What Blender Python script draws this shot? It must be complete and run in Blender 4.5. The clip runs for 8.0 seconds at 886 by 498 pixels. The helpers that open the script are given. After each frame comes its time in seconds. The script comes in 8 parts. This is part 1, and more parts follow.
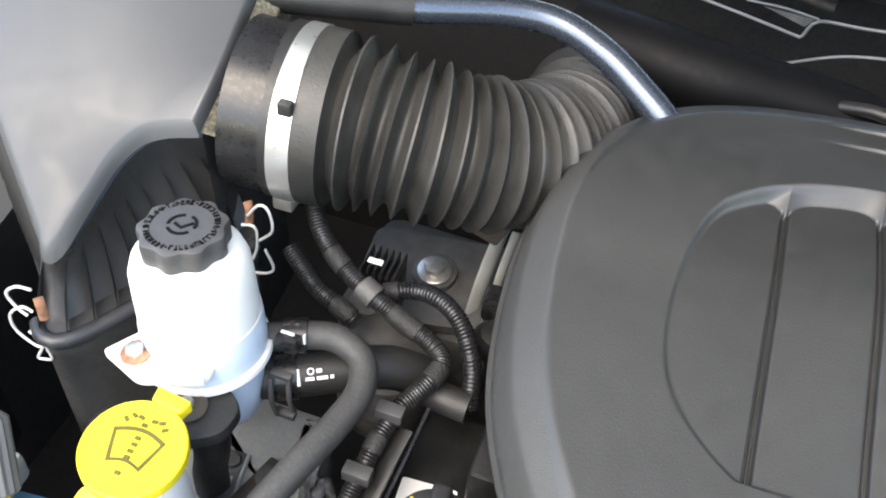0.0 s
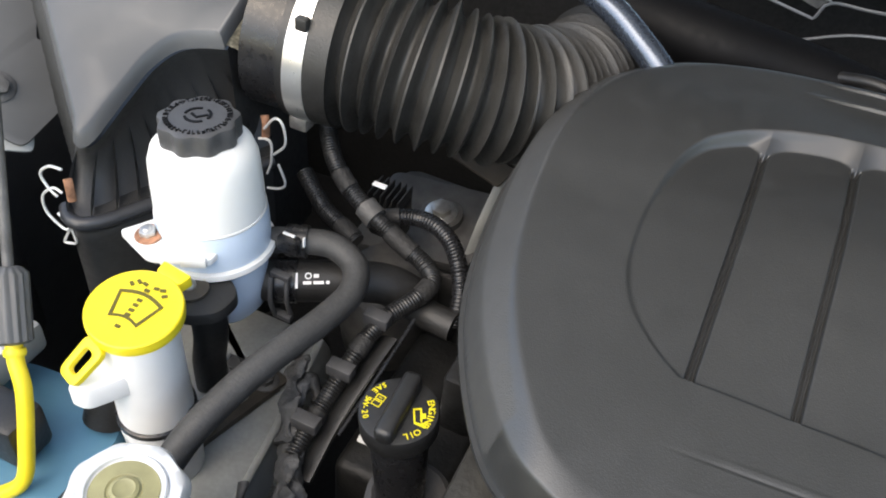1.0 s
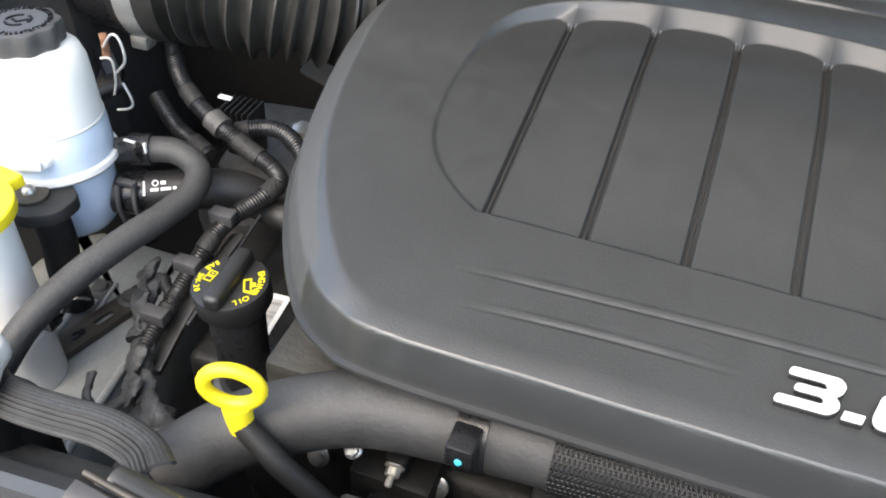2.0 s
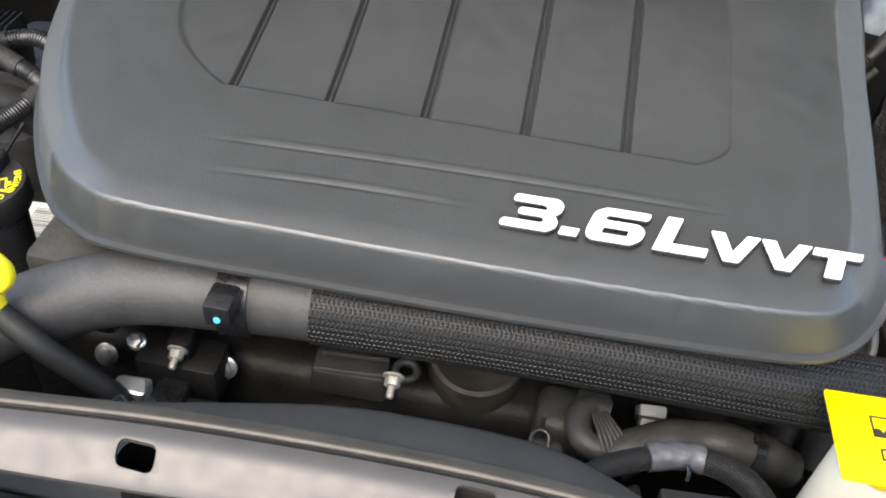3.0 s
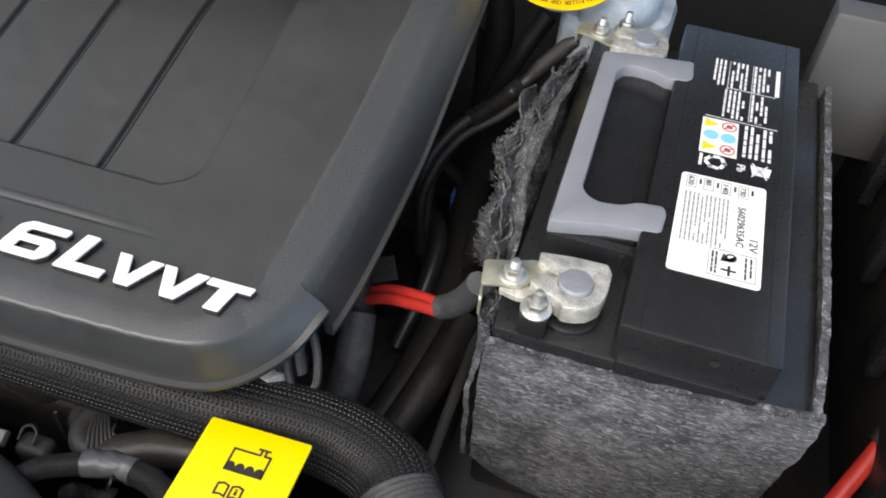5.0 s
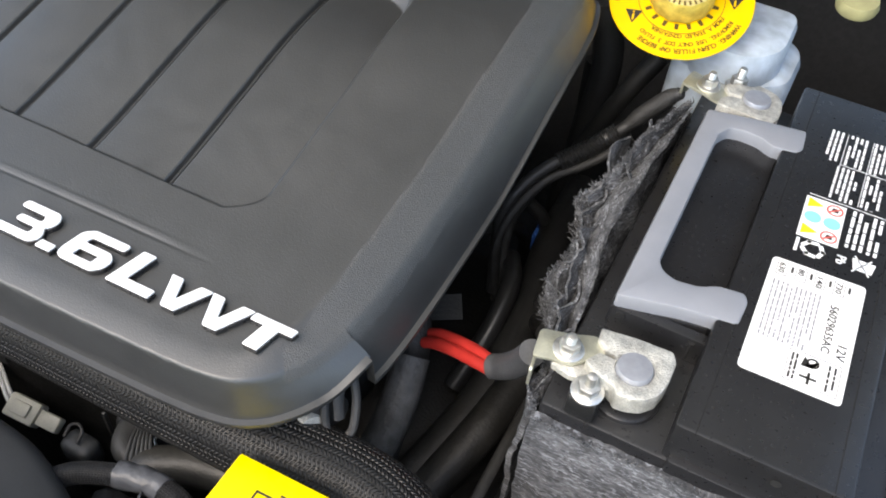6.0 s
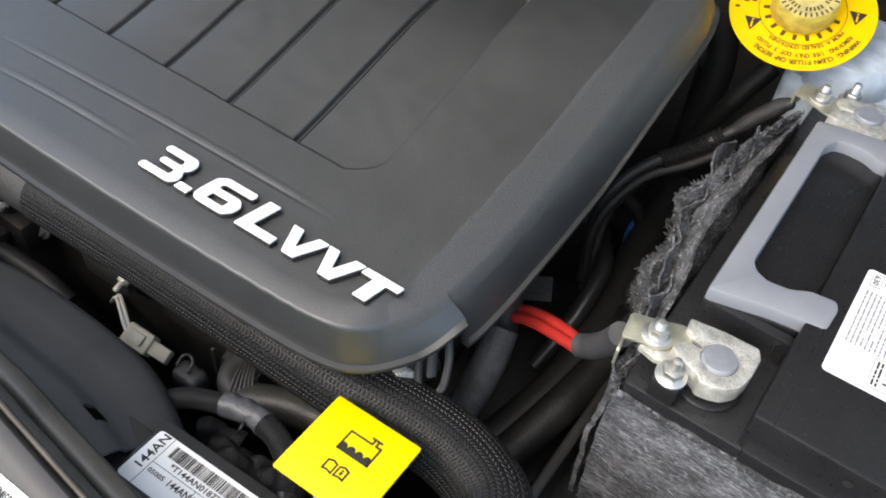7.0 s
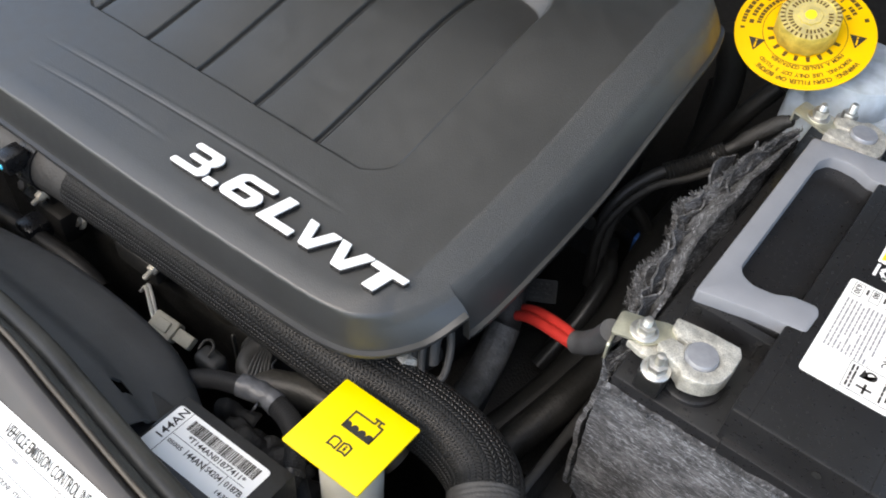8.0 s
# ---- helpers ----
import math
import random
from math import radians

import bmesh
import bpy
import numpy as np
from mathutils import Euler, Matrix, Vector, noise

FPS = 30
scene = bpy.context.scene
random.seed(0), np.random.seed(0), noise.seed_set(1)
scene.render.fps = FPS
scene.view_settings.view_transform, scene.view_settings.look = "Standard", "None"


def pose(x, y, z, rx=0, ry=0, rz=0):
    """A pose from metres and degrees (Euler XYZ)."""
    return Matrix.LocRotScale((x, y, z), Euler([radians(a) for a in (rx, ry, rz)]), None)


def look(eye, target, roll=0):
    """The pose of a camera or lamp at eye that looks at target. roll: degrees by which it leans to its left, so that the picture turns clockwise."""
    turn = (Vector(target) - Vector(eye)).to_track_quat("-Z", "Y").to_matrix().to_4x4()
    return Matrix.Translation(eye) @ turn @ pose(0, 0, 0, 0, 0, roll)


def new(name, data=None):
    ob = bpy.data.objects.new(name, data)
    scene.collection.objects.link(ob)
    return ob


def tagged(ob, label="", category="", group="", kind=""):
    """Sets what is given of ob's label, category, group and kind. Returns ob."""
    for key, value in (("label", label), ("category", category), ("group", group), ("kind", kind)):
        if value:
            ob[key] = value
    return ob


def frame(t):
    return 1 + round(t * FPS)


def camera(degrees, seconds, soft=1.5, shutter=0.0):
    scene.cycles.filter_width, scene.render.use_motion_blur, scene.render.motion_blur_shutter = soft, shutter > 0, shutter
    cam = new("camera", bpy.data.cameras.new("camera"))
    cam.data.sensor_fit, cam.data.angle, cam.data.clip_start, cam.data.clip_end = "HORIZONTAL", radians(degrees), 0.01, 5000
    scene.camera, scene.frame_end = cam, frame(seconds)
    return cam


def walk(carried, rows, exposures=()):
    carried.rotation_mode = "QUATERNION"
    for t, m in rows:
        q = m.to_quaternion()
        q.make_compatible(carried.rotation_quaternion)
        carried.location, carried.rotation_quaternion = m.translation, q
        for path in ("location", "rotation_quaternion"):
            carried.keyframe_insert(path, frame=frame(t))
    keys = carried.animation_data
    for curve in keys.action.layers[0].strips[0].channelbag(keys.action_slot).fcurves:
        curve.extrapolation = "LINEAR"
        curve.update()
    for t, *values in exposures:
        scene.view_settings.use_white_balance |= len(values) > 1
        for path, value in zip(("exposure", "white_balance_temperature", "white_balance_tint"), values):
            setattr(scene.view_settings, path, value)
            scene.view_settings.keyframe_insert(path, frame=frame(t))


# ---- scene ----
cam = camera(54.7, 8.0, 1.9)
PATH = [
    (0, (-0.279, -0.215, 0.411), (-0.649, 1.161, -0.992), 5.7),
    (0.5, (-0.256, -0.249, 0.4), (-0.721, 1.104, -0.997), 6.7),
    (1, (-0.203, -0.277, 0.385), (-0.715, 1.096, -0.976), 6.6),
    (1.5, (-0.121, -0.293, 0.363), (-0.659, 1.098, -0.969), 6.2),
    (1.7, (-0.099, -0.303, 0.352), (-0.638, 1.096, -0.971), 4.6),
    (2.8, (-0.015, -0.342, 0.305), (-0.199, 1.113, -1.054), 5.4),
    (3, (0.008, -0.348, 0.311), (-0.142, 1.087, -1.074), 6.1),
    (3.5, (0.131, -0.366, 0.329), (-0.04, 0.986, -1.135), 4.4),
    (4, (0.229, -0.361, 0.345), (0.014, 0.978, -1.125), 3.1),
    (4.5, (0.326, -0.297, 0.358), (0.054, 1.05, -1.096), 2.9),
    (4.7, (0.356, -0.275, 0.364), (0.077, 1.082, -1.079), 4.5),
    (5.8, (0.368, -0.2, 0.362), (-0.141, 1.073, -1.094), 5.4),
    (6, (0.37, -0.198, 0.371), (-0.177, 1.049, -1.094), 5.3),
    (6.5, (0.369, -0.204, 0.377), (-0.243, 0.985, -1.11), 5.5),
    (7, (0.372, -0.23, 0.384), (-0.325, 0.909, -1.104), 5.6),
    (7.5, (0.403, -0.242, 0.39), (-0.334, 0.882, -1.093), 5.9),
    (8, (0.402, -0.248, 0.404), (-0.365, 0.871, -1.066), 5.3),
]
walk(cam, [(t, look(eye, target, roll)) for t, eye, target, roll in PATH], exposures=[(t, stops, 7500, 9) for t, stops in ((0.0, 2.45), (0.5, 1.48), (1.0, 1.72), (1.5, 2.15), (3.0, 2.5), (3.5, 2.0), (4.0, 1.6), (4.5, 1.45), (6.0, 2.0), (7.0, 1.8), (8.0, 1.7))])

# ---------------------------------------------------------------- light
world = bpy.data.worlds.new("sky")
scene.world = world
world.use_nodes = True
wn = world.node_tree.nodes
wl = world.node_tree.links
sky = wn.new("ShaderNodeTexSky")
sky.sky_type = "NISHITA"
sky.sun_disc = False
sky.sun_elevation = radians(52)
sky.sun_rotation = radians(200)
sky.air_density, sky.dust_density, sky.ozone_density = 1.0, 1.5, 1.0
wl.new(sky.outputs["Color"], wn["Background"].inputs["Color"])
wn["Background"].inputs["Strength"].default_value = 0.15
sun = new("sun", bpy.data.lights.new("sun", "SUN"))
sun.data.energy, sun.data.angle, sun.data.color = 0.6, radians(60), (1.0, 0.99, 0.97)
sun.matrix_world = look((-0.55, -1.45, 2.0), (0, 0.1, 0))


# ---------------------------------------------------------------- materials
def material(name, colour, rough=0.5, metal=0.0, vary=0.15, scale=40.0, bump=0.0, bump_scale=900.0, dust=0.0,
             dust_colour=(0.19, 0.185, 0.178), spec=0.5, sub=0.0, rough_vary=0.08, fine=0.0, coat=0.0):
    """A surface with variation at two scales, fine relief, and dust lying on what faces up."""
    m = bpy.data.materials.new(name)
    m.use_nodes = True
    n, l = m.node_tree.nodes, m.node_tree.links
    b = n["Principled BSDF"]
    b.inputs["Metallic"].default_value = metal
    b.inputs["Specular IOR Level"].default_value = spec
    b.inputs["Coat Weight"].default_value = coat
    b.inputs["Coat Roughness"].default_value = 0.25
    tc = n.new("ShaderNodeTexCoord")

    def noise_at(s, detail=4.0):
        t = n.new("ShaderNodeTexNoise")
        t.inputs["Scale"].default_value, t.inputs["Detail"].default_value = s, detail
        l.new(tc.outputs["Object"], t.inputs["Vector"])
        return t.outputs["Fac"]

    def ramp(fac, low, high, a=0.3, c=0.7):
        r = n.new("ShaderNodeMapRange")
        r.inputs["From Min"].default_value, r.inputs["From Max"].default_value = a, c
        r.inputs["To Min"].default_value, r.inputs["To Max"].default_value = low, high
        l.new(fac, r.inputs["Value"])
        return r.outputs["Result"]

    def mix(fac, a, c):
        x = n.new("ShaderNodeMix")
        x.data_type = "RGBA"
        l.new(fac, x.inputs["Factor"])
        for socket, v in ((x.inputs["A"], a), (x.inputs["B"], c)):
            if isinstance(v, tuple):
                socket.default_value = (*v, 1)
            else:
                l.new(v, socket)
        return x.outputs["Result"]

    big, small = noise_at(scale), noise_at(scale * 9, 6)
    dark = tuple(c * (1 - vary) for c in colour)
    light = tuple(min(1, c * (1 + vary)) for c in colour)
    col = mix(ramp(big, 0, 1), dark, light)
    if fine:
        col = mix(ramp(small, 0, fine, 0.45, 0.75), col, tuple(c * 0.45 for c in colour))
    if dust:
        geo = n.new("ShaderNodeNewGeometry")
        sep = n.new("ShaderNodeSeparateXYZ")
        l.new(geo.outputs["Normal"], sep.inputs["Vector"])
        up = ramp(sep.outputs["Z"], 0, dust, 0.1, 0.95)
        mul = n.new("ShaderNodeMath")
        mul.operation = "MULTIPLY"
        l.new(up, mul.inputs[0])
        l.new(ramp(small, 0.35, 1, 0.35, 0.65), mul.inputs[1])
        col = mix(mul.outputs[0], col, dust_colour)
    l.new(col, b.inputs["Base Color"])
    l.new(ramp(small, max(0.02, rough - rough_vary), min(1, rough + rough_vary)), b.inputs["Roughness"])
    if bump:
        bn = n.new("ShaderNodeBump")
        bn.inputs["Strength"].default_value, bn.inputs["Distance"].default_value = bump, 0.001
        l.new(noise_at(bump_scale, 2), bn.inputs["Height"])
        l.new(bn.outputs["Normal"], b.inputs["Normal"])
    if sub:
        b.inputs["Subsurface Weight"].default_value = sub
        b.inputs["Subsurface Radius"].default_value = (0.02, 0.02, 0.02)
        b.inputs["Subsurface Scale"].default_value = 0.4
    return m


def braided(name, colour, pitch=0.0042, around=30, rough=0.6):
    """Braided sleeve: chevrons that run round and along the hose, as relief with near-black gaps between the strands.
    """
    m = material(name, colour, rough, vary=0.2, scale=60)
    n, l = m.node_tree.nodes, m.node_tree.links
    b = n["Principled BSDF"]
    tc = n.new("ShaderNodeTexCoord")
    sep = n.new("ShaderNodeSeparateXYZ")
    l.new(tc.outputs["UV"], sep.inputs["Vector"])

    def math_node(op, a, c=None):
        x = n.new("ShaderNodeMath")
        x.operation = op
        for i, v in enumerate((a, c)):
            if isinstance(v, (int, float)):
                x.inputs[i].default_value = v
            elif v is not None:
                l.new(v, x.inputs[i])
        return x.outputs[0]

    u = math_node("MULTIPLY", sep.outputs["X"], around)
    zig = math_node("PINGPONG", u, 0.5)
    v = math_node("DIVIDE", sep.outputs["Y"], pitch)
    wave = math_node("ADD", v, math_node("MULTIPLY", zig, 1.6))
    strand = math_node("PINGPONG", wave, 0.5)
    edge = math_node("MINIMUM", strand, math_node("ADD", math_node("MULTIPLY", math_node("PINGPONG", u, 0.25), 1.6), 0.1))
    hgt = n.new("ShaderNodeMapRange")
    hgt.inputs["From Min"].default_value, hgt.inputs["From Max"].default_value = 0.14, 0.36
    l.new(edge, hgt.inputs["Value"])
    bn = n.new("ShaderNodeBump")
    bn.inputs["Strength"].default_value, bn.inputs["Distance"].default_value = 1.0, 0.0014
    l.new(hgt.outputs["Result"], bn.inputs["Height"])
    l.new(bn.outputs["Normal"], b.inputs["Normal"])
    old = b.inputs["Base Color"].links[0].from_socket
    mx = n.new("ShaderNodeMix")
    mx.data_type = "RGBA"
    l.new(hgt.outputs["Result"], mx.inputs["Factor"])
    mx.inputs["A"].default_value = (0.003, 0.003, 0.003, 1)
    l.new(old, mx.inputs["B"])
    l.new(mx.outputs["Result"], b.inputs["Base Color"])
    return m


def felt_material(name, dark=(0.042, 0.043, 0.046), pale=(0.30, 0.31, 0.33)):
    """Needled felt: matted fibres, dark and pale, drawn out one way, with clotted patches."""
    m = material(name, (0.105, 0.106, 0.11), 0.95, vary=0.5, scale=55, bump=1.0, bump_scale=520, spec=0.1, fine=0.5)
    n, l = m.node_tree.nodes, m.node_tree.links
    b = n["Principled BSDF"]
    tc = n.new("ShaderNodeTexCoord")
    col = b.inputs["Base Color"].links[0].from_socket
    for scale, lo, hi, most, tone, turn in (((120, 120, 520), 0.5, 0.62, 0.85, dark, 0.25), ((170, 170, 900), 0.53, 0.66, 0.8, pale, -0.2), ((34, 34, 60), 0.5, 0.7, 0.6, dark, 0.1)):
        mp = n.new("ShaderNodeMapping")
        mp.inputs["Scale"].default_value = scale
        mp.inputs["Rotation"].default_value = (turn, turn * 1.5, 0.3)
        l.new(tc.outputs["Object"], mp.inputs["Vector"])
        t = n.new("ShaderNodeTexNoise")
        t.inputs["Scale"].default_value, t.inputs["Detail"].default_value, t.inputs["Distortion"].default_value = 1.0, 4, 1.2
        l.new(mp.outputs["Vector"], t.inputs["Vector"])
        r = n.new("ShaderNodeMapRange")
        r.inputs["From Min"].default_value, r.inputs["From Max"].default_value = lo, hi
        r.inputs["To Max"].default_value = most
        l.new(t.outputs["Fac"], r.inputs["Value"])
        mx = n.new("ShaderNodeMix")
        mx.data_type = "RGBA"
        l.new(r.outputs["Result"], mx.inputs["Factor"])
        l.new(col, mx.inputs["A"])
        mx.inputs["B"].default_value = (*tone, 1)
        col = mx.outputs["Result"]
    l.new(col, b.inputs["Base Color"])
    return m


M = {
    "cover": material("cover_plastic", (0.0235, 0.0240, 0.0236), 0.43, vary=0.08, scale=9, bump=0.16, bump_scale=1000, rough_vary=0.06, spec=1.0),
    # web faces: paler copy of the cover plastic, carrying the sky light they catch
    "lit_web": material("lit_web_plastic", (0.03, 0.03, 0.031), 0.5, vary=0.05, scale=9, bump=0.05, rough_vary=0.03, spec=0.9),
    # grained side bands; base lightened to stand in for reflected side sky
    "cover_band": material("grained_lit_cover_plastic", (0.036, 0.0365, 0.036), 0.62, vary=0.06, scale=9, bump=0.5, bump_scale=1300, rough_vary=0.05, spec=0.9),
    # mottled black; base lowered to stand in for shade deep in the bay
    "shaded_black": material("shaded_black_casting", (0.013, 0.0128, 0.0122), 0.52, vary=0.5, scale=45, bump=0.5, bump_scale=300, spec=0.3),
    "black": material("black_plastic", (0.013, 0.013, 0.013), 0.42, vary=0.25, scale=40, bump=0.2, dust=0.05),
    "gloss": material("smooth_black_plastic", (0.012, 0.012, 0.013), 0.3, vary=0.2, scale=30, bump=0.05),
    "shroud": material("shroud_plastic", (0.062, 0.064, 0.065), 0.42, vary=0.15, scale=14, bump=0.12, bump_scale=700, spec=0.7),
    "airbox": material("airbox_plastic", (0.026, 0.027, 0.03), 0.36, vary=0.15, scale=12, bump=0.15, bump_scale=700, dust=0.05),
    "seal_rubber": material("seal_rubber", (0.048, 0.045, 0.038), 0.38, vary=0.25, scale=30, bump=0.1, bump_scale=500, dust=0.05),
    "box_wall": material("ribbed_box_plastic", (0.040, 0.0395, 0.039), 0.45, vary=0.15, scale=20, bump=0.15, bump_scale=600, dust=0.06),
    "rubber": material("rubber", (0.015, 0.0147, 0.0145), 0.52, vary=0.3, scale=50, bump=0.25, bump_scale=500, dust=0.05),
    "bellows": material("dusty_rubber", (0.021, 0.0205, 0.0195), 0.45, vary=0.4, scale=38, bump=0.25, bump_scale=500, dust=0.16, dust_colour=(0.22, 0.21, 0.18), fine=0.4),
    "hose": material("hose_rubber", (0.029, 0.0288, 0.0285), 0.6, vary=0.25, scale=60, bump=0.5, bump_scale=350, dust=0.14, dust_colour=(0.22, 0.215, 0.205)),
    "braid": braided("braided_sleeve", (0.0205, 0.0204, 0.0202), 0.0028, 20, 0.5),
    "cast": material("dusty_casting", (0.036, 0.034, 0.029), 0.55, vary=0.45, scale=45, bump=0.5, bump_scale=280, spec=0.3),
    "dusty_plastic": material("dusty_grey_plastic", (0.027, 0.028, 0.028), 0.55, vary=0.35, scale=60, bump=0.35, bump_scale=350, dust=0.06),
    "grey_tape": material("shiny_grey_tape", (0.085, 0.088, 0.095), 0.38, vary=0.3, scale=110, bump=0.6, bump_scale=260),
    "braid_fine": braided("fine_braid", (0.03, 0.03, 0.033), 0.002, 16),
    "conduit": material("conduit_plastic", (0.014, 0.014, 0.014), 0.36, vary=0.25, scale=60, dust=0.03),
    "white": material("reservoir_plastic", (0.80, 0.80, 0.78), 0.42, vary=0.04, scale=25, sub=0.35, bump=0.05),
    "fluid": material("translucent_reservoir", (0.58, 0.68, 0.80), 0.35, vary=0.05, scale=30, sub=0.4),
    "neck": material("natural_plastic", (0.70, 0.68, 0.58), 0.45, vary=0.08, scale=30, sub=0.35, dust=0.15),
    "washer_blue": material("blue_reservoir", (0.10, 0.25, 0.36), 0.4, vary=0.15, scale=20, sub=0.2),
    "yellow": material("yellow_plastic", (0.88, 0.70, 0.03), 0.42, vary=0.05, scale=40, bump=0.05),
    "yellow_flat": material("yellow_tag", (0.88, 0.66, 0.0), 0.5, vary=0.03, scale=40),
    "amber": material("amber_tag", (0.86, 0.50, 0.004), 0.4, vary=0.04, scale=40),
    "amber_cap": material("grimy_yellow_cap", (0.56, 0.44, 0.09), 0.5, vary=0.3, scale=110, dust=0.6, dust_colour=(0.40, 0.37, 0.28), fine=0.35),
    "ink": material("black_ink", (0.02, 0.018, 0.015), 0.6, vary=0.1),
    "brown_ink": material("faded_ink", (0.09, 0.05, 0.005), 0.6, vary=0.1),
    "grey_ink": material("grey_ink", (0.25, 0.25, 0.26), 0.6, vary=0.1),
    "mould_ink": material("moulded_symbol", (0.11, 0.09, 0.01), 0.6, vary=0.2),
    "yellow_ink": material("yellow_ink", (0.85, 0.72, 0.02), 0.6, vary=0.1, fine=0.3, scale=120),
    "white_ink": material("white_ink", (0.8, 0.8, 0.8), 0.6, vary=0.05),
    "paper": material("label_paper", (0.86, 0.86, 0.84), 0.45, vary=0.03, scale=30),
    "chrome": material("satin_chrome", (0.9, 0.9, 0.9), 0.35, metal=0.15, vary=0.02, scale=60),
    "zinc": material("zinc_steel", (0.62, 0.61, 0.58), 0.38, metal=0.9, vary=0.2, scale=160, bump=0.15, fine=0.25),
    "lead": material("grey_lead", (0.33, 0.34, 0.37), 0.42, metal=0.5, vary=0.15, scale=120),
    "tinned": material("tinned_clamp", (0.60, 0.585, 0.53), 0.52, metal=0.6, vary=0.35, scale=150, bump=0.7, bump_scale=800, fine=0.7),
    "passivated": material("passivated_clamp", (0.55, 0.54, 0.43), 0.38, metal=0.75, vary=0.2, scale=90, fine=0.2),
    "cast_cap": material("pressed_aluminium", (0.80, 0.80, 0.79), 0.45, metal=0.45, vary=0.06, scale=70, bump=0.1),
    "steel": material("bright_steel_band", (0.78, 0.78, 0.76), 0.3, metal=0.85, vary=0.08, scale=40, rough_vary=0.03),
    "rust": material("rusty_steel", (0.34, 0.17, 0.10), 0.7, metal=0.3, vary=0.4, scale=180, bump=0.4),
    "alu": material("cast_aluminium", (0.115, 0.113, 0.11), 0.58, metal=0.45, vary=0.3, scale=60, bump=0.5, dust=0.15),
    "tank": material("milky_blue_reservoir", (0.42, 0.48, 0.54), 0.42, vary=0.3, scale=55, sub=0.3, bump=0.05),
    "cap_top": material("worn_cap_face", (0.055, 0.056, 0.059), 0.5, vary=0.15, scale=90, bump=0.2, dust=0.1),
    "cap_grey": material("worn_cap_plastic", (0.05, 0.05, 0.052), 0.5, vary=0.2, scale=80, bump=0.2, dust=0.15),
    "lid_grey": material("satin_grey_lid", (0.08, 0.083, 0.087), 0.4, vary=0.05, scale=8, bump=0.05, bump_scale=700),
    # base held near black to put the hood and cowl shade into colour
    "rear_black": material("shade_dark_plastic", (0.0045, 0.0045, 0.005), 0.55, vary=0.15, scale=20, bump=0.1, spec=0.15),
    "gap_black": material("dusty_black_rubber", (0.012, 0.0118, 0.0112), 0.55, vary=0.3, scale=40, bump=0.3, bump_scale=350, spec=0.35, dust=0.04),
    # paler than the body paint, so the hood brightens the engine cover
    "hood_bounce": material("bounce_hood_underside", (0.76, 0.76, 0.75), 0.55, vary=0.08, scale=6),
    "rail": material("painted_rail", (0.33, 0.345, 0.335), 0.5, vary=0.15, scale=30, dust=0.3),
    "paint": material("body_paint", (0.054, 0.049, 0.046), 0.42, metal=0.2, vary=0.1, scale=12, coat=0.1, dust=0.04),
    "primer": material("grey_body_panel", (0.085, 0.086, 0.086), 0.5, vary=0.1, scale=14, dust=0.08),
    "bracket": material("brown_steel", (0.072, 0.06, 0.047), 0.5, metal=0.3, vary=0.25, scale=50, dust=0.1),
    "pipe": material("anodised_pipe", (0.105, 0.125, 0.16), 0.27, metal=0.75, vary=0.03, scale=20, rough_vary=0.02),
    "handle": material("grey_handle", (0.215, 0.223, 0.245), 0.42, vary=0.05, scale=50, bump=0.1),
    "case": material("battery_case", (0.014, 0.014, 0.015), 0.30, vary=0.15, scale=40, rough_vary=0.04),
    "red": material("red_cable", (0.46, 0.03, 0.024), 0.4, vary=0.12, scale=80),
    "cream": material("cream_plastic", (0.62, 0.60, 0.50), 0.5, vary=0.1, scale=60, dust=0.2),
    "worn_tape": material("worn_grey_tape", (0.05, 0.05, 0.05), 0.6, vary=0.5, scale=120, bump=0.8, bump_scale=420),
    "tape": material("cloth_tape", (0.015, 0.0145, 0.014), 0.65, vary=0.4, scale=90, bump=0.8, bump_scale=420, dust=0.06),
    "wire": material("spring_wire", (0.72, 0.72, 0.70), 0.45, metal=0.4, vary=0.1, scale=150),
    "foam": material("speckled_foam", (0.12, 0.11, 0.08), 0.85, vary=0.8, scale=330, bump=1.0, bump_scale=260),
    "felt": felt_material("grey_felt"),
    "blue": material("blue_connector", (0.03, 0.10, 0.32), 0.4, vary=0.1),
    "cyan": material("cyan_paint", (0.05, 0.55, 0.75), 0.4, vary=0.05),
    "pale_lever": material("pale_yellow_lever", (0.80, 0.78, 0.42), 0.45, vary=0.06, scale=60),
    "olive": material("olive_plastic", (0.30, 0.28, 0.14), 0.5, vary=0.2, scale=60),
    # insulation black, also used where hollows and holes are only shaded
    "firewall": material("insulation_and_shade_black", (0.006, 0.006, 0.006), 0.9, vary=0.3, scale=25, bump=0.6, bump_scale=150),
    "asphalt": material("asphalt", (0.05, 0.05, 0.05), 0.9, vary=0.3, scale=3, bump=0.6, bump_scale=60),
    "glassy": material("windscreen_trim", (0.13, 0.135, 0.14), 0.35, vary=0.1, scale=10),
    "pict_yellow": material("warning_yellow", (0.8, 0.6, 0.02), 0.5, vary=0.04),
    "pict_blue": material("mandatory_blue", (0.22, 0.55, 0.72), 0.5, vary=0.04),
    "pict_red": material("forbidden_red", (0.62, 0.10, 0.08), 0.5, vary=0.04),
}


# ---------------------------------------------------------------- builders
def thing(name, at, label, category, group="", kind=""):
    ob = new(name)
    ob.empty_display_size = 0.02
    ob.location = at
    return tagged(ob, label, category, group, kind)


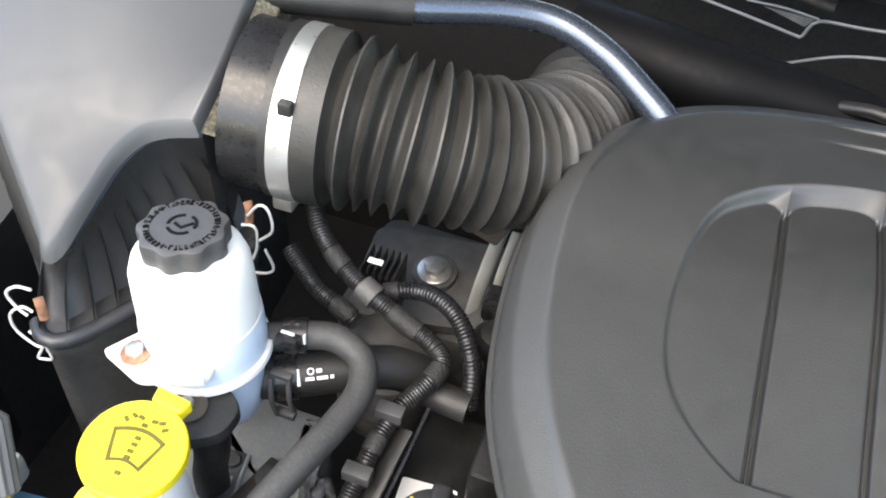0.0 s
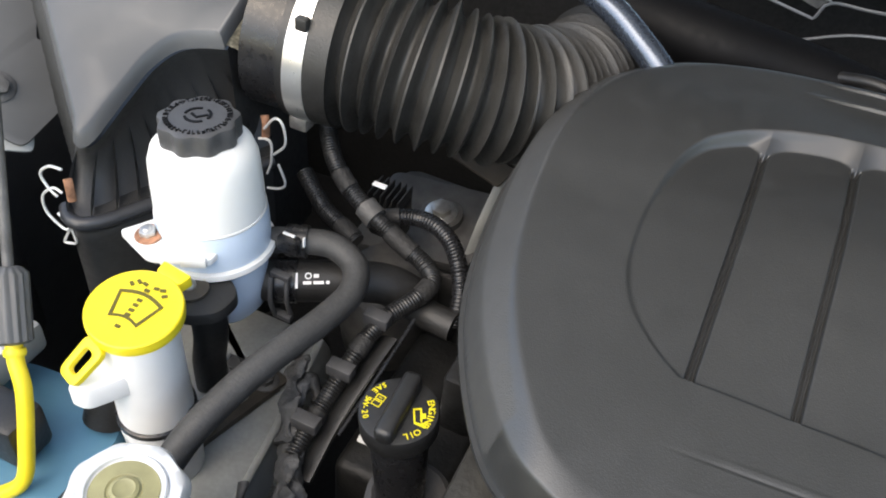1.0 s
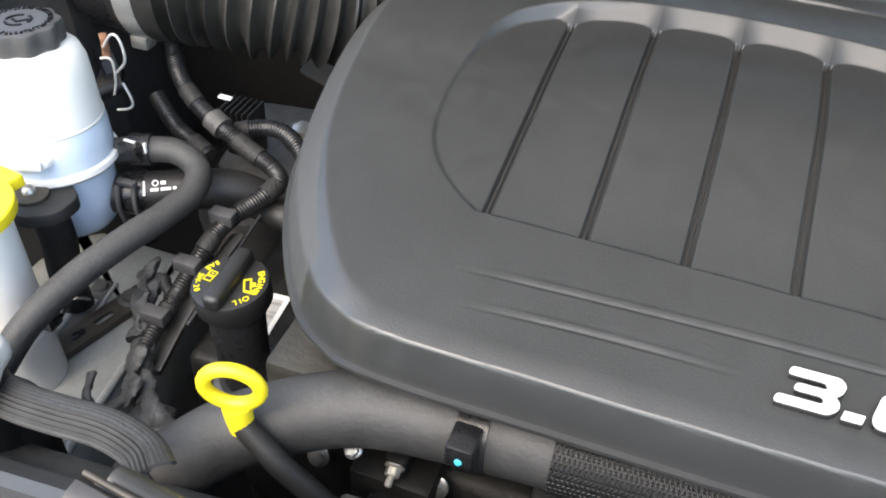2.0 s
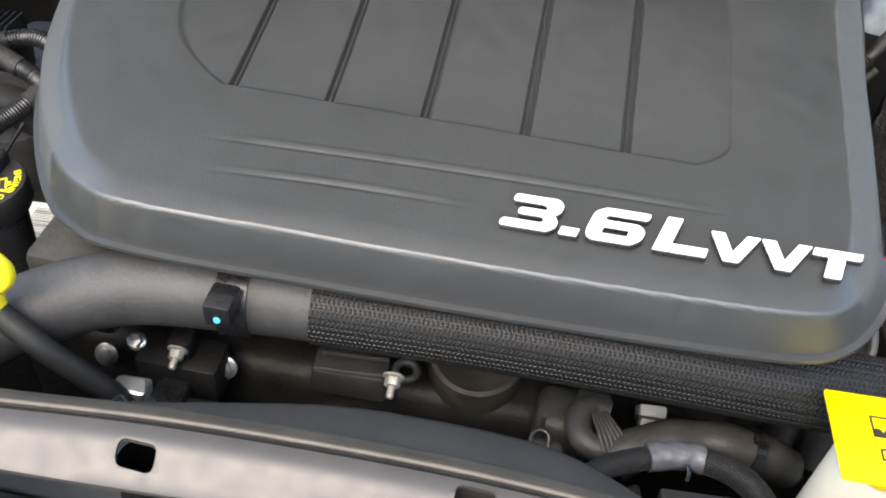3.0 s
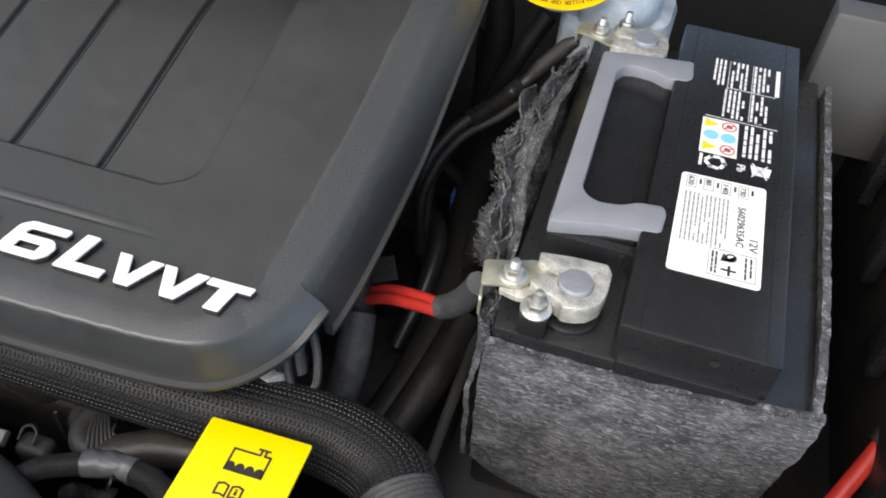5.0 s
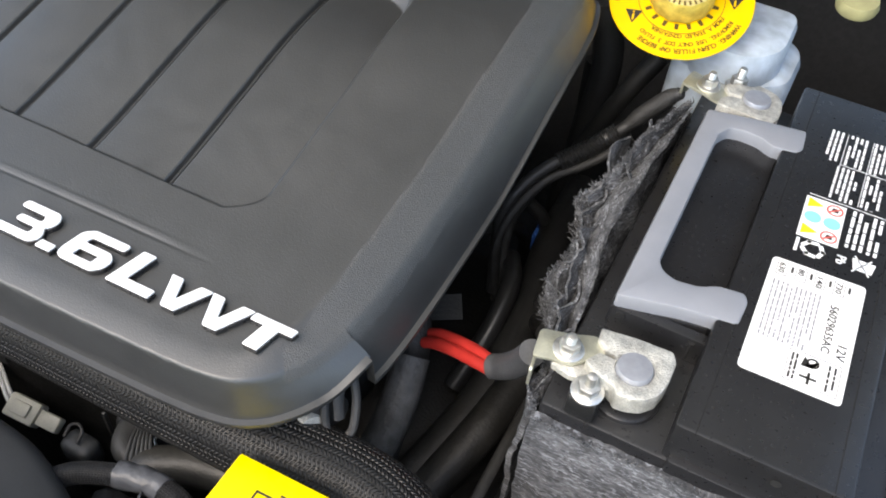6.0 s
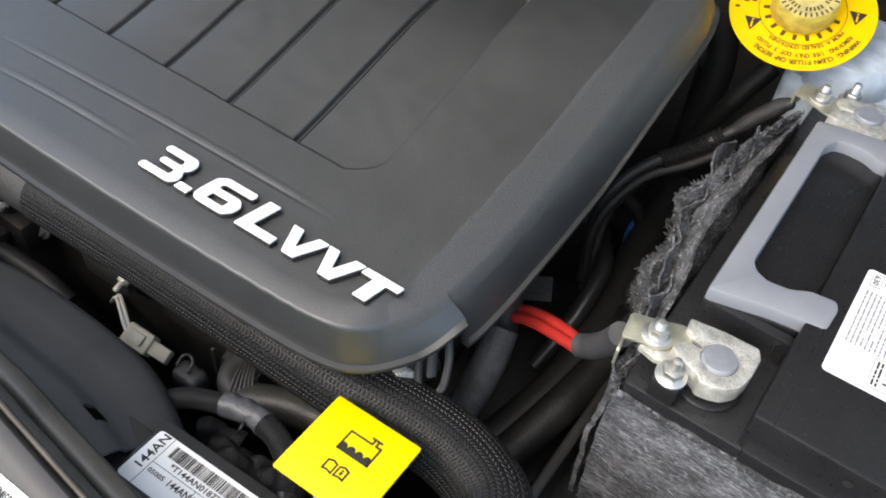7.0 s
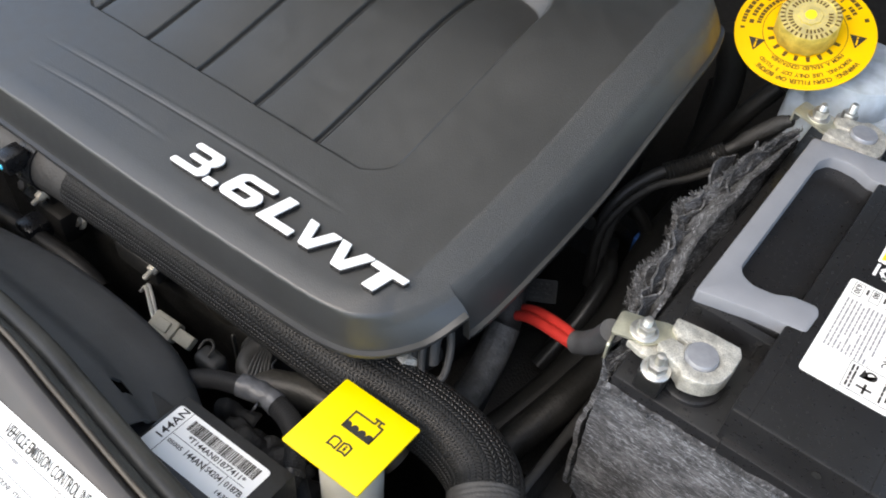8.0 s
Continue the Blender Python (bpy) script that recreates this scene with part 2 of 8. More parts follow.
def part(name, bm, mat, parent=None, label="", smooth=40):
    """Links a bmesh, given in world coordinates, as one mesh object under its thing or part."""
    base = Vector((0, 0, 0))
    up = parent
    while up is not None:
        base += up.location
        up = up.parent
    if base.length:
        bmesh.ops.translate(bm, verts=bm.verts, vec=-base)
    me = bpy.data.meshes.new(name)
    bmesh.ops.recalc_face_normals(bm, faces=bm.faces)
    bm.to_mesh(me)
    bm.free()
    me.materials.append(M[mat])
    if smooth:
        me.shade_smooth()
        me.set_sharp_from_angle(angle=radians(smooth))
    ob = new(name, me)
    if parent is not None:
        ob.parent = parent
    if label:
        ob["label"] = label
    return ob


def solo(name, bm, mat, label, category, kind="", group="", smooth=40):
    return tagged(part(name, bm, mat, None, "", smooth), label, category, group, kind)


def catmull(points, step=0.004, closed=False):
    """Points along a smooth line through the given ones, at about even steps."""
    p = [Vector(q) for q in points]
    n = len(p)
    out = []
    for i in range(n if closed else n - 1):
        if closed:
            a, b, c, d = p[i - 1], p[i], p[(i + 1) % n], p[(i + 2) % n]
        else:
            b, c = p[i], p[i + 1]
            a = p[i - 1] if i else b + (b - c)
            d = p[i + 2] if i + 2 < n else c + (c - b)
        k = max(2, int((c - b).length / step))
        for j in range(k):
            t = j / k
            out.append(0.5 * (2 * b + (c - a) * t + (2 * a - 5 * b + 4 * c - d) * t * t + (3 * b - a - 3 * c + d) * t ** 3))
    if not closed:
        out.append(p[-1])
    return out


def sweep(points, radius, sides=20, step=0.004, smooth=True, caps=True, flat=1.0, bm=None):
    """A tube along a line; radius is a number or a function of metres along it (and the whole length). Carries a UV map (turns, metres)."""
    bm = bm or bmesh.new()
    line = catmull(points, step) if smooth else [Vector(q) for q in points]
    uv = bm.loops.layers.uv.verify()
    total = sum((b - a).length for a, b in zip(line, line[1:]))
    rings, s = [], 0.0
    tangent = (line[1] - line[0]).normalized()
    side = tangent.orthogonal().normalized()
    for i, q in enumerate(line):
        if i:
            s += (q - line[i - 1]).length
        t = (line[min(i + 1, len(line) - 1)] - line[max(i - 1, 0)]).normalized()
        side = (side - t * side.dot(t)).normalized()
        other = t.cross(side)
        r = radius(s, total) if callable(radius) else radius
        ring = []
        for k in range(sides):
            a = 2 * math.pi * k / sides
            ring.append(bm.verts.new(q + r * (math.cos(a) * side + math.sin(a) * other * flat)))
        rings.append((ring, s))
    for (r0, s0), (r1, s1) in zip(rings, rings[1:]):
        for k in range(sides):
            f = bm.faces.new((r0[k], r0[(k + 1) % sides], r1[(k + 1) % sides], r1[k]))
            for loop, w in zip(f.loops, ((k, s0), (k + 1, s0), (k + 1, s1), (k, s1))):
                loop[uv].uv = (w[0] / sides, w[1])
    if caps:
        bm.faces.new(rings[0][0][::-1])
        bm.faces.new(rings[-1][0])
    return bm


def lathe(profile, at=(0, 0, 0), axis=(0, 0, 1), sides=40, lobes=0, depth=0.0, bm=None, caps=True):
    """Turns a profile of (radius, height) round an axis through at; lobes scallop it."""
    bm = bm or bmesh.new()
    turn = Vector((0, 0, 1)).rotation_difference(Vector(axis).normalized()).to_matrix().to_4x4()
    m = Matrix.Translation(at) @ turn
    rings = []
    for item in profile:
        r, h = item[0], item[1]
        w = item[2] if len(item) > 2 else 1.0
        ring = []
        for k in range(sides):
            a = 2 * math.pi * k / sides
            rr = r * (1 - depth * w * (0.5 - 0.5 * math.cos(lobes * a))) if lobes else r
            ring.append(bm.verts.new(m @ Vector((rr * math.cos(a), rr * math.sin(a), h))))
        rings.append(ring)
    for r0, r1 in zip(rings, rings[1:]):
        for k in range(sides):
            bm.faces.new((r0[k], r0[(k + 1) % sides], r1[(k + 1) % sides], r1[k]))
    if caps:
        bm.faces.new(rings[0][::-1])
        bm.faces.new(rings[-1])
    return bm


def block(lo, hi, m=None, bevel=0.002, segments=2, bm=None):
    """A box between two corners, with rounded edges, moved by m."""
    own = bmesh.new()
    bmesh.ops.create_cube(own, size=1)
    lo, hi = Vector(lo), Vector(hi)
    for v in own.verts:
        v.co = Vector((lo[i] + (v.co[i] + 0.5) * (hi[i] - lo[i]) for i in range(3)))
    if bevel:
        bmesh.ops.bevel(own, geom=own.edges[:], offset=bevel, segments=segments, affect="EDGES", profile=0.5)
    if m is not None:
        bmesh.ops.transform(own, matrix=m, verts=own.verts)
    return own if bm is None else join(bm, own)


def join(bm, other):
    me = bpy.data.meshes.new("join")
    other.to_mesh(me)
    other.free()
    bm.from_mesh(me)
    bpy.data.meshes.remove(me)
    return bm


def rounded(points, radius, steps=5):
    """A polygon with its corners rounded; radius is one number or one for each corner."""
    out = []
    n = len(points)
    for i, q in enumerate(points):
        r = radius[i] if isinstance(radius, (list, tuple)) else radius
        a, b, c = Vector(points[i - 1]), Vector(q), Vector(points[(i + 1) % n])
        if r <= 0:
            out.append(b)
            continue
        da, dc = (a - b), (c - b)
        r0 = min(r, da.length * 0.48, dc.length * 0.48)
        p0, p1 = b + da.normalized() * r0, b + dc.normalized() * r0
        for k in range(steps + 1):
            t = k / steps
            out.append((1 - t) ** 2 * p0 + 2 * t * (1 - t) * b + t * t * p1)
    return out


def slab(outline, thick, m=None, bevel=0.0, bm=None, holes=()):
    """A plate of an outline (x, y), from z = 0 up to its thickness, with a bevelled upper edge, moved by m."""
    own = bmesh.new()
    pts = [Vector((p[0], p[1], 0)) for p in outline]
    verts = [own.verts.new(p) for p in pts]
    if holes or len(verts) > 4:
        edges = [own.edges.new((verts[i - 1], verts[i])) for i in range(len(verts))]
        for h in holes:
            hv = [own.verts.new((p[0], p[1], 0)) for p in h]
            edges += [own.edges.new((hv[i - 1], hv[i])) for i in range(len(hv))]
        bmesh.ops.triangle_fill(own, use_beauty=True, use_dissolve=False, edges=edges)
        faces = own.faces[:]
    else:
        faces = [own.faces.new(verts)]
    bmesh.ops.recalc_face_normals(own, faces=own.faces)
    if sum(f.normal.z for f in own.faces) < 0:
        bmesh.ops.reverse_faces(own, faces=own.faces)
    if thick:
        got = bmesh.ops.extrude_face_region(own, geom=faces)
        top = [g for g in got["geom"] if isinstance(g, bmesh.types.BMVert)]
        bmesh.ops.translate(own, verts=top, vec=(0, 0, thick))
        if bevel:
            tv = set(top)
            rim = [e for e in own.edges if e.verts[0] in tv and e.verts[1] in tv and len(e.link_faces) == 2
                   and any(abs(f.normal.z) < 0.5 for f in e.link_faces)]
            own.normal_update()
            rim = [e for e in own.edges if e.verts[0] in tv and e.verts[1] in tv and any(abs(f.normal.z) < 0.5 for f in e.link_faces)]
            bmesh.ops.bevel(own, geom=rim, offset=bevel, segments=2, affect="EDGES", profile=0.5)
    if m is not None:
        bmesh.ops.transform(own, matrix=m, verts=own.verts)
    return own if bm is None else join(bm, own)


def carve(bm, cutters):
    """Cuts closed cutter meshes out of a closed mesh."""
    obs = []
    for k, one in enumerate([bm] + cutters):
        me = bpy.data.meshes.new("carve")
        bmesh.ops.recalc_face_normals(one, faces=one.faces)
        one.to_mesh(me)
        one.free()
        obs.append(new("carve", me))
    for ob in obs[1:]:
        mod = obs[0].modifiers.new("cut", "BOOLEAN")
        mod.operation, mod.solver, mod.object = "DIFFERENCE", "EXACT", ob
    bpy.context.view_layer.update()
    got = bpy.data.meshes.new_from_object(obs[0].evaluated_get(bpy.context.evaluated_depsgraph_get()))
    out = bmesh.new()
    out.from_mesh(got)
    for ob in obs:
        me = ob.data
        bpy.data.objects.remove(ob)
        bpy.data.meshes.remove(me)
    bpy.data.meshes.remove(got)
    return out


def frame_at(at, xdir, normal):
    """The pose of a flat thing: its x axis along xdir, its z axis along normal."""
    z = Vector(normal).normalized()
    x = Vector(xdir)
    x = (x - z * x.dot(z)).normalized()
    y = z.cross(x)
    return Matrix(((x.x, y.x, z.x, at[0]), (x.y, y.y, z.y, at[1]), (x.z, y.z, z.z, at[2]), (0, 0, 0, 1)))


def letters(text, size, m, thick=0.0003, align="LEFT", stretch=1.0, bm=None, width=None, bold=0.012):
    """Text as a mesh: its baseline starts at the pose m. width squeezes it to that length."""
    cu = bpy.data.curves.new("text", "FONT")
    cu.body, cu.size, cu.align_x, cu.extrude, cu.resolution_u = text, size, align, thick / 2, 2
    cu.offset = bold * size
    ob = new("text", cu)
    bpy.context.view_layer.update()
    me = bpy.data.meshes.new_from_object(ob.evaluated_get(bpy.context.evaluated_depsgraph_get()))
    own = bmesh.new()
    own.from_mesh(me)
    bpy.data.objects.remove(ob)
    bpy.data.curves.remove(cu)
    bpy.data.meshes.remove(me)
    if width and own.verts:
        xs = [v.co.x for v in own.verts]
        stretch = width / max(1e-6, max(xs) - min(xs))
    bmesh.ops.transform(own, matrix=m @ Matrix.Translation((0, 0, thick / 2)) @ Matrix.Diagonal((stretch, 1, 1, 1)), verts=own.verts)
    return own if bm is None else join(bm, own)


def ring_text(text, size, radius, m, start, step, thick=0.0003, outward=True):
    """Letters set round a circle in the plane of m, from the angle start (degrees), step degrees each."""
    bm = bmesh.new()
    a = start
    for ch in text:
        if ch != " ":
            turn = pose(0, 0, 0, 0, 0, a - 90 if outward else a + 90)
            at = Matrix.Translation((radius * math.cos(radians(a)), radius * math.sin(radians(a)), 0))
            letters(ch, size, m @ at @ turn, thick, "CENTER", 1.0, bm)
        a += step if not outward else -step
    return bm


def bars(rows, m, thick=0.0002, bm=None):
    """Plain bars for print that cannot be read: rows of (x0, y0, x1, y1) in the plane of m."""
    bm = bm or bmesh.new()
    for x0, y0, x1, y1 in rows:
        slab([(x0, y0), (x1, y0), (x1, y1), (x0, y1)], thick, m, 0, bm)
    return bm


def print_rows(x0, x1, ys, height, rng, dense=0.75):
    """Broken bars like lines of fine print."""
    out = []
    for y in ys:
        x = x0
        while x < x1:
            w = rng.uniform(1.5, 6) * height
            if rng.random() < dense:
                out.append((x, y, min(x + w, x1), y + height))
            x += w + height * 0.7
    return out


def hexbolt(name, at, axis, r, label, mat="zinc", washer=1.55, stud=0.0, washer_mat=None, height=0.75):
    """A flanged bolt or nut, its washer on the surface at at."""
    ob = thing(name, at, label, "bolt")
    turn = Vector((0, 0, 1)).rotation_difference(Vector(axis).normalized()).to_matrix().to_4x4()
    m = Matrix.Translation(at) @ turn
    part("washer", lathe([(r * washer, -0.0005), (r * washer, r * 0.14), (r * washer * 0.92, r * 0.22), (r * 0.8, r * 0.3)], at, axis, 24), washer_mat or mat, ob)
    hexa = [(r * math.cos(math.pi / 3 * k), r * math.sin(math.pi / 3 * k)) for k in range(6)]
    part("head", slab(rounded(hexa, r * 0.12, 2), r * height, m @ Matrix.Translation((0, 0, r * 0.2)), r * 0.12), mat, ob)
    if stud:
        n = 5
        prof = [(r * 0.5, r * 0.5)]
        for k in range(n):
            h0 = r * height + stud * k / n
            prof += [(r * 0.5, h0), (r * 0.44, h0 + stud / n * 0.5)]
        prof += [(r * 0.4, r * height + stud), (r * 0.2, r * height + stud * 1.05)]
        part("stud", lathe(prof, at, axis, 14), mat, ob)
    return ob


# ---------------------------------------------------------------- the bay that closes the place
def bay():
    solo("ground", slab([(-60, -60), (60, -60), (60, 60), (-60, 60)], 0, Matrix.Translation((0, 0, -0.95))), "asphalt",
         "grey asphalt ground under the car", "ground", "structure", smooth=0)
    solo("floor", block((-0.86, -0.34, -0.56), (0.86, 0.72, -0.52)), "firewall", "dark underside of the engine bay", "floor", "structure")
    solo("wall_rear", block((-0.86, 0.70, -0.56), (0.86, 0.76, 0.10)), "firewall", "dark insulated firewall behind the engine", "wall", "structure")
    solo("wall_left", block((-0.90, -0.34, -0.56), (-0.86, 0.74, 0.03)), "primer", "grey inner wing of the engine bay", "wall", "structure")
    solo("wall_right", block((0.80, -0.34, -0.56), (0.84, 0.74, 0.03)), "primer", "grey inner wing of the engine bay", "wall", "structure")
    solo("wall_front", block((-0.86, -0.62, -0.60), (0.86, -0.58, -0.03)), "paint", "dark painted front of the car", "wall", "structure")
    # the raised hood, unseen, hinged behind the bay; pale underside bounces light onto cover
    bm = bmesh.new()
    n = 14
    rows = []
    for i in range(n + 1):
        t = i / n
        y = 0.65 - 0.70 * t
        z = 0.14 + 0.74 * t + 0.06 * math.sin(math.pi * t)
        rows.append([bm.verts.new((x * (1.0 - 0.08 * t), y, z + 0.03 * (1 - (x / 0.78) ** 2))) for x in (-0.78, -0.5, -0.2, 0, 0.2, 0.5, 0.78)])
    for a, b in zip(rows, rows[1:]):
        for k in range(6):
            bm.faces.new((a[k], a[k + 1], b[k + 1], b[k]))
    got = bmesh.ops.extrude_face_region(bm, geom=bm.faces[:])
    bmesh.ops.translate(bm, verts=[g for g in got["geom"] if isinstance(g, bmesh.types.BMVert)], vec=(0, 0.03, 0.01))
    # added pad, out of view, that darkens what the rear of the cover reflects
    pad = bmesh.new()
    rows = []
    for i in range(9):
        t = 0.01 + 0.32 * i / 8
        y, z = 0.65 - 0.70 * t, 0.14 + 0.74 * t + 0.06 * math.sin(math.pi * t)
        rows.append([pad.verts.new((x * (1.0 - 0.08 * t), y - 0.012, z - 0.008 + 0.03 * (1 - (x / 0.78) ** 2))) for x in (-0.70, -0.5, -0.2, 0, 0.2, 0.5, 0.70)])
    for a, b in zip(rows, rows[1:]):
        for k in range(6):
            pad.faces.new((a[k], a[k + 1], b[k + 1], b[k]))
    bmesh.ops.solidify(pad, geom=pad.faces[:], thickness=0.006)
    solo("reflection_pad", pad, "firewall", "unseen dark pad added to darken reflections at the cover rear", "liner", "structure")
    solo("hood", bm, "hood_bounce", "raised hood out of view, its underside pale to light the engine bay", "hood", "structure")
    # cowl and its trim under the windscreen
    cowl = thing("cowl", (0, 0.62, 0.0), "black plastic cowl panel below the windscreen", "cowl", kind="structure")
    part("panel", block((-0.8, 0.60, 0.045), (0.8, 0.70, 0.075), None, 0.008), "black", cowl)
    part("seal", sweep([(-0.8, 0.595, 0.07), (-0.3, 0.585, 0.075), (0.2, 0.59, 0.07), (0.8, 0.6, 0.06)], 0.010, 12, 0.03), "rubber", cowl)


bay()


# ---------------------------------------------------------------- engine cover
COVER_SLOPE = 0.15
RIM = [(-0.20, -0.034), (-0.10, -0.034), (0.0, -0.033), (0.10, -0.030), (0.165, -0.026), (0.194, -0.016), (0.214, 0.006), (0.226, 0.034),
       (0.232, 0.07), (0.235, 0.14), (0.236, 0.22), (0.236, 0.30), (0.232, 0.355), (0.214, 0.395), (0.17, 0.415), (0.06, 0.42), (-0.06, 0.42),
       (-0.15, 0.413), (-0.213, 0.400), (-0.266, 0.374), (-0.308, 0.328), (-0.332, 0.272), (-0.340, 0.22), (-0.336, 0.16), (-0.323, 0.10),
       (-0.298, 0.045), (-0.265, -0.002), (-0.236, -0.024)]
SEAMS = [-0.1755, -0.115, -0.0555, 0.0055, 0.0660]
LEFT_EDGE, RIGHT_EDGE, FRONT_EDGE = -0.238, 0.128, 0.0715


ARC = np.array([(p.x, p.y) for p in catmull([(-0.165, 0.060, 0), (-0.175, 0.0675, 0), (-0.196, 0.081, 0), (-0.215, 0.099, 0), (-0.227, 0.118, 0), (-0.2335, 0.140, 0), (-0.236, 0.170, 0), (-0.2345, 0.200, 0),
                                             (-0.230, 0.228, 0), (-0.222, 0.250, 0), (-0.209, 0.266, 0), (-0.182, 0.284, 0), (-0.150, 0.296, 0)], 0.002)])


def rim_low(x, y, nx, ny):
    """How far the rim hangs below the top: it rises in an arch at the front corner, where the side wall ends."""
    front, right, left, rear = (np.clip(v, 0, 1) ** 2 for v in (-ny, nx, -nx, ny))
    wall = 0.048 - 0.011 * smoothstep(0.18, 0.34, y)
    arch = 0.029 - 0.005 * smoothstep(0.008, 0.038, y)
    side = np.where(y > 0.041, wall, arch)
    return np.where((x > 0.15) & (y <= 0.041), arch, 0.029 * front + side * right + 0.050 * left + 0.060 * rear)


def smoothstep(a, b, x):
    t = np.clip((x - a) / (b - a), 0, 1)
    return t * t * (3 - 2 * t)


def steps_of(a, b, coarse, dense):
    """Coordinates from a to b, closer together within the given spans (lo, hi, step)."""
    out, x = [], a
    while x < b:
        out.append(x)
        s = coarse
        for lo, hi, d in dense:
            if lo - coarse < x < hi:
                s = min(s, d if x >= lo - 1e-9 else max(d, min(coarse, lo - x)))
        x += max(s, 1e-4)
    out.append(b)
    return np.array(out)


def cover_height(x, y, d, nx, ny):
    """Height of the cover's upper side; d is the distance in from its rim, (nx, ny) the way out to it."""
    swell = (0.45 + 0.55 * smoothstep(-0.20, -0.10, x)) * (1 - 0.7 * smoothstep(0.13, 0.20, x))
    z = COVER_SLOPE * y + 0.0078 * swell * np.exp(-((y - 0.215) / 0.065) ** 2) + 0.003 * swell * smoothstep(0.07, 0.15, y) * (1 - smoothstep(0.27, 0.33, y))
    # six panels, sunk towards the rear, crowned, with a rounded rear end each
    bounds = [LEFT_EDGE] + SEAMS + [RIGHT_EDGE]
    back = 0.305 - 0.9 * (x + 0.05) ** 2
    left = np.interp(y, ARC[:, 1], ARC[:, 0])
    right = RIGHT_EDGE - 0.022 * np.clip((0.095 - y) / 0.024, 0, 1) ** 2.2 - 0.02 * np.clip((y - 0.26) / 0.04, 0, 1) ** 2
    lean = (np.interp(y + 0.002, ARC[:, 1], ARC[:, 0]) - np.interp(y - 0.002, ARC[:, 1], ARC[:, 0])) / 0.004
    from_left = (x - left) / np.sqrt(1 + lean ** 2)
    sides = np.minimum(np.minimum(from_left, right - x), y - FRONT_EDGE)
    inside = np.minimum(sides, back - y)
    depth = 0.0022
    lift = 0.0105 * smoothstep(0.17, 0.305, y)
    u = np.zeros_like(x)
    near = np.full_like(x, 9.0)
    for a, b in zip(bounds, bounds[1:]):
        k = (x >= a) & (x < b)
        u[k] = (x[k] - a) / (b - a)
    for s in SEAMS:
        near = np.minimum(near, np.abs(x - s))
    first = x < SEAMS[0]
    base = np.where(first, 0.004 + 0.012 * smoothstep(0.1, 0.9, u), 0.016)
    end = back - base * 0.8 - np.where(first & (u < 0.5), 0, 0.013 * np.abs(2 * u - 1) ** 5.0)
    rise = np.clip((y - end) / np.maximum(back - 0.0015 - end, 0.004), 0, 1)
    crown = 0.0013 * (1 - np.abs(2 * u - 1) ** 2.2)
    seam = 0.0044 * (1 - smoothstep(0.0019, 0.0034, near)) - 0.0022 * (1 - smoothstep(0.0003, 0.0012, near))
    sunk = (depth - crown) * (1 - rise) + lift * (1 - rise) + seam * (1 - smoothstep(0, 0.10, rise))
    z = z + lift - np.where(inside > 0, sunk * smoothstep(0, 0.0016 + 0.45 * lift, sides), 0)
    # thin grooves before and behind the panels
    def groove(z, x0, y0, x1, y1, w, deep):
        t = np.clip((x - x0) / (x1 - x0), 0, 1)
        yc = y0 + (y1 - y0) * t + 0.002 * np.sin(math.pi * t)
        fade = np.clip(np.minimum(x - x0, x1 - x) / 0.05, 0, 1)
        return z - deep * fade * (1 - smoothstep(0.2 * w, w, np.abs(y - yc)))
    z = groove(z, -0.180, 0.026, 0.130, 0.037, 0.0016, 0.0005)
    z = groove(z, -0.170, 0.0305, 0.125, 0.0405, 0.0018, -0.0002)
    z = groove(z, -0.170, 0.002, -0.016, 0.009, 0.0016, 0.0005)
    z = groove(z, -0.170, 0.006, -0.010, 0.0125, 0.0018, -0.0002)
    z = groove(z, -0.165, 0.338, 0.05, 0.343, 0.0024, -0.0022)
    z = groove(z, -0.165, 0.356, 0.05, 0.361, 0.0024, -0.0022)
    # the edge: a band that slopes down, then a short wall
    wide = 0.021 * np.clip(-ny, 0, 1) ** 2 + 0.038 * np.clip(nx, 0, 1) ** 2 + 0.030 * np.clip(-nx, 0, 1) ** 2 + 0.058 * np.clip(ny, 0, 1) ** 2
    wall = 0.0044 * np.clip(-ny, 0, 1) ** 2 + 0.010 * np.clip(nx, 0, 1) ** 2 + 0.006 * np.clip(-nx, 0, 1) ** 2 + 0.008 * np.clip(ny, 0, 1) ** 2
    fall = 0.0020 * np.clip(-ny, 0, 1) ** 2 + 0.014 * np.clip(nx, 0, 1) ** 2 + 0.020 * np.clip(-nx, 0, 1) ** 2 + 0.030 * np.clip(ny, 0, 1) ** 2
    low = rim_low(x, y, nx, ny)
    fall = np.minimum(fall, low - 0.003)
    t = np.clip((wide - d) / np.maximum(wide - wall, 1e-4), 0, 1.0)
    roll = np.clip(-ny, 0, 1) ** 2
    soft = (1 - roll) * np.where(t < 0.16, t * t / 0.32, t - 0.08) / 0.92 + roll * t ** 1.7
    edge = wall * (1.7 - 0.2 * roll)
    z = z - fall * soft - (low - fall) * np.clip((edge - d) / edge, 0, 1) ** (1.7 - 0.58 * roll)
    # mask of the sloping web faces that get the lightened plastic
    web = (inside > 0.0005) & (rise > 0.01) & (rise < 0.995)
    return z - 0.0006 * np.sin(x * 9) * np.cos(y * 8), web


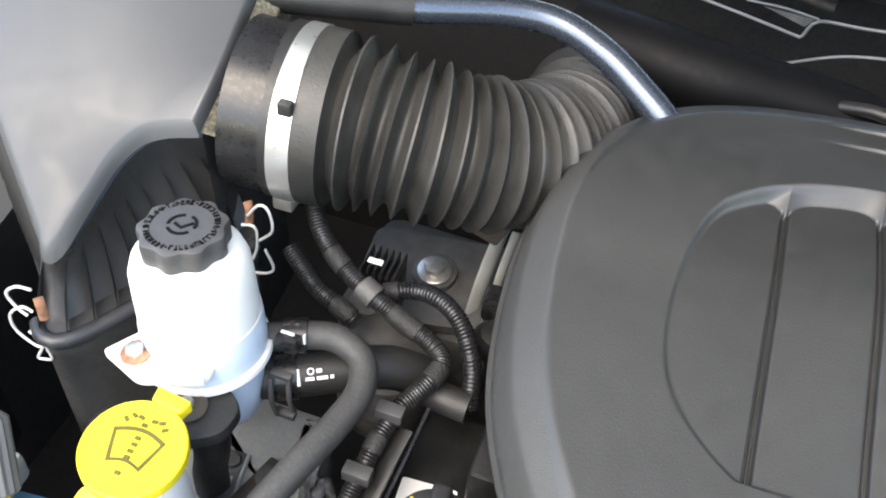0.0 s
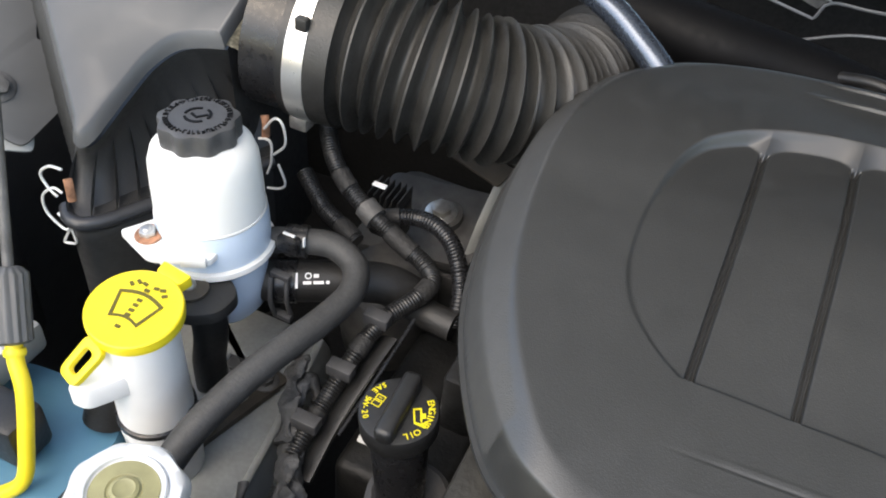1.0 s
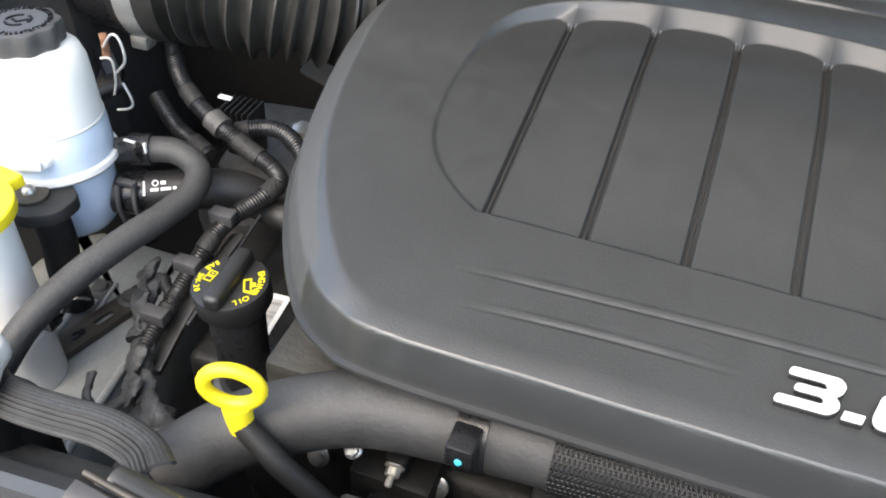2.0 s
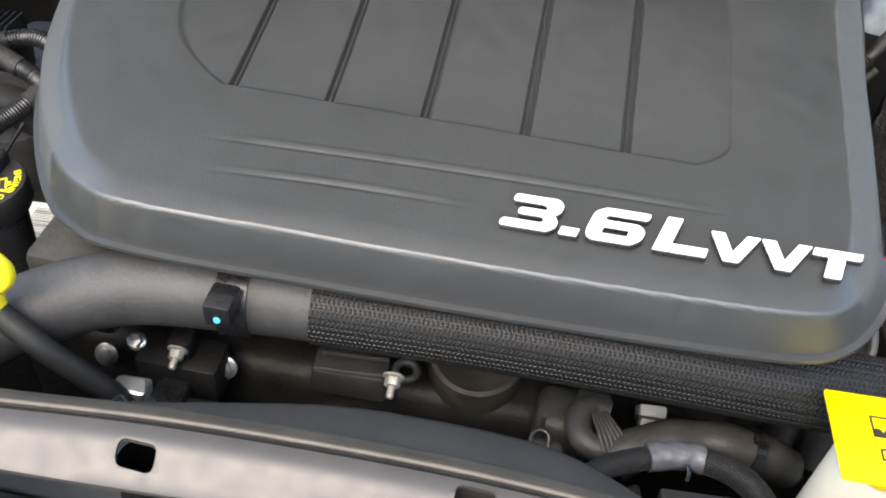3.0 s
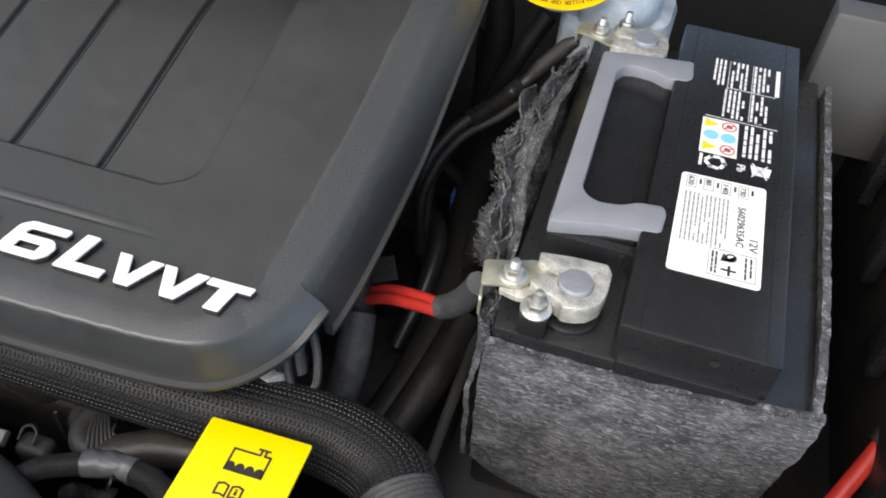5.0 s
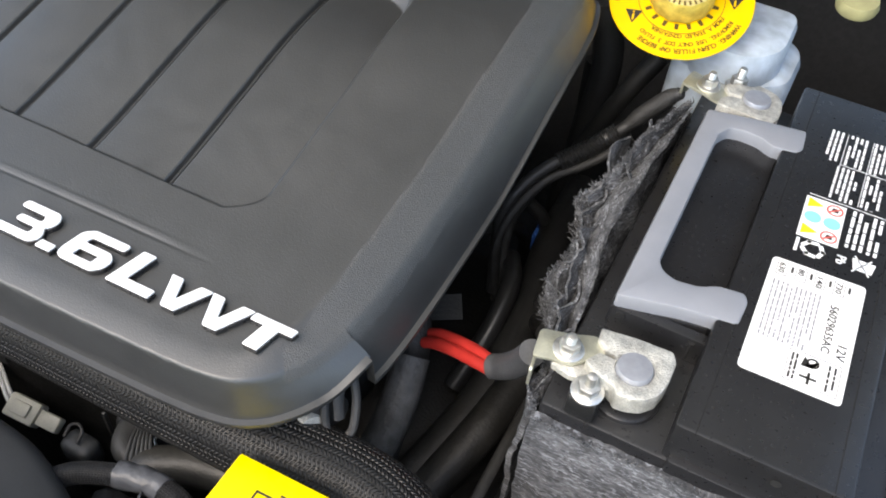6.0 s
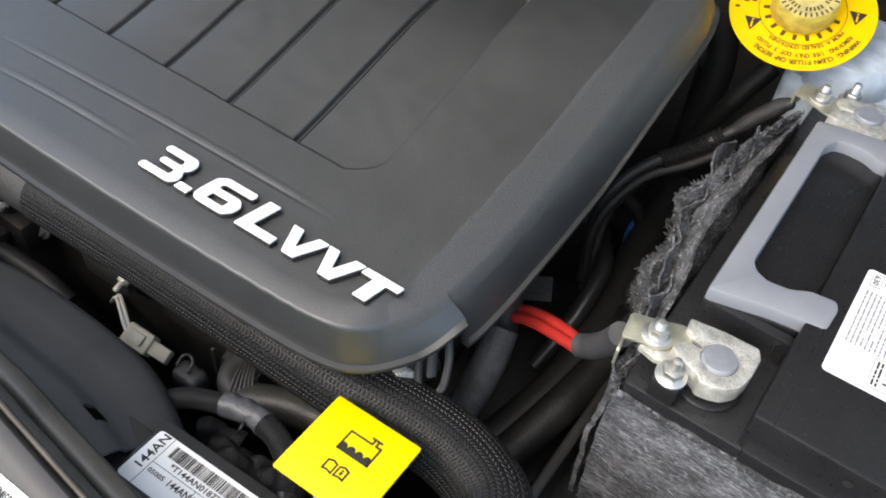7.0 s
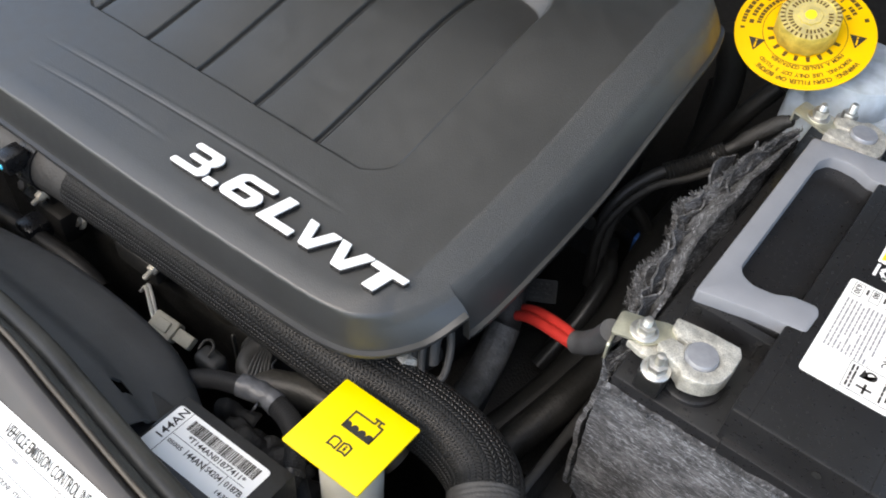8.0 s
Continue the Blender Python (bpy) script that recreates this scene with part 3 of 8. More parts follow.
def engine_cover():
    line = catmull([(p[0], p[1], 0) for p in RIM], 0.003, closed=True)
    ring = np.array([(p.x, p.y) for p in line])
    nxt = np.roll(ring, -1, 0)
    xs = steps_of(-0.345, 0.24, 0.0017, [(s - 0.0038, s + 0.0038, 0.0005) for s in SEAMS] + [(-0.342, -0.295, 0.0016), (-0.245, 0.100, 0.0012), (0.100, 0.131, 0.0009), (0.183, 0.238, 0.0013)])
    ys = steps_of(-0.038, 0.425, 0.0020, [(-0.036, 0.050, 0.0008), (0.066, 0.100, 0.0009), (0.232, 0.316, 0.0009), (0.333, 0.366, 0.0009)])
    gx, gy = np.meshgrid(xs, ys, indexing="ij")
    pts = np.stack([gx.ravel(), gy.ravel()], 1)
    best = np.full(len(pts), 9.0)
    foot = np.zeros_like(pts)
    field = np.zeros_like(pts)
    cross = np.zeros(len(pts), int)
    for a, b in zip(ring, nxt):
        ab = b - a
        t = np.clip(((pts - a) @ ab) / (ab @ ab), 0, 1)
        q = a + t[:, None] * ab
        dist = np.hypot(*(pts - q).T)
        field += (np.array((ab[1], -ab[0])) / (dist ** 2 + 1e-6)[:, None] ** 2)
        k = dist < best
        best[k], foot[k] = dist[k], q[k]
        if a[1] != b[1]:
            hit = ((a[1] > pts[:, 1]) != (b[1] > pts[:, 1])) & (pts[:, 0] < (b[0] - a[0]) * (pts[:, 1] - a[1]) / (b[1] - a[1]) + a[0])
            cross += hit
    inside = cross % 2 == 1
    way = field
    way = way / np.maximum(np.hypot(*way.T), 1e-9)[:, None]
    shape = gx.shape
    keep = inside.reshape(shape)
    grown = keep.copy()
    grown[1:, :] |= keep[:-1, :]
    grown[:-1, :] |= keep[1:, :]
    wide = grown.copy()
    wide[:, 1:] |= grown[:, :-1]
    wide[:, :-1] |= grown[:, 1:]
    pts2 = np.where(inside[:, None], pts, foot)
    d = np.where(inside, best, 0)
    z, web = cover_height(pts2[:, 0], pts2[:, 1], d, way[:, 0], way[:, 1])
    band = (d < 0.038 * np.clip(way[:, 0], 0, 1) ** 2 + 0.030 * np.clip(-way[:, 0], 0, 1) ** 2) & (d > 0.0098 * np.clip(way[:, 0], 0, 1)) & (np.abs(way[:, 0]) > 0.75)
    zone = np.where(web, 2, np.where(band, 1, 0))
    bm = bmesh.new()
    index = {}
    ii, jj = np.nonzero(wide)
    for i, j in zip(ii.tolist(), jj.tolist()):
        k = i * shape[1] + j
        index[(i, j)] = bm.verts.new((pts2[k, 0], pts2[k, 1], z[k]))
    for (i, j), v in index.items():
        corner = ((i, j), (i + 1, j), (i + 1, j + 1), (i, j + 1))
        if all(c in index for c in corner) and any(keep[c] for c in corner):
            bm.faces.new([index[c] for c in corner])
    ob = thing("engine_cover", (-0.05, 0.19, -0.03), "large black textured plastic engine cover with ribbed panels", "engine cover")
    shell = part("shell", bm, "cover", ob, smooth=75)
    shell.data.materials.append(M["cover_band"])
    shell.data.materials.append(M["lit_web"])
    spot = {}
    for k, (i, j) in enumerate(index):
        spot[k] = int(zone[i * shape[1] + j])
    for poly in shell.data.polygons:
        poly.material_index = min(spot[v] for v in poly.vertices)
    # lip under the rim
    lip = []
    for p, q in zip(line, line[1:] + line[:1]):
        n = Vector((q.y - p.y, p.x - q.x, 0)).normalized()
        lip.append((p, n))
    bm = bmesh.new()
    loops = []
    for off, drop in ((-0.002, 0.0002), (0.0030, -0.0003), (0.0034, -0.0012), (0.0030, -0.0035), (-0.003, -0.0045)):
        loop = []
        for p, n in lip:
            low = float(rim_low(p.x, p.y, n.x, n.y))
            loop.append(bm.verts.new((p.x + n.x * off, p.y + n.y * off, COVER_SLOPE * p.y + 0.0105 * float(smoothstep(0.17, 0.305, p.y)) - low + drop + 0.001)))
        loops.append(loop)
    for a, b in zip(loops, loops[1:]):
        for k in range(len(a)):
            bm.faces.new((a[k], a[(k + 1) % len(a)], b[(k + 1) % len(a)], b[k]))
    part("rim", bm, "cover", ob)
    # clips under the rounded corner
    part("clip", sweep([(0.207, 0.030, -0.036), (0.210, 0.020, -0.046), (0.216, 0.012, -0.062), (0.224, 0.012, -0.066), (0.229, 0.018, -0.062), (0.226, 0.028, -0.048), (0.221, 0.034, -0.036)], 0.0026, 8, 0.002), "hose", ob, "grey plastic retaining clip")
    part("clip_tongue", sweep([(0.215, 0.033, -0.034), (0.217, 0.024, -0.044), (0.221, 0.018, -0.056)], 0.0034, 8, 0.002, flat=0.5), "hose", ob)
    part("grommet", lathe([(0.0110, 0), (0.0118, 0.004), (0.0104, 0.009), (0.0118, 0.014), (0.006, 0.016)], (0.201, 0.028, -0.062), (0.75, -0.45, 0.2), 22), "rubber", ob, "black rubber grommet")
    part("ball_stud", lathe([(0.0095, 0), (0.0095, 0.016), (0.0080, 0.020), (0.003, 0.021)], (0.192, 0.018, -0.066), (0.75, -0.45, 0.2), 22), "tinned", ob, "dull metal ball stud")
    # raised badge
    badge = {
        "3": [(0.0, 0.0), (0.0265, 0.0), (0.0315, 0.0042), (0.0318, 0.0085), (0.0292, 0.0115), (0.0330, 0.0142), (0.0348, 0.0195), (0.0320, 0.0235),
              (0.0075, 0.0235), (0.0060, 0.0187), (0.0250, 0.0187), (0.0258, 0.0142), (0.0105, 0.0142), (0.0092, 0.0098), (0.0240, 0.0098), (0.0238, 0.0050), (0.0016, 0.0050)],
        ".": [(0.0325, 0.0), (0.0425, 0.0), (0.0440, 0.0050), (0.0340, 0.0050)],
        "L": [(0.0830, 0.0), (0.1115, 0.0), (0.1130, 0.0055), (0.0935, 0.0055), (0.1000, 0.0240), (0.0915, 0.0240)],
        "V": [(0.1150, 0.0190), (0.1225, 0.0190), (0.1258, 0.0065), (0.1345, 0.0190), (0.1420, 0.0190), (0.1290, 0.0), (0.1205, 0.0)],
        "T": [(0.1705, 0.0190), (0.1965, 0.0190), (0.1950, 0.0145), (0.1868, 0.0145), (0.1825, 0.0), (0.1735, 0.0), (0.1778, 0.0145), (0.1690, 0.0145)],
    }
    six_out = [(0.0500, 0.0), (0.0715, 0.0), (0.0775, 0.0045), (0.0795, 0.0105), (0.0760, 0.0145), (0.0570, 0.0145), (0.0585, 0.0187), (0.0810, 0.0187), (0.0828, 0.0235),
               (0.0580, 0.0235), (0.0515, 0.0195), (0.0472, 0.0060), (0.0474, 0.0020)]
    six_in = [(0.0555, 0.0048), (0.0693, 0.0048), (0.0706, 0.0098), (0.0568, 0.0098)]
    tilt = math.atan(COVER_SLOPE)
    m = Matrix.Translation((0, -0.0015, 0.0002)) @ Matrix.Rotation(tilt, 4, "X") @ Matrix.Rotation(radians(1.0), 4, "Z")
    outlines = [(badge["3"], 0.0022, ()), (badge["."], 0.0006, ()), (six_out, 0.002, (six_in,)), (badge["L"], 0.0006, ()), (badge["V"], 0.0006, ()),
                ([(x + 0.0275, y) for x, y in badge["V"]], 0.0006, ()), (badge["T"], 0.0006, ())]
    for pts, r, holes in outlines:
        grown_pts = rounded([(p[0], p[1]) for p in pts], r, 3)
        base = part("backing", slab([(p[0] + 0.0005, p[1] - 0.0009) for p in grown_pts], 0.0026, m, 0, None, [rounded(h, 0.0008, 3) for h in holes]), "gloss", ob)
        part("letter", slab(grown_pts, 0.0013, m @ Matrix.Translation((0, 0, 0.0026)), 0.00035, None, [rounded(h, 0.0008, 3) for h in holes]), "chrome", base, "satin chrome badge letter")


engine_cover()


# ---------------------------------------------------------------- front: hoses, shroud, radiator support
def clamp(parent, at, axis, r, wide=0.008, mat="gloss"):
    bm = lathe([(r, -wide / 2), (r + 0.0012, -wide / 2), (r + 0.0014, wide / 2), (r, wide / 2)], at, axis, 32)
    return part("clamp", bm, mat, parent)


def upper_hose():
    ob = thing("radiator_hose", (0.0, -0.03, -0.09), "thick black rubber radiator hose with a braided sleeve", "hose")
    path = [(-0.335, -0.105, -0.150), (-0.315, -0.085, -0.118), (-0.275, -0.058, -0.090), (-0.215, -0.030, -0.075), (-0.14, -0.020, -0.072), (-0.09, -0.0165, -0.0715)]
    part("bend", sweep(path, 0.0230, 28, 0.004), "hose", ob)
    ridges = lambda s, total: 0.0262 + 0.0012 * math.sin(s * 2 * math.pi / 0.0046)
    part("ribbed_end", sweep([(-0.336, -0.106, -0.152), (-0.326, -0.095, -0.133), (-0.313, -0.083, -0.115)], ridges, 28, 0.0008), "rubber", ob)
    part("sleeve", sweep([(-0.098, -0.017, -0.0715), (0, -0.012, -0.072), (0.10, -0.010, -0.0725), (0.18, -0.007, -0.076), (0.245, -0.002, -0.081), (0.285, -0.012, -0.082), (0.303, -0.032, -0.082)],
                          0.0245, 40, 0.004), "braid", ob, "woven black protective sleeve")
    part("outlet", sweep([(0.296, -0.024, -0.079), (0.311, -0.045, -0.081), (0.320, -0.075, -0.086), (0.322, -0.105, -0.096), (0.318, -0.135, -0.118), (0.315, -0.15, -0.15)],
                          lambda s, total: 0.0235 + 0.00022 * math.sin(s * 2 * math.pi / 0.0034), 32, 0.0009), "hose", ob)
    c = part("clamp", sweep([(-0.153, -0.0215, -0.0724), (-0.146, -0.0207, -0.0721), (-0.135, -0.0196, -0.0718)], 0.0247, 32, 0.003), "gloss", ob, "black spring clamp with a blue paint dot")
    part("clamp_ear", block((-0.152, -0.056, -0.062), (-0.136, -0.036, -0.046), None, 0.002), "gloss", c)
    part("paint_dot", lathe([(0.0022, 0), (0.0018, 0.0006), (0.0006, 0.0009)], (-0.1435, -0.0565, -0.0555), (0, -1, 0.15), 12), "cyan", c)
    e = part("clamp", sweep([(0.3225, -0.108, -0.097), (0.321, -0.116, -0.102), (0.320, -0.122, -0.107)], 0.0268, 32, 0.003), "zinc", ob, "steel screw clamp")
    part("screw_box", block((0.330, -0.128, -0.083), (0.346, -0.112, -0.072), None, 0.002), "zinc", e)
    m = frame_at((0.3265, -0.106, -0.069), (0.08, 0.92, 0.30), (0.15, -0.25, 1))
    p = letters("RAD", 0.007, m @ Matrix.Translation((0, -0.001, 0.001)))
    part("marking", p, "white_ink", ob, "white printed letters")
    part("marking", bars([(0.001, -0.0085, 0.016, -0.0055), (-0.0045, 0.0, -0.0030, 0.005)], m @ Matrix.Translation((0, 0.001, 0.0008))), "white_ink", ob)


upper_hose()


def coolant_neck():
    ob = thing("coolant_filler_neck", (0.218, -0.058, -0.13), "cream plastic coolant filler neck under a yellow square tag", "filler neck")
    part("neck", lathe([(0.0205, -0.18), (0.0205, -0.066), (0.019, -0.062), (0.019, -0.054)], (0.218, -0.058, 0)), "neck", ob)
    part("shoulder", sweep([(0.222, -0.058, -0.165), (0.245, -0.056, -0.168), (0.256, -0.054, -0.180), (0.262, -0.052, -0.21)], 0.0115, 20, 0.004), "neck", ob)
    cap = part("cap", lathe([(0.0215, -0.062), (0.0225, -0.058), (0.022, -0.052), (0.020, -0.0505)], (0.219, -0.058, 0), lobes=14, depth=0.05, sides=56), "yellow", ob)
    a, b, d = Vector((0.1885, -0.0300, -0.0500)), Vector((0.2478, -0.0295, -0.0475)), Vector((0.1895, -0.0870, -0.0480))
    nrm = (b - a).cross(a - d).normalized()
    m = frame_at(d, b - a, nrm)
    w, h = (b - a).length, (a - d).length
    tag = part("tag", slab(rounded([(0, 0), (w, 0), (w, h), (0, h)], 0.0015, 3), 0.0016, m, 0.0004), "yellow_flat", ob, "square yellow tag with a coolant symbol")
    k = m @ Matrix.Translation((0, 0, 0.0017))
    ink = bmesh.new()
    x0, x1, y0, y1 = 0.0205, 0.0425, 0.0290, 0.0430
    bars([(x0, y0, x0 + 0.0012, y1), (x1 - 0.0012, y0, x1, y1), (x0, y1 - 0.0012, 0.0355, y1), (0.0385, y1 - 0.0012, x1, y1)], k, 0.0002, ink)
    bars([(0.0352, y1 - 0.001, 0.0364, y1 + 0.0028), (0.0378, y1 - 0.001, 0.0390, y1 + 0.0028), (0.0335, y1 + 0.0022, 0.0407, y1 + 0.0034)], k, 0.0002, ink)
    waves = [(x0, y0)] + [(x0 + (x1 - x0) * i / 24, y0 + 0.0042 + 0.0026 * abs(math.sin(math.pi * 4 * i / 24)) ** 0.5 * (1 if i % 6 else 0) - 0.001) for i in range(25)] + [(x1, y0)]
    slab(waves, 0.0002, k, 0, ink)
    part("coolant_symbol", ink, "ink", tag, "black printed coolant tank symbol")
    book = bmesh.new()
    for sx in (-1, 1):
        page = [(0.0005 * sx, 0.0140), (0.0040 * sx, 0.0150), (0.0076 * sx, 0.0142), (0.0076 * sx, 0.0215), (0.0040 * sx, 0.0226), (0.0005 * sx, 0.0214)]
        hole = [(0.0016 * sx, 0.0154), (0.0040 * sx, 0.0161), (0.0064 * sx, 0.0156), (0.0064 * sx, 0.0205), (0.0040 * sx, 0.0214), (0.0016 * sx, 0.0206)]
        slab(page if sx > 0 else page[::-1], 0.0002, k @ Matrix.Translation((0.0295, 0, 0)), 0, book, [hole if sx > 0 else hole[::-1]])
    bars([(0.0326, 0.0168, 0.0342, 0.0190), (0.0326, 0.0194, 0.0342, 0.0203)], k, 0.0002, book)
    part("handbook_symbol", book, "ink", tag, "black printed open handbook symbol")


coolant_neck()


SLOTS = [(-0.126, -0.1765, 0.0002, -0.35), (0.0125, -0.1675, 0.0030, -0.1)]


PANEL = ((0.0015, -0.012), (0.0, -0.006), (0.001, 0.001), (0.004, 0.0040), (0.010, 0.0040), (0.015, 0.0015), (0.021, -0.0045), (0.027, -0.0075), (0.034, -0.009), (0.042, -0.0105), (0.05, -0.012), (0.06, -0.014), (0.075, -0.017), (0.10, -0.022), (0.14, -0.03), (0.22, -0.045), (0.42, -0.07))


def radiator_support():
    ob = thing("radiator_support", (0.0, -0.25, -0.01), "brown-grey painted radiator support panel across the front", "body panel", kind="")
    edge = [(-0.285, -0.163), (-0.25, -0.167), (-0.21, -0.168), (-0.12, -0.160), (-0.02, -0.1565), (0.05, -0.158), (0.10, -0.163), (0.18, -0.171), (0.258, -0.1755),
            (0.31, -0.170), (0.336, -0.160), (0.369, -0.134), (0.402, -0.096), (0.438, -0.058)]
    line = [p for p in catmull([(x, y, 0) for x, y in edge], 0.006)]
    bm = bmesh.new()
    rows = []
    for f, z in PANEL:
        row = []
        for p in line:
            row.append(bm.verts.new((p.x * (1 + 0.15 * f), p.y - f if f < 0.12 else min(p.y - f, -0.15 - f), z)))
        rows.append(row)
    for a, b in zip(rows, rows[1:]):
        for k in range(len(a) - 1):
            bm.faces.new((a[k], a[k + 1], b[k + 1], b[k]))
    bmesh.ops.recalc_face_normals(bm, faces=bm.faces)
    bmesh.ops.solidify(bm, geom=bm.faces[:], thickness=0.0022)
    cutters = []
    for at in SLOTS:
        o = rounded([(-0.0082, -0.0046), (0.0082, -0.0046), (0.0082, 0.0046), (-0.0082, 0.0046)], 0.0036, 6)
        cutters.append(slab(o, 0.06, frame_at((at[0], at[1], -0.03), (1, -0.02, 0), (0, 0, 1))))
    o = rounded([(-0.200, -0.192), (-0.087, -0.186), (-0.042, -0.182), (-0.016, -0.201), (-0.008, -0.315), (-0.200, -0.315)], [0.02, 0.0, 0.016, 0.016, 0.01, 0.02], 6)
    cutters.append(slab(o, 0.12, Matrix.Translation((0, 0, -0.08))))
    part("panel", carve(bm, cutters), "paint", ob)
    part("seal", sweep([(p.x, p.y + 0.001, 0.0022) for p in line[::2]], 0.0016, 10, 0.006), "bracket", ob, "brown folded metal edge")
    for off, drop, r in ((0.0045, -0.014, 0.0042), (0.0150, -0.024, 0.0078)):
        part("lip", sweep([(p.x, p.y + off, drop) for p in line[::2]], r, 14, 0.006), "seal_rubber", ob, "olive-black rubber seal ridge")
    # added near-black cups that block light so the slots stay dark
    for x, y, z, turn in SLOTS:
        part("slot_shade_cup", lathe([(0.0115, -0.0095), (0.0125, -0.03), (0.0125, -0.09), (0.001, -0.09)], (x, y + 0.0035, 0), caps=False), "rear_black", ob, "unseen dark cup added to keep the slot black")
    # solid dark blocks standing in for shade below the slots and latch opening
    part("slot_shade_block", block((-0.26, -0.200, -0.16), (0.28, -0.152, -0.12), None, 0.004), "firewall", ob, "dark block added for the shade under the panel")
    part("latch_shade_block", block((-0.215, -0.33, -0.16), (-0.004, -0.19, -0.085)), "firewall", ob, "dark block added for the shade in the latch opening")
    # emission sheet, lying on the curved panel
    edge_x, edge_y = np.array([p.x for p in line]), np.array([p.y for p in line])
    fs, zs = np.array([a for a, b in PANEL]), np.array([b for a, b in PANEL])
    m = frame_at((0.0455, -0.2285, 0), (1, 0.004, 0), (0, 0, 1)) @ Matrix.Diagonal((1.068, 1, 1, 1))

    def lay(bm, over):
        for v in bm.verts:
            v.co.z = float(np.interp(np.interp(v.co.x, edge_x, edge_y) - v.co.y, fs[1:], zs[1:])) + over + v.co.z
        return bm
    x0, x1, y0, y1, r = 0.0, 0.1385, -0.03, 0.0455, 0.006
    bm = bmesh.new()
    xs = [x0, x0 + r * 0.33, x0 + r * 0.67] + [x0 + r + (x1 - x0 - 2 * r) * i / 36 for i in range(37)] + [x1 - r * 0.67, x1 - r * 0.33, x1]
    ys = [y0, y0 + r * 0.33, y0 + r * 0.67] + [y0 + r + (y1 - y0 - 2 * r) * i / 20 for i in range(21)] + [y1 - r * 0.67, y1 - r * 0.33, y1]
    grid = []
    for x in xs:
        row = []
        for y in ys:
            cx, cy = min(max(x, x0 + r), x1 - r), min(max(y, y0 + r), y1 - r)
            u, w = (x - cx) / r, (y - cy) / r
            row.append(bm.verts.new(m @ Vector((cx + r * u * math.sqrt(1 - w * w / 2), cy + r * w * math.sqrt(1 - u * u / 2), 0))))
        grid.append(row)
    for a, b in zip(grid, grid[1:]):
        for k in range(len(ys) - 1):
            bm.faces.new((a[k], b[k], b[k + 1], a[k + 1]))
    sheet = part("sheet", lay(bm, 0.0007), "paper", ob, "white emission label with black print")
    rng = random.Random(3)
    ink = bmesh.new()
    for text, size, x, y, w in (("VEHICLE EMISSION CONTROL INFORMATION", 0.0082, 0.0465, 0.0362, 0.088), ("ENGINE 3.6L", 0.0046, 0.104, 0.0252, 0.026), ("NO ADJUSTMENTS NEEDED", 0.0032, 0.005, 0.0275, 0.033),
                                ("CONFORMS TO REGULATIONS", 0.0030, 0.098, 0.0302, 0.038), ("FUEL: GASOLINE / ETHANOL", 0.0034, 0.052, 0.0185, 0.038)):
        letters(text, size, m @ Matrix.Translation((x, y, 0)), 0.0002, bm=ink, width=w, bold=0.004 if size > 0.008 else -0.004)
    rules = []
    faint = bars(print_rows(0.006, 0.034, (0.0372, 0.0400), 0.0014, rng, 0.6), m)
    for a, b, c in ((0.0, 0.1385, 0.0335), (0.0, 0.095, 0.0235), (0.0, 0.1385, 0.0138), (0.0, 0.1385, -0.0155)):
        rules += [(a + (b - a) * i / 24, c, a + (b - a) * (i + 1) / 24, c + 0.0003) for i in range(24)]
    rules += [(0.0445, 0.0335, 0.0448, 0.0455), (0.095, 0.0235, 0.0953, 0.0335)]
    bars(rules, m, 0.0002, ink)
    bars(print_rows(0.005, 0.04, (0.0312, 0.0245), 0.0012, rng), m, 0.0002, faint)
    bars(print_rows(0.062, 0.09, (0.0292,), 0.0014, rng, 0.7), m, 0.0002, faint)
    bars(print_rows(0.005, 0.045, (0.0190, 0.0155), 0.0012, rng), m, 0.0002, faint)
    bars(print_rows(0.005, 0.135, (0.010, 0.0075, 0.005, 0.0025, 0.0, -0.004, -0.008, -0.012), 0.0011, rng, 0.85), m, 0.0002, faint)
    part("print", lay(faint, 0.0014), "grey_ink", sheet, "faint grey print")["kind"] = "stuff"
    part("print", lay(ink, 0.0014), "ink", sheet)["kind"] = "stuff"
    # hood latch
    latch = thing("hood_latch", (-0.01, -0.225, -0.01), "black steel hood latch with a bolt in the front panel", "latch")
    part("plate", slab(rounded([(-0.03, -0.035), (0.022, -0.03), (0.026, 0.012), (0.008, 0.022), (-0.018, 0.018)], 0.008, 4), 0.003, Matrix.Translation((0.002, -0.226, 0.004)) @ pose(0, 0, 0, 0, 0, -12), 0.001), "gloss", latch)
    part("arm", sweep([(-0.024, -0.222, 0.004), (-0.019, -0.209, 0.009), (-0.008, -0.203, 0.0105), (0.010, -0.202, 0.0105), (0.019, -0.207, 0.009), (0.024, -0.220, 0.004)], 0.0052, 14, 0.002, flat=0.45), "gloss", latch)
    part("spring", sweep([(-0.070, -0.228, -0.004), (-0.048, -0.220, 0.0), (-0.026, -0.226, 0.002)], 0.003, 8, 0.003), "zinc", latch)
    hexbolt("bolt", (0.005, -0.2175, 0.0075), (0, 0.05, 1), 0.0062, "zinc bolt in the hood latch", washer=1.4)
    # raised bracket on the far end
    br = thing("support_bracket", (0.47, -0.02, -0.05), "brown-grey steel bracket bolted to the radiator support", "bracket")
    bm = bmesh.new()
    prof = [(-0.14, -0.075), (-0.10, -0.045), (-0.072, -0.0205), (-0.050, -0.0185), (-0.034, -0.0200), (-0.0315, -0.08)]
    pr = []
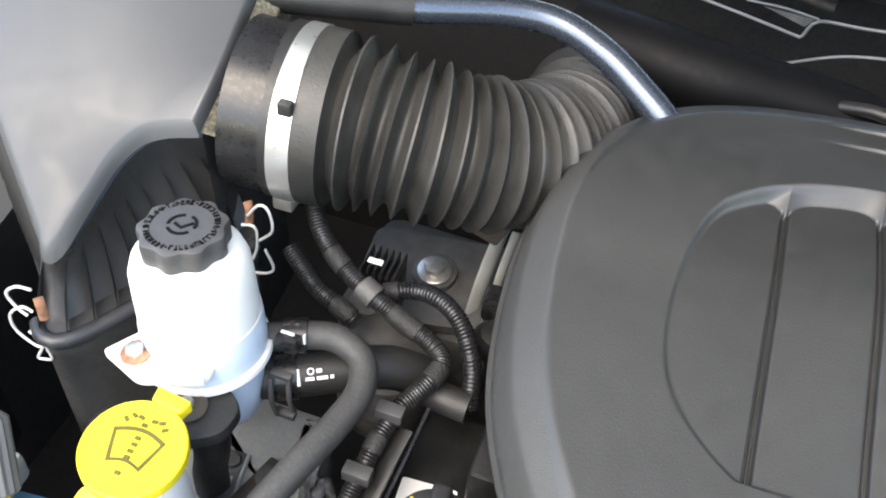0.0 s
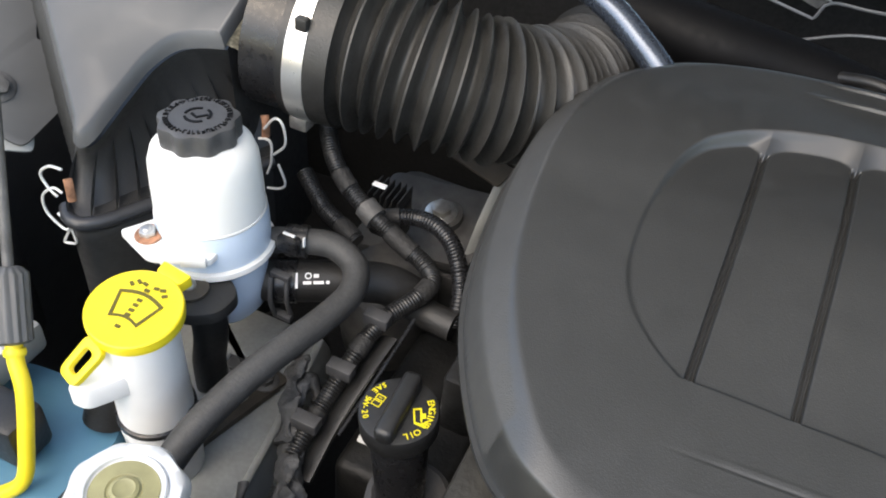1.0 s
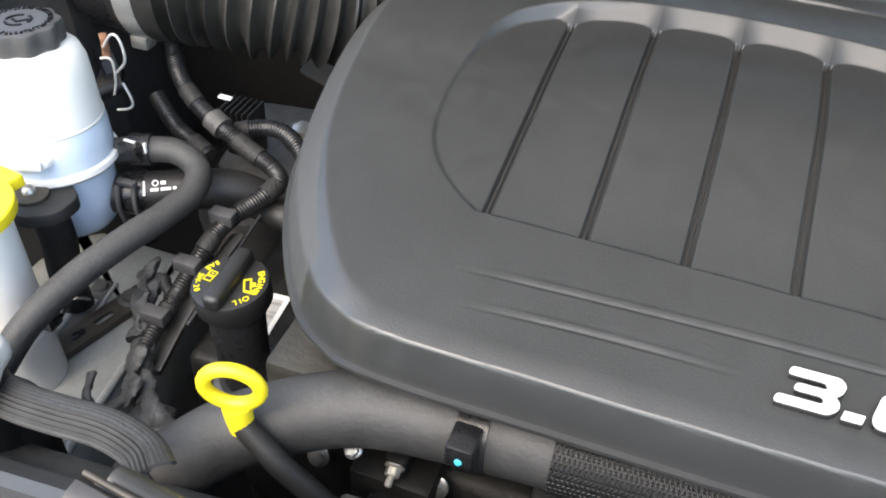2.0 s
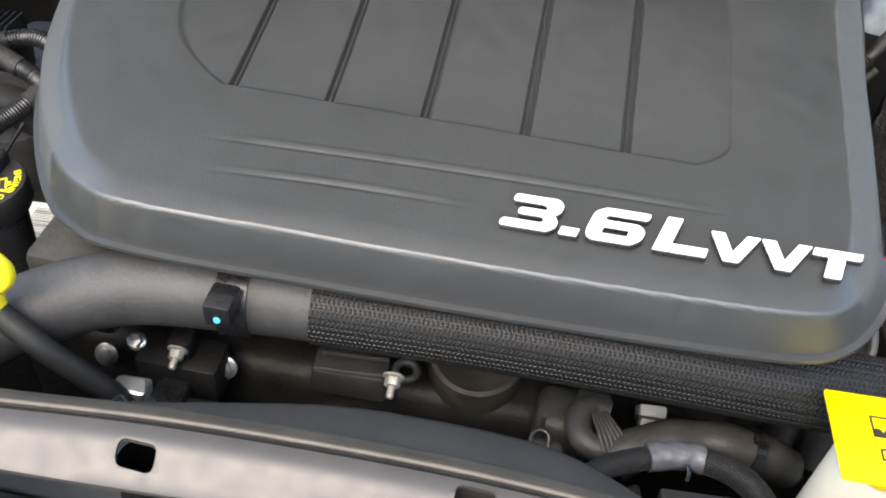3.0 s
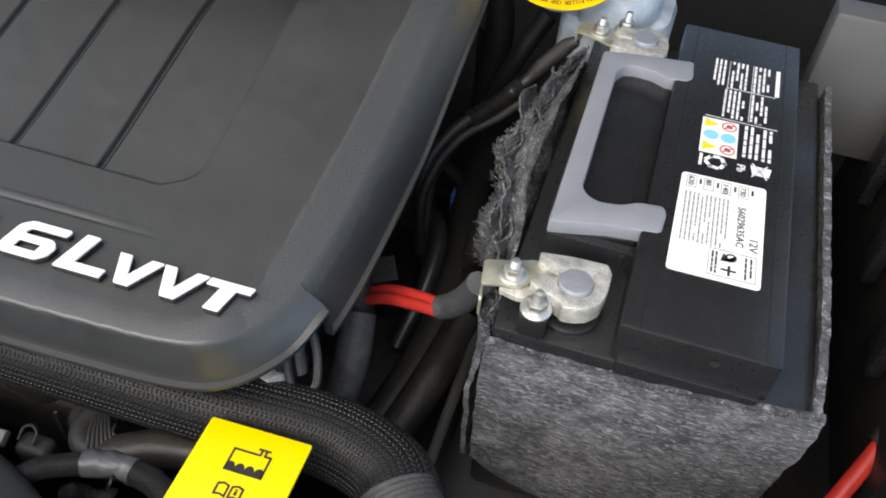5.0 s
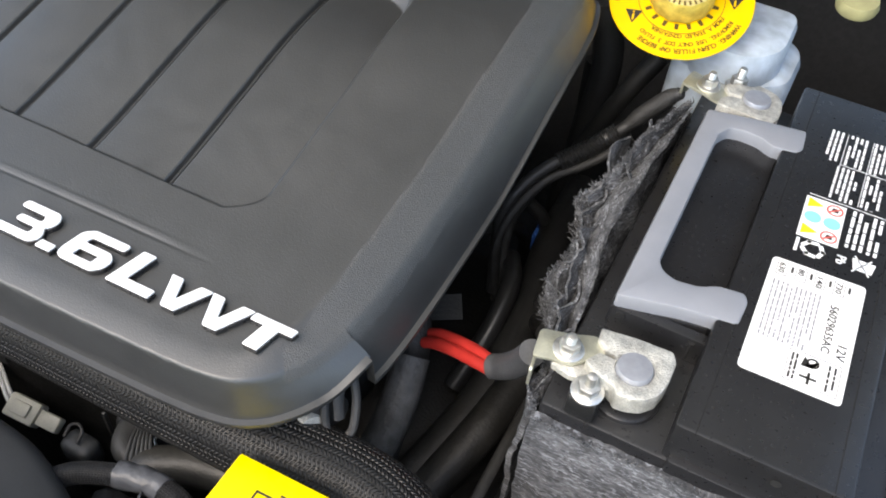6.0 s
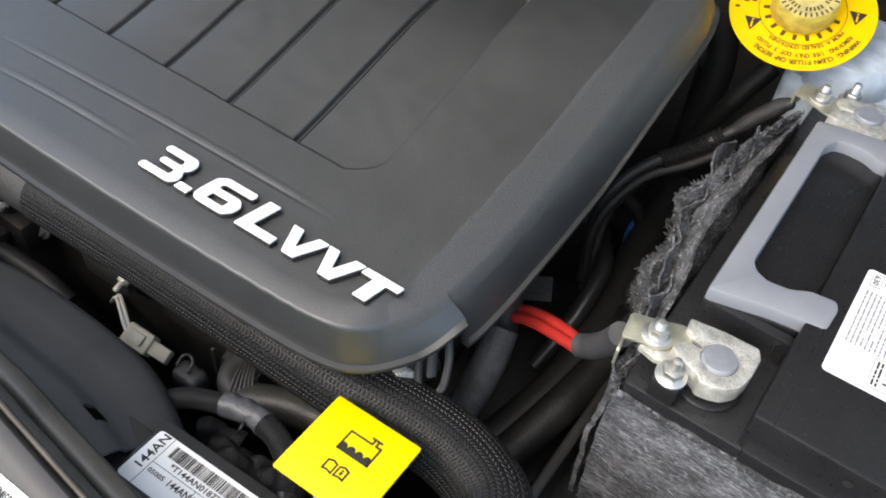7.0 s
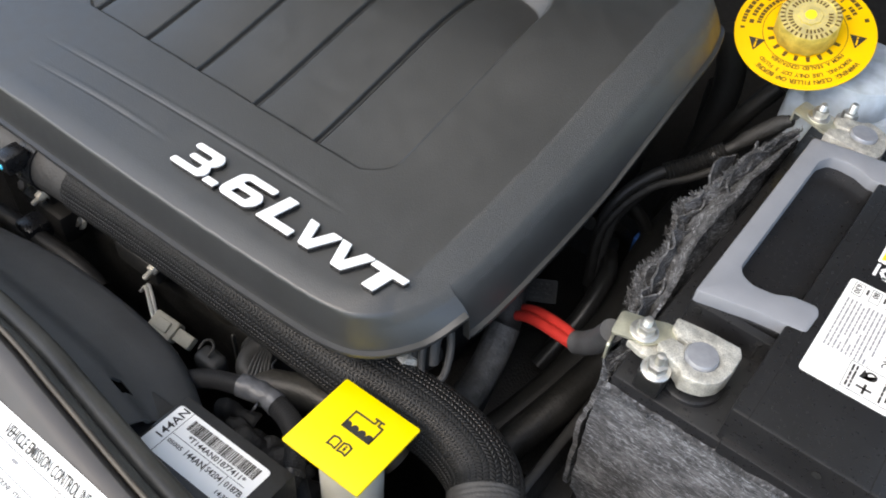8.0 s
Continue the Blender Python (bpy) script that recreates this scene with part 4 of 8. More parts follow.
    for i, x in enumerate((0.425, 0.440, 0.450, 0.50, 0.56, 0.64, 0.78)):
        s = (0.0, 0.004, 0.0065, 0.0, -0.002, 0.003, 0.004)[i]
        pr.append([bm.verts.new((x - (0.03 if j == 0 else 0.0) + 0.012 * j * (i == 0), y + (0.12 * (x - 0.45) if x < 0.5 else 0.006 + 0.8 * (x - 0.5)), z + s)) for j, (y, z) in enumerate(prof)])
    for a, b in zip(pr, pr[1:]):
        for k2 in range(len(prof) - 1):
            bm.faces.new((a[k2], a[k2 + 1], b[k2 + 1], b[k2]))
    got = bmesh.ops.extrude_face_region(bm, geom=bm.faces[:])
    bmesh.ops.translate(bm, verts=[g for g in got["geom"] if isinstance(g, bmesh.types.BMVert)], vec=(0, 0, -0.002))
    part("plate", bm, "bracket", br)
    hexbolt("bolt", (0.468, -0.048, -0.0165), (0, -0.05, 1), 0.0085, "zinc flange bolt on the support bracket", washer=1.5)
    # striped seal strip by the radiator cap
    st = [(-0.408, -0.104, -0.066), (-0.385, -0.108, -0.060), (-0.360, -0.108, -0.058), (-0.329, -0.107, -0.056), (-0.30, -0.115, -0.05), (-0.275, -0.135, -0.03)]
    bm = bmesh.new()
    rows = []
    path = catmull(st, 0.004)
    for i, p in enumerate(path):
        d = (path[min(i + 1, len(path) - 1)] - path[max(i - 1, 0)]).normalized()
        side = Vector((d.y, -d.x, 0)).normalized()
        row = []
        for k3 in range(61):
            u = -1 + k3 / 30
            ribs = 0.0008 * math.cos(k3 * 2 * math.pi / 6) * (1 if u > 0.0 else 0.1)
            row.append(bm.verts.new(p + side * (0.0120 * u) + Vector((0, 0, 0.0062 * math.sqrt(max(0.0, 1 - u * u)) + ribs - 0.004 * (u > 0) * u))))
        rows.append(row)
    for a, b in zip(rows, rows[1:]):
        for k3 in range(60):
            bm.faces.new((a[k3], a[k3 + 1], b[k3 + 1], b[k3]))
    bmesh.ops.recalc_face_normals(bm, faces=bm.faces)
    bmesh.ops.solidify(bm, geom=bm.faces[:], thickness=0.002)
    solo("seal_strip", bm, "hose", "ribbed black rubber seal strip along the radiator support", "seal")
    return line


radiator_support()


def fan_shroud():
    ob = thing("fan_shroud", (-0.02, -0.10, -0.12), "black plastic radiator fan shroud with an arched rear edge", "fan shroud")
    rear = [(-0.42, -0.098, -0.125), (-0.30, -0.098, -0.108), (-0.24, -0.095, -0.102), (-0.18, -0.086, -0.102), (-0.137, -0.075, -0.103), (-0.074, -0.0625, -0.102), (-0.02, -0.0600, -0.101),
            (0.03, -0.0615, -0.100), (0.055, -0.0650, -0.100), (0.080, -0.0735, -0.100), (0.106, -0.086, -0.101)]
    line = catmull(rear, 0.012)
    bm = bmesh.new()
    rows = []
    for f, up in ((-0.0, -0.16), (0.0, -0.012), (0.04, -0.002), (0.10, 0.002), (0.30, 0.007), (0.52, 0.013), (0.58, 0.016), (0.62, 0.0215), (0.66, 0.023), (0.9, 0.030), (1.0, 0.028), (1.02, -0.03)):
        rows.append([bm.verts.new((p.x, p.y + f * (-0.150 - p.y), p.z + up + (0.018 * f))) for p in line])
    for a, b in zip(rows, rows[1:]):
        for k in range(len(a) - 1):
            bm.faces.new((a[k], a[k + 1], b[k + 1], b[k]))
    bmesh.ops.recalc_face_normals(bm, faces=bm.faces)
    bmesh.ops.solidify(bm, geom=bm.faces[:], thickness=0.002)
    part("panel", carve(bm, [slab(rounded([(-0.0075, -0.0030), (0.0075, -0.0030), (0.0075, 0.0030), (-0.0075, 0.0030)], 0.001, 3), 0.06, frame_at((0.0755, -0.118, -0.095), (1, -0.12, 0.02), (0, 0, 1)))]), "shroud", ob)
    for at in ((-0.182, -0.105, -0.085),):
        c = part("clip", block((at[0] - 0.006, at[1] - 0.004, at[2]), (at[0] + 0.006, at[1] + 0.004, at[2] + 0.004), None, 0.001), "gloss", ob)
        part("hook", sweep([(at[0] - 0.005, at[1], at[2] + 0.003), (at[0], at[1] + 0.003, at[2] + 0.008), (at[0] + 0.005, at[1], at[2] + 0.003)], 0.0012, 6, 0.002), "gloss", c)
    # box with the part sticker
    bx = thing("relay_box", (0.147, -0.115, -0.09), "black plastic box with a white barcode sticker", "box")
    ax = Vector((0.079, 0.002, 0.005))
    m = frame_at((0.108, -0.142, -0.0735), ax, (-0.06, 0.06, 1))
    part("body", block((0, 0, -0.03), (0.095, 0.050, 0.0), m, 0.002), "black", bx)
    part("side_plate", block((-0.034, 0.006, -0.03), (-0.0006, 0.040, -0.004), m, 0.002), "black", bx)
    k = m @ Matrix.Translation((0.0035, 0.0075, 0.0))
    st = part("sticker", slab(rounded([(0, 0), (0.0800, 0), (0.0800, 0.0345), (0, 0.0345)], 0.003, 4), 0.0003, k @ Matrix.Translation((0, 0, 0.0002)), 0), "paper", bx, "white sticker with a barcode and black print")
    k = k @ Matrix.Translation((0, 0, 0.0006))
    ink = bmesh.new()
    rng = random.Random(8)
    x = 0.0165
    code = []
    while x < 0.0745:
        w = rng.choice((0.00035, 0.00035, 0.0007, 0.0011))
        code.append((x, 0.0235, x + w, 0.0315))
        x += w + rng.choice((0.0004, 0.0004, 0.0008))
    bars(code, k, 0.0002, ink)
    letters("*T144AN01877411*", 0.0052, k @ Matrix.Translation((0.0225, 0.0185, 0)), 0.0002, bm=ink, width=0.049)
    letters("144AN", 0.0085, k @ Matrix.Translation((0.0095, 0.0085, 0)) @ pose(0, 0, 0, 0, 0, 90), 0.0002, bm=ink, width=0.0235)
    letters("05005", 0.0040, k @ Matrix.Translation((0.0135, 0.0105, 0)), 0.0002, bm=ink, width=0.0125)
    letters("144AN", 0.0062, k @ Matrix.Translation((0.0285, 0.0098, 0)), 0.0002, bm=ink, width=0.0160)
    letters("S4204", 0.0055, k @ Matrix.Translation((0.0475, 0.0102, 0)), 0.0002, bm=ink, width=0.0125)
    letters("0187B", 0.0055, k @ Matrix.Translation((0.0635, 0.0102, 0)), 0.0002, bm=ink, width=0.0135)
    letters("14:38:50", 0.0042, k @ Matrix.Translation((0.0625, 0.0035, 0)), 0.0002, bm=ink, width=0.0155)
    bars([(0.0118, 0.0, 0.0121, 0.0345), (0.0121, 0.0165, 0.0745, 0.0168), (0.0460, 0.0085, 0.0463, 0.0165), (0.0615, 0.0085, 0.0618, 0.0165)], k, 0.0002, ink)
    part("print", ink, "ink", st)


fan_shroud()


# ---------------------------------------------------------------- battery and what stands round it
BX0, BX1, BY0, BY1 = 0.3225, 0.5000, 0.0610, 0.3900
DECK, LID = -0.0165, 0.0125


def battery():
    ob = thing("car_battery", (0.41, 0.225, -0.19), "black car battery with a grey folding handle", "battery")
    part("case", block((BX0, BY0, -0.192), (BX1, BY1, DECK - 0.002), None, 0.004), "case", ob)
    deck = part("deck", block((BX0 - 0.0015, BY0 - 0.0015, DECK - 0.020), (BX1 + 0.0015, BY1 + 0.0015, DECK), None, 0.003), "case", ob)
    # raised lid, with its post pockets on the near-engine side
    lid = [(0.3885, BY0 + 0.001), (0.3935, BY0 + 0.001), (0.4745, BY0 + 0.0015), (0.4765, BY1 - 0.004), (0.3885, BY1 - 0.004)]
    part("lid", slab(rounded(lid, 0.002, 2), LID - DECK + 0.004, Matrix.Translation((0, 0, DECK - 0.004)), 0.0016), "case", ob)
    mid = [(0.3330, 0.1270), (0.3885, 0.1365), (0.3885, 0.3260), (0.3330, 0.3190)]
    part("lid_bridge", slab(rounded(mid, 0.003, 3), 0.0215, Matrix.Translation((0, 0, DECK - 0.001)), 0.0014), "case", ob)
    # narrow groove line and front ledge of the lid
    part("lid_seam", block((0.3985, BY0 + 0.0005, LID - 0.001), (0.3991, BY1 - 0.005, LID + 0.0003), None, 0), "firewall", ob)
    part("lid_seam", block((0.4655, BY0 + 0.0025, LID - 0.001), (0.4660, BY1 - 0.005, LID + 0.0002), None, 0), "firewall", ob)
    part("ledge", slab(rounded([(0.392, BY0 - 0.004), (0.470, BY0 - 0.0035), (0.470, BY0 + 0.004), (0.392, BY0 + 0.004)], 0.002, 2), 0.012, Matrix.Translation((0, 0, DECK - 0.008)), 0.001), "case", ob)
    # near-black disc in place of the shade inside a pin hole
    part("pin_hole", lathe([(0.0028, 0), (0.0024, -0.001), (0.0012, -0.002)], (0.4415, BY0 - 0.0002, 0.0035), (0, -1, 0), 12), "firewall", ob)
    # handle
    handle = [(0.3345, 0.1255), (0.3690, 0.1345), (0.4005, 0.1395), (0.4015, 0.1580), (0.3985, 0.1640), (0.3835, 0.1620), (0.3730, 0.1555), (0.3600, 0.1535), (0.3520, 0.1570), (0.3480, 0.1640),
              (0.3475, 0.2960), (0.3520, 0.3060), (0.3600, 0.3085), (0.3730, 0.3075), (0.3835, 0.3020), (0.3985, 0.3045), (0.4015, 0.3100), (0.4000, 0.3315), (0.3690, 0.3270), (0.3335, 0.3195)]
    h = part("handle", slab(rounded(handle, 0.003, 3), 0.0100, Matrix.Translation((0, 0, 0.0035)), 0.0018), "handle", ob, "grey plastic carrying handle")
    # near-black plugs that paint in the darkness of the pivot holes
    for y, x in ((0.1275, 0.3375), (0.3215, 0.3365)):
        part("hinge", lathe([(0.003, -0.012), (0.003, 0.0), (0.0025, 0.0006)], (x + 0.003, y - 0.0025, -0.0010), (0, -1 if y < 0.2 else 1, 0), 14), "firewall", h)
    part("hinge_block", block((0.334, 0.1255, DECK), (0.389, 0.1330, 0.0032), pose(0.0, 0.0, 0.0), 0.0012), "case", ob)
    # dark solid drawn for the shaded keyhole, nothing is cut
    part("keyhole", sweep([(0.3815, 0.1252, 0.0012), (0.3815, 0.1252, -0.013)], lambda s, L: 0.0022 if s < 0.003 else 0.0009, 8, 0.001), "firewall", ob)
    # sheets on the lid
    rng = random.Random(11)
    m = frame_at((0.4060, 0.1125, LID + 0.0003), (1, 0.02, 0), (0, 0, 1))
    sheet = part("sheet", slab(rounded([(0, 0), (0.0535, 0), (0.0545, 0.0905), (0.0015, 0.0895)], 0.003, 3), 0.0003, m, 0), "paper", ob, "white battery data label")
    # its print stands on end: it reads from the far side
    k = m @ Matrix.Translation((0.0545, 0.0895, 0.0004)) @ pose(0, 0, 0, 0, 0, -90) @ Matrix.Rotation(0, 4, "Z")
    ink = bmesh.new()
    letters("56029635AC", 0.0066, k @ Matrix.Translation((0.0220, -0.0165, 0)), 0.0002, bm=ink, width=0.036)
    letters("12V", 0.0070, k @ Matrix.Translation((0.0480, -0.0085, 0)), 0.0002, bm=ink, width=0.011)
    for i, t in enumerate(("730", "140", "80", "630")):
        y = -0.0160 - 0.0108 * i
        letters(t, 0.0050, k @ Matrix.Translation((0.0030, y, 0)), 0.0002, bm=ink, width=0.0085 if len(t) == 3 else 0.0055)
        bars([(0.0018, y - 0.0012, 0.0135, y - 0.0009), (0.0018, y + 0.0047, 0.0135, y + 0.005), (0.0018, y - 0.0012, 0.0021, y + 0.005), (0.0132, y - 0.0012, 0.0135, y + 0.005)], k, 0.0002, ink)
        bars([(0.0040, y + 0.0068, 0.0090, y + 0.0082)], k, 0.0002, ink)
    part("print", ink, "ink", sheet)
    fine = bars(print_rows(0.018, 0.063, [-0.0235 - 0.0026 * i for i in range(11)], 0.0011, rng, 0.94), k, 0.0002)
    part("print", fine, "grey_ink", sheet)
    seal = bmesh.new()
    for x0, y0, x1, y1 in ((0.0640, -0.0315, 0.0643, -0.0040), (0.0855, -0.0315, 0.0858, -0.0040), (0.0640, -0.0043, 0.0858, -0.0040), (0.0640, -0.0315, 0.0858, -0.0312)):
        bars([(x0, y0, x1, y1)], k, 0.0002, seal)
    bars(print_rows(0.066, 0.084, (-0.0075, -0.0105, -0.0275, -0.0297), 0.0012, rng, 0.9), k, 0.0002, seal)
    slab([(0.066, -0.0230), (0.0725, -0.0180), (0.0665, -0.0150), (0.073, -0.0245)], 0.0002, k, 0, seal)
    bars([(0.0760, -0.0200, 0.0840, -0.0185), (0.0790, -0.0240, 0.0805, -0.0150)], k, 0.0002, seal)
    join(seal, lathe([(0.0034, 0), (0.0034, 0.0002), (0.0022, 0.0002), (0.0022, 0)], k @ Vector((0.0690, -0.0185, 0)), (0, 0, 1), 20, caps=False))
    part("print", seal, "ink", sheet)
    # warning pictograms and white fine print on the black lid
    m2 = frame_at((0.4135, 0.2275, LID + 0.0003), (1, 0.02, 0), (0, 0, 1))
    pict = part("pictogram", slab([(0, 0), (0.0245, 0), (0.0245, 0.0390), (0, 0.0390)], 0.0002, m2, 0), "paper", ob, "white square with coloured warning signs")
    kk = m2 @ Matrix.Translation((0, 0, 0.0003))
    for cx, cy in ((0.0065, 0.0330), (0.0065, 0.0070)):
        part("warning_triangle", slab([(cx - 0.0048, cy + 0.0048), (cx - 0.0048, cy - 0.0048), (cx + 0.0050, cy)], 0.0002, kk, 0), "pict_yellow", pict)
    for cx, cy in ((0.0065, 0.0200), (0.0182, 0.0195)):
        part("blue_disc", lathe([(0.0052, 0), (0.0052, 0.0002)], kk @ Vector((cx, cy, 0)), (0, 0, 1), 22), "pict_blue", pict)
    for cx, cy in ((0.0182, 0.0325), (0.0182, 0.0065)):
        part("red_ring", lathe([(0.0052, 0), (0.0052, 0.0002), (0.0041, 0.0002), (0.0041, 0)], kk @ Vector((cx, cy, 0)), (0, 0, 1), 22, caps=False), "pict_red", pict)
        part("red_bar", slab([(-0.0045, -0.0006), (0.0045, -0.0006), (0.0045, 0.0006), (-0.0045, 0.0006)], 0.0002, kk @ Matrix.Translation((cx, cy, 0)) @ pose(0, 0, 0, 0, 0, 40)), "pict_red", pict)
        part("ink_mark", slab(rounded([(-0.0022, -0.0016), (0.0022, -0.0016), (0.0018, 0.0020), (-0.0016, 0.0022)], 0.0006, 2), 0.00015, kk @ Matrix.Translation((cx, cy, 0))), "ink", pict)
    w = frame_at((0.4140, 0.3440, LID + 0.0003), (0, -1, 0), (0, 0, 1))
    white = bmesh.new()
    cols = [0.0012 + 0.0032 * i for i in range(15)]
    bars(print_rows(0.0, 0.0345, cols[0:3], 0.0016, rng, 0.9), w, 0.0002, white)
    bars(print_rows(0.0, 0.0345, cols[4:8], 0.0016, rng, 0.85), w, 0.0002, white)
    bars(print_rows(0.038, 0.072, cols[3:8], 0.0016, rng, 0.88), w, 0.0002, white)
    bars(print_rows(0.0, 0.0345, cols[9:13], 0.0016, rng, 0.7), w, 0.0002, white)
    bars(print_rows(0.038, 0.072, cols[9:13], 0.0016, rng, 0.7), w, 0.0002, white)
    bars([(0.0, 0.0455, 0.034, 0.0485), (0.0355, 0.012, 0.0359, 0.046), (0.0, 0.0118, 0.072, 0.0122), (0.0, 0.0288, 0.072, 0.0292), (0.0745, 0.0, 0.0749, 0.049)], w, 0.0002, white)
    bars(print_rows(0.077, 0.112, (0.0275, 0.0315, 0.0355, 0.0400, 0.0440), 0.0020, rng, 0.88), w, 0.0002, white)
    part("print", white, "white_ink", ob, "white printed warnings")
    pb = letters("Pb", 0.0078, w @ Matrix.Translation((0.1205, 0.0250, 0)), 0.0002)
    part("print", pb, "white_ink", ob, "white printed lead sign")
    rec = bmesh.new()
    c = w @ Matrix.Translation((0.1245, 0.0110, 0))
    for a in (0, 120, 240):
        for b2 in (-22, 22):
            turn = pose(0, 0, 0, 0, 0, a + b2)
            slab([(-0.0035, 0.0042), (0.0030, 0.0042), (0.0042, 0.0055), (0.0030, 0.0068), (-0.0035, 0.0068)], 0.0002, c @ turn, 0, rec)
    bars([(-0.006, -0.0105, 0.006, -0.0085)], c, 0.0002, rec)
    part("print", rec, "white_ink", ob, "white recycling arrows")
    bn = bmesh.new()
    c = w @ Matrix.Translation((0.1235, 0.0395, 0))
    slab([(-0.0045, -0.006), (0.0045, -0.0045), (0.0045, 0.0060), (-0.0045, 0.0075)], 0.0002, c, 0, bn)
    for a in (35, -35):
        slab([(-0.0085, -0.0004), (0.0085, -0.0004), (0.0085, 0.0004), (-0.0085, 0.0004)], 0.0002, c @ pose(0, 0, 0, 0, 0, a), 0, bn)
    part("print", bn, "white_ink", ob, "white crossed-out bin")
    return ob


battery()


def terminal(at, far, label):
    """A battery post in its clamp, with the cable lug bolted on."""
    x, y = at
    z = 0.0035
    ob = thing("battery_terminal", (x, y, DECK), label, "battery terminal", "battery terminals")
    s = -1 if far else 1
    part("post", lathe([(0.0105, DECK), (0.0100, z + 0.005), (0.0092, z + 0.0064), (0.005, z + 0.0069)], (x, y, 0), sides=32), "lead", ob, "grey lead battery post")
    part("collar", lathe([(0.019, DECK - 0.001), (0.019, DECK + 0.003), (0.017, DECK + 0.004)], (x, y, 0), sides=32), "case", ob)
    out = [(-0.0245, 0.0175), (-0.0050, 0.0205), (0.0150, 0.0215), (0.0185, 0.0150), (0.0185, 0.0), (0.0165, -0.0090), (0.0110, -0.0155), (0.0040, -0.0185), (-0.0030, -0.0195), (-0.0060, -0.0155),
           (-0.0180, -0.0125), (-0.0250, -0.0070), (-0.0200, 0.0016), (-0.0100, 0.0012), (-0.0100, 0.0034), (-0.0180, 0.0046), (-0.0235, 0.0095)]
    m = Matrix.Translation((x, y, z - 0.0085)) @ Matrix.Diagonal((1, s, 1, 1))
    hole = [(0.0102 * math.cos(2 * math.pi * k / 24), 0.0102 * math.sin(2 * math.pi * k / 24)) for k in range(24)]
    bm = slab(rounded(out, 0.0015, 2), 0.0125, m, 0.0010, None, [hole])
    part("clamp", bm, "tinned", ob, "tinned brass post clamp")
    part("clamp_skirt", lathe([(0.0155, -0.0075), (0.0165, -0.006), (0.0165, 0.002)], (x, y, z - 0.004), sides=32), "tinned", ob)
    # bent strap that carries the cable lug
    strap = [(-0.0540, 0.0030), (-0.0510, -0.0165), (-0.0420, -0.0135), (-0.0300, -0.0115), (-0.0230, -0.0030), (-0.0165, 0.0040), (-0.0185, 0.0120), (-0.0260, 0.0130), (-0.0370, 0.0080)]
    ms = Matrix.Translation((x, y, z - 0.0010)) @ Matrix.Diagonal((1, s, 1, 1))
    part("strap", slab(rounded(strap, 0.003, 3), 0.0018, ms, 0.0004), "passivated", ob, "yellowish passivated steel strap")
    edge = Vector((0.003, -0.0195 * s, 0)).normalized()
    flange = frame_at((x - 0.0538, y + 0.0025 * s, z - 0.0135), edge, Vector((0, 0, 1)).cross(edge) * s)
    part("strap_end", slab(rounded([(0.0, -0.001), (0.0185, -0.001), (0.0185, 0.0135), (0.0, 0.0135)], [0.003, 0.003, 0.0005, 0.0005], 3), 0.0018, flange, 0.0004), "passivated", ob)
    jaw = [(-0.041, -0.014), (-0.030, -0.0165), (-0.0205, -0.0150), (-0.0160, -0.0090), (-0.0250, -0.0010), (-0.0380, -0.0040)]
    part("jaw_wing", slab(rounded(jaw, 0.002, 3), 0.0040, Matrix.Translation((x, y, z - 0.0058)) @ Matrix.Diagonal((1, s, 1, 1)), 0.0008), "tinned", ob)
    part("bolt_block", block((x - 0.0260, min(-0.0275 * s, -0.0125 * s) + y, DECK + 0.0005), (x - 0.0095, max(-0.0275 * s, -0.0125 * s) + y, z - 0.0030), None, 0.002), "black", ob)
    nut = hexbolt("clamp_nut", (x - 0.0175, y - s * 0.0200, z - 0.0030), (0.03, -0.08 * s, 1), 0.0064, "zinc flange nut on the battery clamp stud", stud=0.009, washer=1.4, height=1.0)
    lug = hexbolt("lug_nut", (x - 0.0355, y - s * 0.0030, z + 0.0008), (0.03, 0, 1), 0.0060, "zinc flange nut on the battery cable lug", stud=0.006, washer=1.45, height=1.0)


terminal((0.3600, 0.0870), False, "tinned positive clamp on the near battery post")
terminal((0.3610, 0.3560), True, "tinned clamp on the far battery post")


